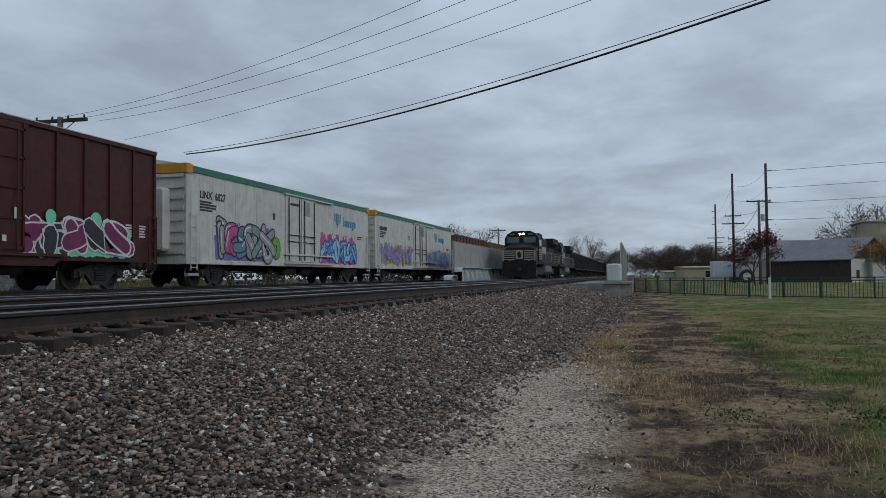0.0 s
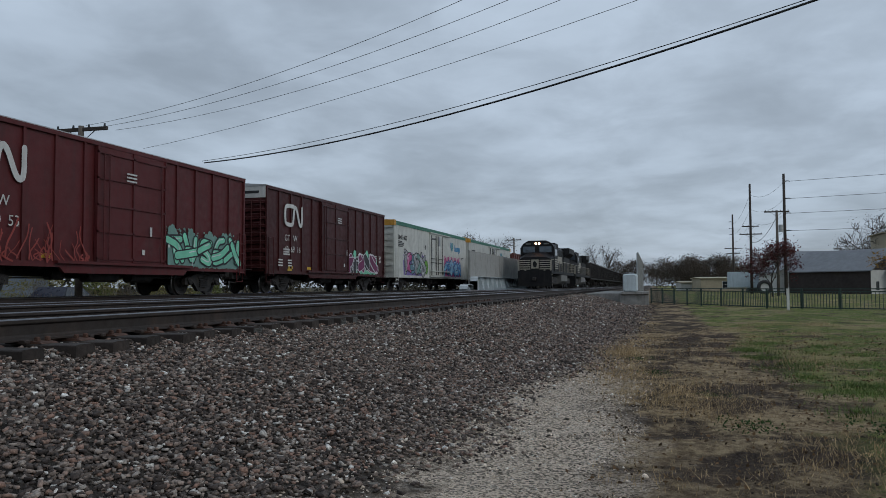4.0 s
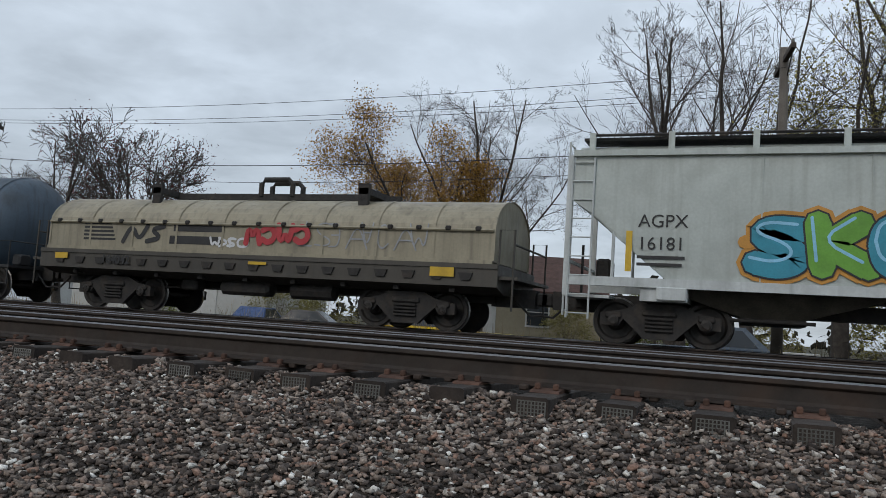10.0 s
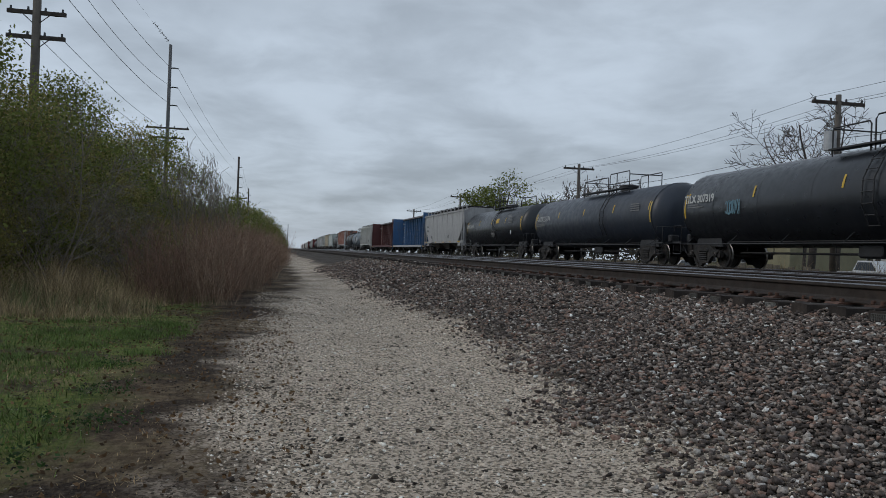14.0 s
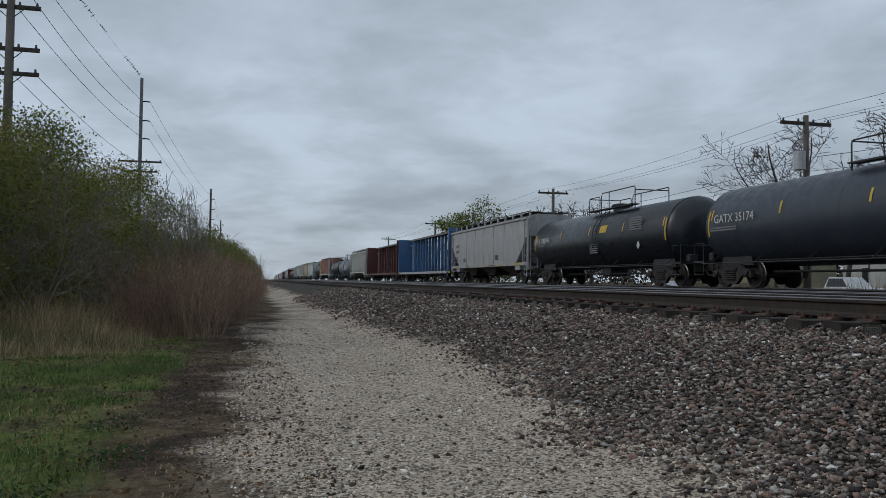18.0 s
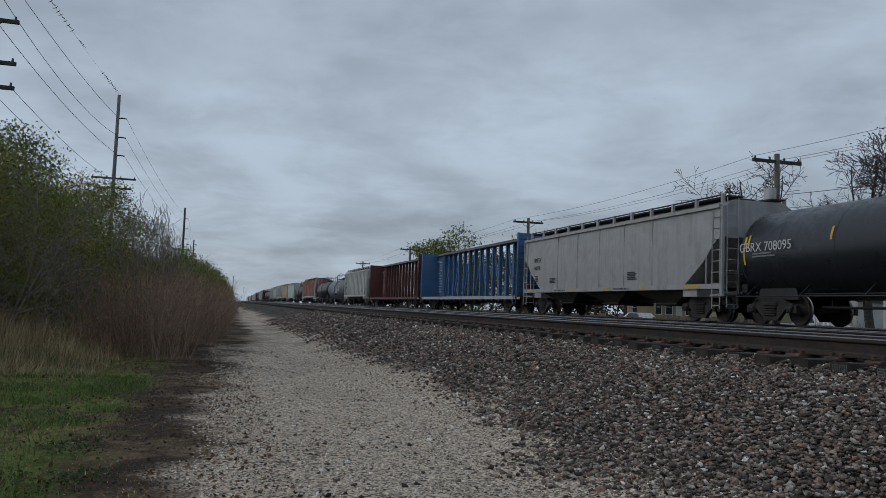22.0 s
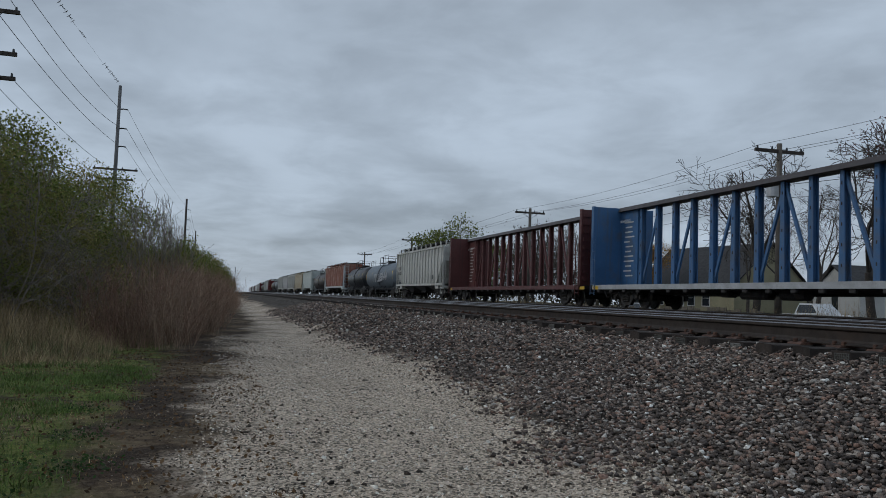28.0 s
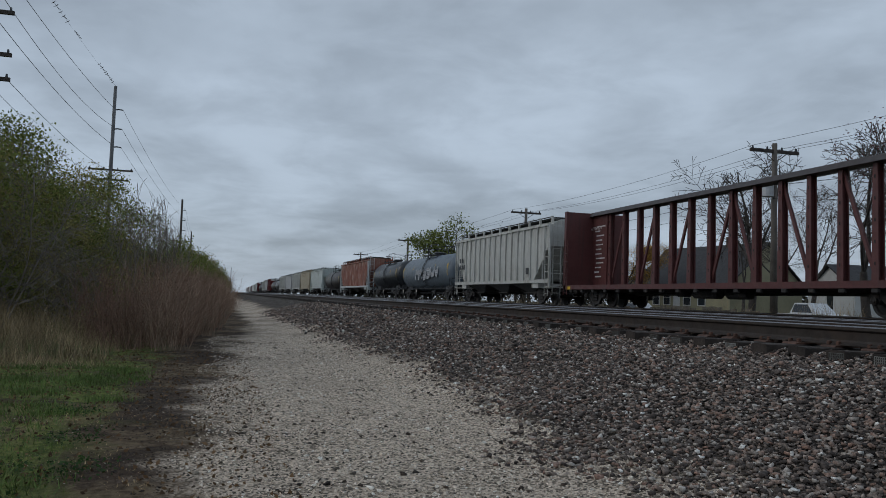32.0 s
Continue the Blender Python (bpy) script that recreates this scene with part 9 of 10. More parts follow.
def house(label, at, length, depth, eave, ridge, wall, roof, windows=(), doors=(), gable_wall=None, category="house", along="x", chimney=False):
    """A gabled building: the ridge runs along its local x; windows are (face, u, z, w, h)."""
    b = thing("house", label, category, "", at=at)
    L, D = length / 2, depth / 2
    f = Form()
    f.box(-L, L, -D, D, -0.4, eave)
    part("wall", f, wall, b)
    for s in (-1, 1):
        g = Form()
        g.loft([[(s * L, -D, eave), (s * L, D, eave), (s * L, 0, ridge - 0.1)], [(s * (L - 0.12), -D, eave), (s * (L - 0.12), D, eave), (s * (L - 0.12), 0, ridge - 0.1)]])
        part("gable", g, gable_wall or wall, b)
        r = Form()
        o = 0.35
        dz = (ridge - eave) / D * o
        r.loft([[(x, s * (D + o), eave - dz), (x, s * (D + o), eave - dz + 0.12), (x, 0, ridge + 0.12), (x, 0, ridge)] for x in (-L - o, L + o)])
        part("roof", r, roof, b)
    for face, u, z, w, h in windows:
        win = Form()
        fr = Form()
        if face in ("front", "back"):
            s = -1 if face == "front" else 1
            y = s * D
            win.box(u - w / 2, u + w / 2, min(y, y + s * 0.02), max(y, y + s * 0.02), z, z + h)
            for a, c, e, g2 in ((u - w / 2 - 0.08, u + w / 2 + 0.08, z - 0.08, z), (u - w / 2 - 0.08, u + w / 2 + 0.08, z + h, z + h + 0.08), (u - w / 2 - 0.08, u - w / 2, z, z + h), (u + w / 2, u + w / 2 + 0.08, z, z + h), (u - w / 2, u + w / 2, z + h / 2 - 0.02, z + h / 2 + 0.02)):
                fr.box(a, c, min(y, y + s * 0.05), max(y, y + s * 0.05), e, g2)
        else:
            s = -1 if face == "left" else 1
            x = s * L
            win.box(min(x, x + s * 0.02), max(x, x + s * 0.02), u - w / 2, u + w / 2, z, z + h)
            for a, c, e, g2 in ((u - w / 2 - 0.08, u + w / 2 + 0.08, z - 0.08, z), (u - w / 2 - 0.08, u + w / 2 + 0.08, z + h, z + h + 0.08), (u - w / 2 - 0.08, u - w / 2, z, z + h), (u + w / 2, u + w / 2 + 0.08, z, z + h)):
                fr.box(min(x, x + s * 0.05), max(x, x + s * 0.05), a, c, e, g2)
        wn = part("window", win, GLASS_DARK, b)
        part("frame", fr, TRIM_WHITE, wn)
    for face, u, w, h in doors:
        d = Form()
        if face == "front":
            d.box(u - w / 2, u + w / 2, -D - 0.05, -D, -0.2, h)
        elif face == "left":
            d.box(-L - 0.05, -L, u - w / 2, u + w / 2, -0.2, h)
        part("door", d, TRIM_WHITE, b)
    if chimney:
        c = Form()
        c.box(L * 0.3, L * 0.3 + 0.7, -0.35, 0.35, ridge - 0.8, ridge + 0.9)
        part("chimney", c, ROOF_BROWN, b)
    return b


def build_town():
    x, y = polar(-12.1, 122)
    shed = house("dark brown shed with a grey metal roof", pose(x, y, -1.3, 0, 0, 43), 12.1, 9.0, 3.2, 5.9, SIDING_DARK, ROOF_GREY, [("left", 0, 3.7, 0.8, 1.2)], [], SIDING_DARK, "shed")
    end = Form()
    end.box(-6.09, -6.05, -4.5, 4.5, -0.4, 3.15)
    part("end_cladding", end, SIDING_WHITE, shed, "white lower wall under the dark gable")
    end = Form()
    end.box(-6.13, -6.09, 2.9, 3.5, 0.6, 1.7)
    part("end_window", end, GLASS_DARK, shed)
    x, y = polar(-15.0, 121)
    house("low white wing beside the dark shed", pose(x, y, -1.3, 0, 0, 100), 5.5, 7.0, 2.9, 3.6, SIDING_WHITE, ROOF_GREY, [("back", 0.5, 1.0, 0.7, 1.4)], [], None, "shed")
    x, y = polar(-10.6, 142)
    house("long grey-roofed shed behind the dark one", pose(x, y, -1.3, 0, 0, 100), 16, 10, 4.6, 6.6, SIDING_WHITE, ROOF_GREY, (), (), None, "shed")
    x, y = polar(-8.4, 130)
    house("white garage with a gabled front", pose(x, y, -1.3, 0, 0, 10), 9.0, 5.2, 3.2, 4.6, SIDING_WHITE, ROOF_GREY, (), [("left", 0, 3.0, 2.6)], None, "garage")
    x, y = polar(-5.0, 165)
    house("low cream commercial building with a flat roof", pose(x, y, -1.3, 0, 0, 95), 13, 12, 2.6, 2.8, SIDING_BEIGE, surface("cream_roof_edge", (0.45, 0.4, 0.28), 0.8), [("back", 2, 0.8, 1.2, 1.2)], (), None, "building")
    x, y = polar(-3.4, 175)
    house("cream annex with a pale band along the eave", pose(x, y, -1.3, 0, 0, 95), 11, 9, 1.8, 2.1, SIDING_WHITE, surface("tan_roof", (0.3, 0.26, 0.18), 0.9), (), (), None, "building")
    x, y = polar(-15.9, 136)
    house("two-storey cream block house", pose(x, y, -1.3, 0, 0, 98), 9.0, 10.0, 8.6, 8.9, SIDING_BEIGE, SIDING_BEIGE, [("back", -2.4, 5.4, 1.2, 1.8), ("back", 1.8, 5.4, 1.2, 1.8), ("back", -2.4, 1.6, 1.2, 1.6)])
    x, y = polar(-5.9, 137)
    t = thing("box_trailer", "pale blue-grey box trailer parked on the lot", "trailer", at=pose(x, y, -1.3, 0, 0, 95))
    f = Form()
    f.rbox(-2.6, 2.6, -1.25, 1.25, 0.9, 3.4, 0.05)
    part("body", f, paint("pale_blue_trailer", (0.42, 0.5, 0.55)), t)
    for k in range(6):
        r = Form()
        r.box(-2.5 + k, -2.45 + k, 1.25, 1.28, 1.0, 3.3)
        part("rib", r, paint("pale_blue_trailer", (0.42, 0.5, 0.55)), t)
    for x2 in (-1.6, -0.7):
        w = Form()
        w.disc(x2, 0, 0, 0.45, 0.45, 16, [(-1.2, 0.45), (1.2, 0.45)])
        part("wheel", w, BLACK_PAINT, t)
    x, y = polar(-7.05, 118)
    ty = thing("tyre_sign", "large upright tyre with a pale centre", "tyre", at=pose(x, y, -1.3, 0, 0, 90))
    w = Form()
    n = 24
    w.loft([[(rr * math.cos(t), yy, 1.0 + rr * math.sin(t)) for t in [2 * math.pi * k / n for k in range(n)]] for yy, rr in ((-0.3, 0.55), (-0.35, 0.8), (-0.25, 1.0), (0.25, 1.0), (0.35, 0.8), (0.3, 0.55), (-0.3, 0.55))], caps=False)
    part("rubber", w, BLACK_PAINT, ty)
    c = Form()
    c.disc(0, -0.2, 0.2, 1.0, 0.56, 20)
    part("hub", c, TRIM_WHITE, ty)
    # houses behind the far track
    house("pale yellow house with a dark hipped roof", pose(-73.0, 50.0, -0.9, 0, 0, 6), 15, 9, 3.2, 7.2, SIDING_YELLOW, ROOF_DARK, [("front", -3.6, 1.0, 1.0, 1.5), ("front", -1.8, 1.0, 1.0, 1.5), ("front", 1.4, 1.0, 1.0, 1.5), ("front", 3.6, 1.0, 1.0, 1.5), ("left", 0, 1.0, 1.0, 1.5)], [("front", -0.2, 1.0, 2.1)], chimney=True)
    house("grey house with a dark roof beyond the lane", pose(-82.0, 51.0, -0.9, 0, 0, 5), 9, 8, 3.2, 5.4, SIDING_BEIGE, ROOF_DARK, [("front", -2.4, 1.0, 1.0, 1.4), ("front", 2.2, 1.0, 1.0, 1.4)])
    house("small white house with a dark gable roof", pose(-58.0, 56.0, -0.9, 0, 0, 80), 8, 7, 2.8, 4.9, SIDING_WHITE, ROOF_DARK, [("left", 0, 1.0, 1.0, 1.3)])
    house("brown-roofed house behind the trees", pose(-13.0, 41.0, -0.9, 0, 0, 15), 11, 8, 2.7, 4.6, SIDING_BEIGE, ROOF_BROWN, [("front", -3, 1.0, 1.0, 1.3), ("front", 2.5, 1.0, 1.0, 1.3)], [("front", 0, 1.0, 2.1)])
    house("low white building with garage doors", pose(-34.0, 44.0, -0.9, 0, 0, 0), 15, 7, 2.8, 3.6, SIDING_WHITE, ROOF_GREY, [("front", -5.6, 1.0, 1.2, 1.2)], [("front", -2.0, 3.0, 2.3), ("front", 2.4, 3.0, 2.3)], None, "garage")
    house("long dark red garage in the yard", pose(14.0, 40.0, -0.9, 0, 0, 0), 12, 7, 2.6, 4.2, surface("dull_red_siding", (0.12, 0.03, 0.03), 0.8), ROOF_DARK, [("front", 3, 1.0, 1.0, 1.0)], [("front", -2, 3.0, 2.2)], None, "garage")
    house("weathered grey wooden shed", pose(6.4, 27.2, -1.2, 0, 0, 4), 3.4, 2.6, 1.7, 2.3, surface("weathered_boards", (0.17, 0.15, 0.12), 0.9, 0, 0.3, 3.0, (0.07, 0.06, 0.05), 0.6, 0.6), ROOF_BROWN, [], [("front", 0.6, 0.8, 1.4)], None, "shed")
    house("pale house on the far street", pose(30.0, 46.0, -0.9, 0, 0, 0), 10, 8, 2.9, 5.0, SIDING_WHITE, ROOF_DARK, [("front", -2.4, 1.0, 1.0, 1.4), ("front", 2.2, 1.0, 1.0, 1.4)])
    house("blue-grey house on the far street", pose(48.0, 50.0, -0.9, 0, 0, 0), 10, 8, 2.9, 5.0, surface("blue_grey_siding", (0.16, 0.2, 0.25), 0.8), ROOF_DARK, [("front", -2.4, 1.0, 1.0, 1.4)])
    # a line of low board fence and scrub behind the far track
    fn = thing("board_fence", "low weathered board fence behind the far track", "fence", at=pose(0, 0, 0))
    boards = surface("weathered_boards", (0.17, 0.15, 0.12))
    rnd = random.Random(3)
    for k in range(64):
        b = Form()
        x = -74.0 + k * 0.62
        h = rnd.uniform(0.55, 0.95)
        b.box(x, x + 0.56, 26.0, 26.03, -1.4, -0.95 + h)
        part("board", b, boards, fn)


build_town()


def pickup(label, at, color, cab_at=0.4):
    c = thing("pickup_truck", label, "pickup truck", "parked vehicles", at=at)
    p = paint("car_paint_%02d%02d%02d" % tuple(int(v * 99) for v in color), color, rough=0.3, streak=0.1)
    b = Form()
    b.loft([[(-2.7, y, z) for y, z in ((-0.95, 0.45), (0.95, 0.45), (0.97, 1.0), (-0.97, 1.0))], [(2.0, y, z) for y, z in ((-0.95, 0.45), (0.95, 0.45), (0.97, 1.05), (-0.97, 1.05))], [(2.75, y, z) for y, z in ((-0.85, 0.5), (0.85, 0.5), (0.85, 0.95), (-0.85, 0.95))]])
    body = part("body", b, p, c)
    cb = Form()
    cb.loft([[(-0.9, -0.92, 1.0), (1.5, -0.92, 1.0), (1.5, 0.92, 1.0), (-0.9, 0.92, 1.0)], [(-0.6, -0.75, 1.75), (0.7, -0.75, 1.75), (0.7, 0.75, 1.75), (-0.6, 0.75, 1.75)]])
    part("cab", cb, p, c)
    for s in (-1, 1):
        g = Form()
        g.loft([[(-0.72, s * 0.915, 1.1), (1.1, s * 0.915, 1.1), (1.1, s * 0.905, 1.1), (-0.72, s * 0.905, 1.1)], [(-0.56, s * 0.79, 1.65), (0.6, s * 0.79, 1.65), (0.6, s * 0.78, 1.65), (-0.56, s * 0.78, 1.65)]])
        part("window", g, GLASS_DARK, c)
    for x in (-1.7, 1.75):
        for y in (-0.85, 0.85):
            w = Form()
            w.disc(x, 0, 0, 0.38, 0.38, 18, [(y - 0.12, 0.3), (y - 0.12, 0.38), (y + 0.12, 0.38), (y + 0.12, 0.3)])
            tyre = part("wheel", w, BLACK_PAINT, c)
            r = Form()
            s = -1 if y < 0 else 1
            r.disc(x, 0, 0, 0.38, 0.22, 14, [(y + s * 0.1, 0.22), (y + s * 0.125, 0.2)])
            part("rim", r, GALV, tyre)
    for y in (-0.65, 0.65):
        l = Form()
        l.rbox(2.68, 2.76, y - 0.15, y + 0.15, 0.72, 0.9, 0.02)
        part("headlight", l, TRIM_WHITE, c)
    return c


def sedan(label, at, color):
    c = thing("car", label, "car", "parked vehicles", at=at)
    p = paint("car_paint_%02d%02d%02d" % tuple(int(v * 99) for v in color), color, rough=0.3, streak=0.1)
    b = Form()
    b.loft([[(x, y * k, z) for y, z in ((-0.88, 0.3), (0.88, 0.3), (0.9, top), (-0.9, top))] for x, k, top in ((-2.25, 0.85, 0.75), (-1.9, 1.0, 0.88), (1.5, 1.0, 0.85), (2.25, 0.85, 0.65))])
    part("body", b, p, c)
    cb = Form()
    cb.loft([[(-1.6, -0.84, 0.86), (1.0, -0.84, 0.86), (1.0, 0.84, 0.86), (-1.6, 0.84, 0.86)], [(-1.0, -0.64, 1.42), (0.25, -0.64, 1.42), (0.25, 0.64, 1.42), (-1.0, 0.64, 1.42)]])
    part("cabin", cb, p, c)
    for s in (-1, 1):
        g = Form()
        g.loft([[(-1.35, s * 0.835, 0.93), (0.75, s * 0.835, 0.93), (0.75, s * 0.825, 0.93), (-1.35, s * 0.825, 0.93)], [(-0.95, s * 0.68, 1.36), (0.2, s * 0.68, 1.36), (0.2, s * 0.67, 1.36), (-0.95, s * 0.67, 1.36)]])
        part("window", g, GLASS_DARK, c)
    for x in (-1.35, 1.4):
        for y in (-0.78, 0.78):
            w = Form()
            w.disc(x, 0, 0, 0.32, 0.32, 16, [(y - 0.1, 0.25), (y - 0.1, 0.32), (y + 0.1, 0.32), (y + 0.1, 0.25)])
            part("wheel", w, BLACK_PAINT, c)
    return c


def build_vehicles():
    pickup("bright yellow pickup truck parked in the yard", pose(-10.4, 27.5, -1.3, 0, 0, 172), (0.62, 0.42, 0.01))
    pickup("white pickup truck parked behind the track", pose(-46.0, 39.0, -1.3, 0, 0, 4), (0.6, 0.61, 0.62))
    sedan("dark blue car parked by the garage", pose(-22.6, 34.0, -1.3, 0, 0, 100), (0.04, 0.08, 0.2))
    sedan("black car parked in the yard", pose(-19.8, 34.5, -1.3, 0, 0, 15), (0.02, 0.02, 0.025))
    sedan("silver car parked behind the track", pose(-60.0, 34.0, -1.3, 0, 0, 5), (0.42, 0.43, 0.44))
    sedan("white car parked on the lane", pose(-64.5, 36.5, -1.3, 0, 0, 30), (0.6, 0.6, 0.6))
    sedan("dark blue car parked in the lot", pose(31.0, 26.0, -1.3, 0, 0, 8), (0.02, 0.025, 0.05))
    sedan("dull red car parked by the shed", pose(12.6, 27.0, -1.3, 0, 0, 175), (0.25, 0.03, 0.03))
    pickup("dark blue-grey pickup truck behind the track", pose(-1.0, 29.0, -1.3, 0, 0, 10), (0.1, 0.13, 0.17))
    sedan("grey car parked by the far fence", pose(20.5, 28.0, -1.3, 0, 0, 3), (0.2, 0.21, 0.22))
    # stored goods in the yard
    tp = thing("tarpaulin_heap", "heap under a bright blue tarpaulin", "tarpaulin", at=pose(50.4, 27.0, -1.3))
    f = Form()
    f.loft([[(-1.6, -1, 0), (1.6, -1, 0), (1.6, 1, 0), (-1.6, 1, 0)], [(-1.3, -0.7, 0.9), (1.1, -0.8, 1.05), (1.2, 0.7, 0.95), (-1.2, 0.6, 1.0)]])
    part("cover", f, surface("blue_tarpaulin", (0.035, 0.05, 0.22), 0.5, 0, 0.2, 2.0), tp)
    for k, (x, y, s, col, nm) in enumerate(((1.4, 27.5, 0.9, TRIM_WHITE, "white"), (0.2, 26.6, 0.7, SP["blue"], "blue"), (-2.4, 27.6, 0.8, GALV, "grey"), (2.7, 26.4, 0.6, SIDING_DARK, "dark"), (9.6, 26.6, 0.7, GALV, "grey"), (27.0, 27.0, 1.0, TRIM_WHITE, "white"))):
        b = thing("storage_box", "%s storage box standing in the yard" % nm, "box", "boxes in the yard", at=pose(x, y, -1.3, 0, 0, k * 17))
        q = Form()
        q.rbox(-s * 0.6, s * 0.6, -s * 0.5, s * 0.5, 0, s * 1.1, 0.03)
        part("body", q, col, b)
        q = Form()
        q.rbox(-s * 0.63, s * 0.63, -s * 0.53, s * 0.53, s * 1.1, s * 1.18, 0.02)
        part("lid", q, col, b)


build_vehicles()

# ---- poles, wires and birds ----
POLE_WOOD = surface("weathered_pole_wood", (0.12, 0.105, 0.09), 0.95, 0, 0.2, 2, (0.06, 0.05, 0.045), 0.5, 0.4)
POLE_GREY = surface("silvered_pole_wood", (0.13, 0.13, 0.135), 0.9, 0, 0.15, 2, (0.07, 0.068, 0.07), 0.5, 0.4)
POLE_DARK = surface("dark_pole_wood", (0.055, 0.045, 0.04), 0.95, 0, 0.2, 2)
WIRE = surface("black_wire", (0.02, 0.02, 0.02), 0.6)


def utility_pole(label, x, y, base, top, arms=(), r=0.15, wood=None, transformer=False, brackets=(), turn=0.0):
    """arms: (height below the top, half length); brackets: heights of single side insulators."""
    p = thing("utility_pole", label, "utility pole", "utility poles", at=pose(x, y, base, 0, 0, turn))
    h = top - base
    f = Form()
    f.tube([(0, 0, -0.3), (0, 0, h * 0.5), (0, 0, h)], r, 10, r * 0.7)
    part("pole", f, wood or POLE_WOOD, p, smooth=True)
    for d, half in arms:
        a = Form()
        a.box(-0.06, 0.06, -half, half, h - d - 0.07, h - d + 0.07)
        arm = part("crossarm", a, POLE_DARK, p)
        for k in range(4):
            yy = -half + 0.12 + k * (2 * half - 0.24) / 3
            i = Form()
            i.tube([(0, yy, h - d + 0.07), (0, yy, h - d + 0.2)], 0.05, 8, 0.035)
            part("insulator", i, GLASS_DARK, arm)
        b = Form()
        b.tube([(0.07, -half * 0.55, h - d), (0.07, 0, h - d - 0.5), (0.07, half * 0.55, h - d)], 0.02, 5)
        part("brace", b, STEEL_DARK, arm)
    for d in brackets:
        i = Form()
        i.tube([(0, 0, h - d), (0, 0.35, h - d + 0.06), (0, 0.7, h - d + 0.02)], 0.06, 8, 0.05)
        part("insulator", i, GLASS_DARK, p)
    if transformer:
        t = Form()
        t.loft([[(0.1 + 0.25 * math.cos(a), -0.42 + 0.25 * math.sin(a), z) for a in [2 * math.pi * k / 14 for k in range(14)]] for z in (h - 2.4, h - 1.6)])
        part("transformer", t, GALV, p, "grey pole transformer can")
    return p


def wire(points, r=0.012, sag=0.0, label="black overhead wire", name="overhead_wire"):
    f = Form()
    for a, b in zip(points, points[1:]):
        a, b = Vector(a), Vector(b)
        n = 12
        f.tube([a.lerp(b, k / n) - Vector((0, 0, sag * 4 * (k / n) * (1 - k / n))) for k in range(n + 1)], r, 4)
    return tagged(part(name, f, WIRE), label, "wire", "overhead wires")


def hanging(start, mid, end, r, label):
    """A wire through three places, hanging as a parabola, led on past the last one."""
    f = (mid[1] - start[1]) / (end[1] - start[1])
    line = lambda k, t: start[k] + (end[k] - start[k]) * t
    bow = (mid[2] - line(2, f)) / (f * (1 - f))
    q = Form()
    q.tube([(line(0, t), line(1, t), line(2, t) + bow * t * (1 - t)) for t in [1.7 * k / 34 for k in range(35)]], r, 5)
    return tagged(part("overhead_wire", q, WIRE), label, "wire", "overhead wires")


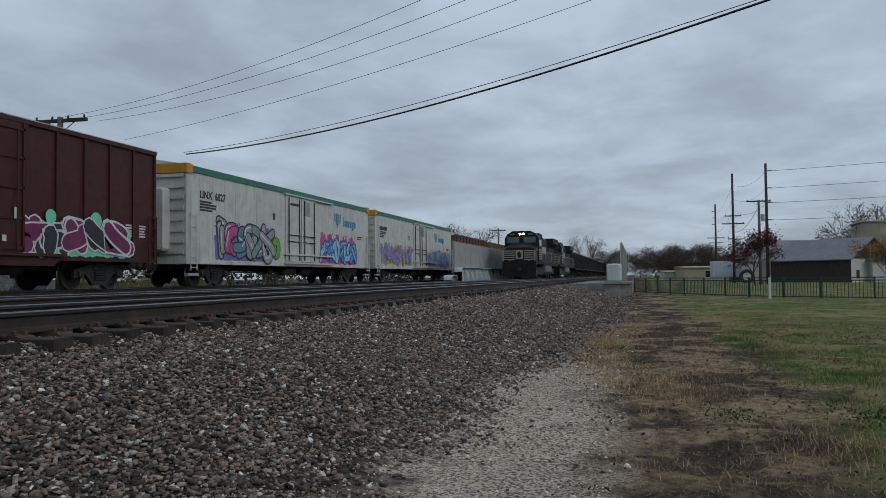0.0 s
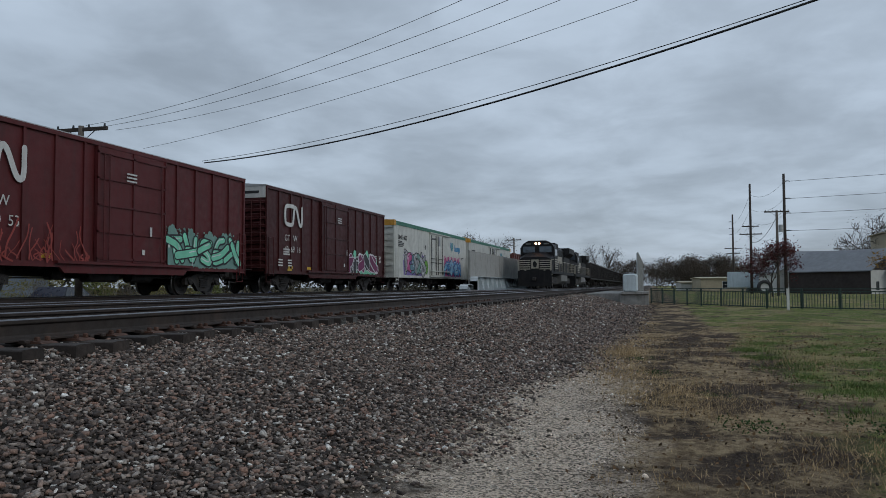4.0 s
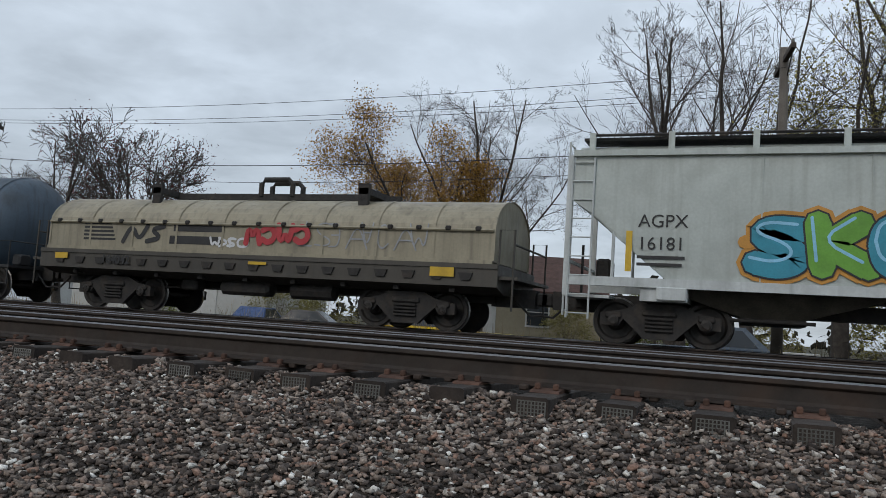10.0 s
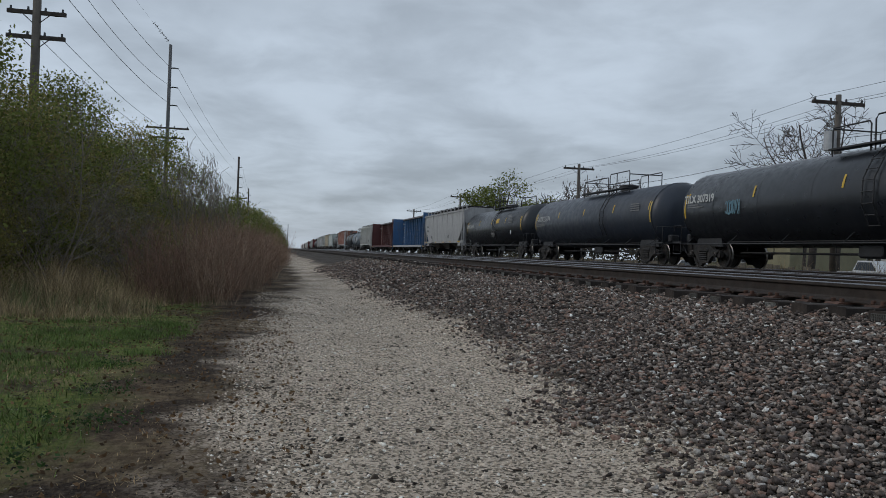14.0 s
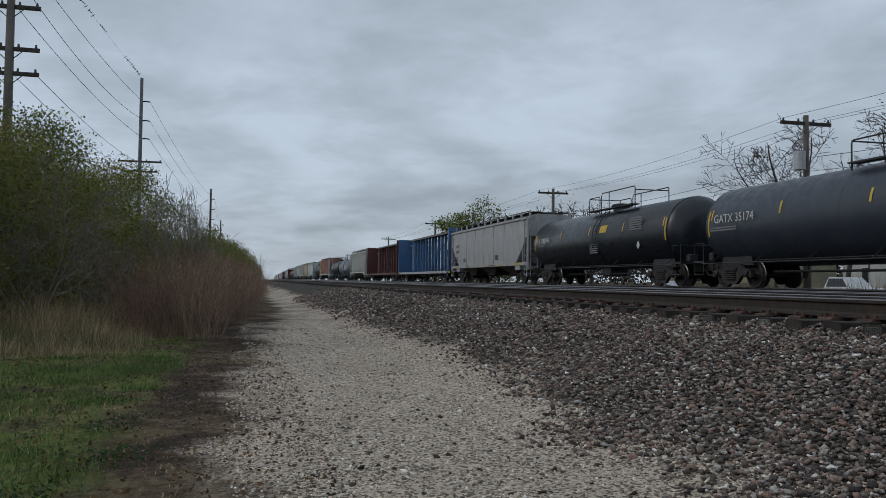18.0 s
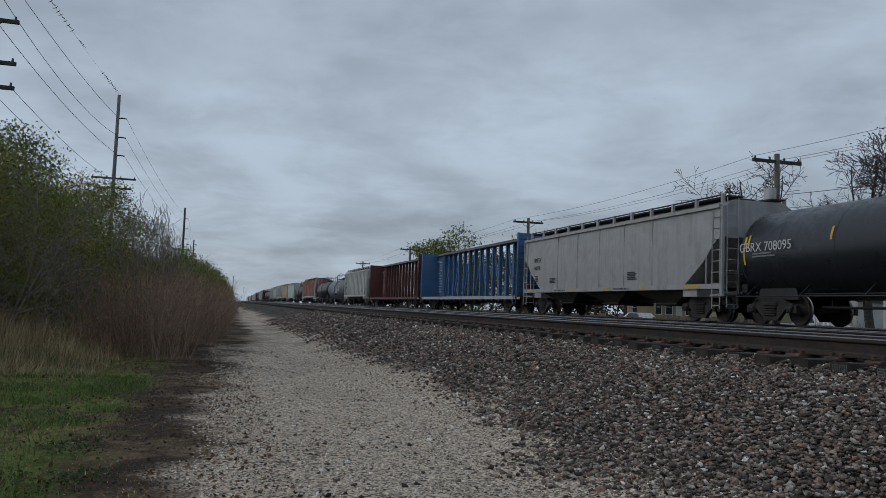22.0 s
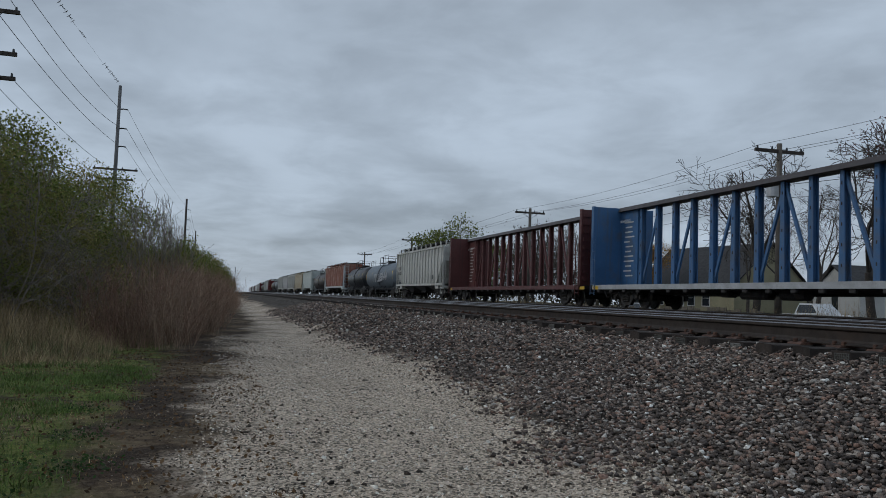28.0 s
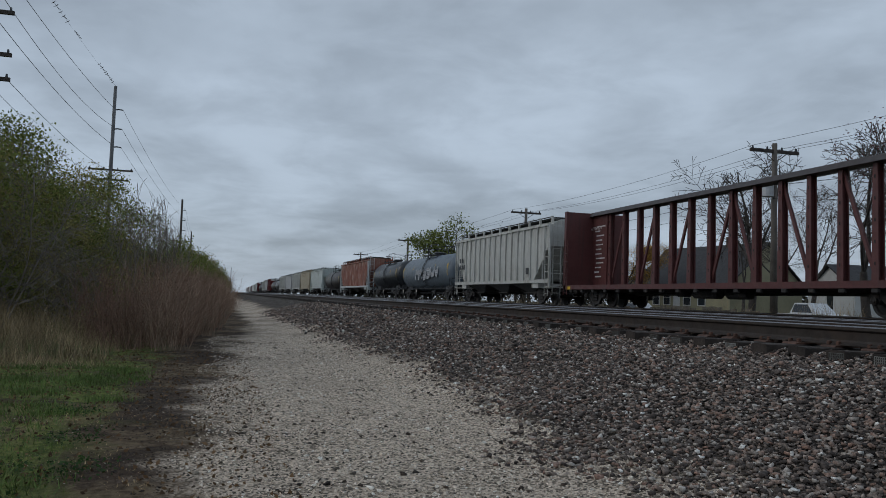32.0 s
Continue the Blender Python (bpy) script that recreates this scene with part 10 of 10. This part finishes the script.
def build_poles():
    # the line along the yards behind the far track
    back = [(-134.0, 23.2), (-95.4, 22.2), (-58.7, 23.0), (-29.7, 23.1), (0.6, 23.0), (28.2, 23.0)]
    for k, (x, y) in enumerate(back):
        utility_pole("weathered wooden utility pole with a crossarm", x, y, -1.3, (7.25, 8.0, 6.75)[max(0, k - 3)], [(0.35 if k < 5 else 0.15, 1.25)], 0.16, None, k == 3, turn=0 if k != 4 else 8)
    x, y = polar(9.73, 136)
    utility_pole("distant wooden utility pole with a crossarm", x, y, -0.95, 8.2, [(0.35, 1.25)], 0.16)
    for off, drop in ((-1.1, 0.0), (0.0, 0.15), (1.1, 0.0)):
        wire([(x, y + off, 7.1 - drop) for x, y in back[:5]], 0.008, 0.35, "three-wire power line behind the tracks")
    wire([(x, y, 5.4) for x, y in back[:5]], 0.012, 0.5, "thick black communications cable behind the tracks")
    wire([(x, y - 0.1, 4.8) for x, y in back[:5]], 0.009, 0.5, "thin black communications cable behind the tracks")
    # wires that swing from that line over the tracks and the path
    for start, mid, end in (((28.47, 23.0, 6.82), (24.75, 13.64, 6.98), (21.69, 5.95, 7.8)), ((29.32, 23.0, 6.91), (24.75, 11.57, 7.1), (22.02, 4.74, 7.8)), ((30.41, 23.0, 7.0), (26.05, 12.18, 7.0), (22.61, 3.63, 7.8)), ((32.38, 23.0, 6.51), (26.3, 10.17, 6.82), (22.09, 1.28, 7.5))):
        hanging(start, mid, end, 0.008, "thin wire crossing high over the tracks")
    hanging((37.32, 23.0, 6.67), (26.26, 4.23, 6.59), (22.06, -2.9, 7.1), 0.013, "thin messenger wire over the thick cable")
    hanging((37.58, 23.0, 6.62), (26.3, 4.23, 6.41), (21.9, -3.08, 7.0), 0.034, "thick black cable crossing over the tracks")
    # tall poles on the camera's side
    x1, y1 = -69.37, -8.95
    utility_pole("tall wooden transmission pole with stub insulators", x1, y1, -1.25, 16.35, [(6.9, 1.7), (7.7, 1.4)], 0.18, POLE_GREY, brackets=(1.96, 3.55, 5.04))
    x2, y2 = polar(-177.45, 150)
    utility_pole("distant tall transmission pole", x2, y2, -1.25, 16.1, [(7.5, 1.6)], 0.24, POLE_DARK, brackets=(2.0, 3.8, 5.6))
    x3, y3 = polar(-178.2, 235)
    utility_pole("far transmission pole beyond the thicket", x3, y3, -1.25, 16.4, [], 0.24, POLE_DARK, brackets=(2.0, 3.8, 5.6))
    x0, y0 = -31.8, -8.85
    utility_pole("tall wooden pole with three crossarms by the thicket", x0, y0, -1.25, 10.2, [(0.45, 1.0), (2.0, 1.0), (2.9, 1.0)], 0.2)
    xm, ym = polar(-181.0, 420)
    utility_pole("slim pole at the far end of the line", xm, ym, -1.25, 12.0, [], 0.2, POLE_DARK)
    for start, mid, end in (((-68.73, -8.93, 14.42), (-49.2, -9.8, 13.97), (-43.46, -10.06, 14.06)), ((-69.11, -8.91, 12.96), (-45.93, -9.95, 12.44), (-40.11, -10.21, 12.86)), ((-69.5, -8.89, 11.5), (-44.37, -10.02, 11.36), (-38.2, -10.29, 11.7))):
        hanging(start, mid, end, 0.016, "transmission wire strung up to the tall pole")
    for d in (1.96, 3.55, 5.04):
        wire([(x1, y1 + 0.7, 16.35 - d), (x2, y2 + 0.7, 16.1 - d), (x3, y3 + 0.7, 16.4 - d)], 0.014, 0.9, "transmission wire strung between tall poles")
    shield = ((-69.07, -8.91, 16.3), (-55.12, -9.54, 15.89), (-50.89, -9.73, 15.83))
    hanging(*shield, 0.005, "thin shield wire along the pole tops")
    wire([(x0, y0 + 1.0, 7.2), (x1, y1, 9.3), (x2, y2 + 1.2, 8.6)], 0.014, 0.35, "distribution wire strung between crossarms")
    wire([(x0, y0 + 0.2, 7.2), (x1, y1 - 1.2, 8.9)], 0.014, 0.35, "distribution wire strung below the crossarms")
    # birds along the shield wire
    bm = Form()
    bm.tube([(-0.11, 0, 0.05), (-0.02, 0, 0.1), (0.07, 0, 0.17), (0.1, 0, 0.24)], 0.03, 7, 0.045)
    bm.tube([(-0.24, 0, -0.02), (-0.08, 0, 0.07)], 0.012, 5, 0.035)
    bird_me = bm.mesh("body")
    bird_me.materials.append(BLACK_PAINT)
    bk = Form()
    bk.tube([(0.11, 0, 0.25), (0.17, 0, 0.24)], 0.016, 5, 0.004)
    bk_me = bk.mesh("beak")
    bk_me.materials.append(BLACK_PAINT)
    rnd = random.Random(6)
    for k in range(26):
        u = 0.04 + 0.0205 * k + rnd.uniform(-0.006, 0.006) + (0.22 if k > 10 else 0.0) + (0.06 if k > 13 else 0.0)
        u = u * 1.55
        a, b = Vector(shield[0]), Vector(shield[2])
        p = a.lerp(b, u) - Vector((0, 0, 0.12 * u * (1 - u)))
        bird = thing("bird", "small dark bird perched on the wire", "bird", "birds on the shield wire", at=pose(p.x, p.y, p.z - 0.03, 0, 0, rnd.choice((80, 100, 260, 280))))
        bird.scale = (0.62, 0.62, 0.62)
        part("body", bird_me, None, bird)
        part("beak", bk_me, None, bird)
    # poles by the buildings on the +x side
    xa, ya = polar(-8.35, 100)
    utility_pole("tall transmission pole beside the shed", xa, ya, -1.3, 12.85, [], 0.2, POLE_DARK, brackets=(0.9, 2.9, 4.6, 6.6), turn=180)
    xb2, yb2 = polar(-6.27, 120)
    utility_pole("tall transmission pole with two crossarms", xb2, yb2, -1.3, 14.25, [(6.0, 1.1), (7.1, 1.5)], 0.2, POLE_DARK)
    xc, yc = polar(-5.18, 170)
    utility_pole("distant transmission pole with crossarms", xc, yc, -1.3, 14.15, [(6.8, 1.6), (7.8, 1.3)], 0.22, POLE_DARK, brackets=(1.5, 2.8, 4.1))
    xt, yt = polar(-7.87, 96)
    utility_pole("short pole with a crossarm and transformers", xt, yt, -1.3, 8.3, [(0.15, 1.3)], 0.18, POLE_WOOD, True)
    for d in (0.9, 2.9, 4.6, 6.6):
        wire([(xa, ya, 12.85 - d), (xa - 14, ya - 30, 12.7 - d)], 0.02, 0.1, "wire leading off from the tall pole")
        wire([(xa, ya, 12.85 - d), (xb2, yb2, 13.6 - d), (xc, yc, 13.2 - d)], 0.015, 0.9, "sagging wire between the tall poles")
    wire([(xt, yt, 7.6), (xb2, yb2, 6.0)], 0.03, 0.9, "drooping black service cable between poles")


build_poles()

build_ties()

# ---- what moves ----
# seconds and how far the train has gone since the start
RUN = [(0, 0), (1, 5.52), (3, 16.37), (6, 33.15), (7.5, 41.0), (9, 48.8), (10.5, 56.75), (12, 64.8), (13.5, 73.0), (16, 86.8), (18, 97.8), (20, 108.7), (22, 119.5), (24, 129.9), (26, 140.3), (28, 150.8), (30, 161.2), (32, 171.6)]


def gone(t):
    for (a, x), (b, y) in zip(RUN, RUN[1:]):
        if t <= b:
            return x + (y - x) * (t - a) / (b - a)
    return RUN[-1][1]


def motions():
    for car in MOVING:
        x, y, z = car.location
        walk(car, [(t, pose(x + d, y + bend(x + d)[0], z + bend(x + d)[1], 0, 0, bend(x + d)[2])) for t, d in RUN])
    # the wheels roll: a step of less than a quarter turn from row to row
    steps = 280
    turns = [(32.0 * k / steps, math.degrees(gone(32.0 * k / steps) / WHEEL_R)) for k in range(steps + 1)]
    first = {}
    for w in WHEELSETS:
        side = round(w.location.x, 2)
        if side not in first:
            walk(w, [(t, pose(side, 0, WHEEL_R, 0, a, 0)) for t, a in turns])
            first[side] = w.animation_data
        else:
            w.rotation_mode = "QUATERNION"
            keys = w.animation_data_create()
            keys.action, keys.action_slot = first[side].action, first[side].action_slot


motions()
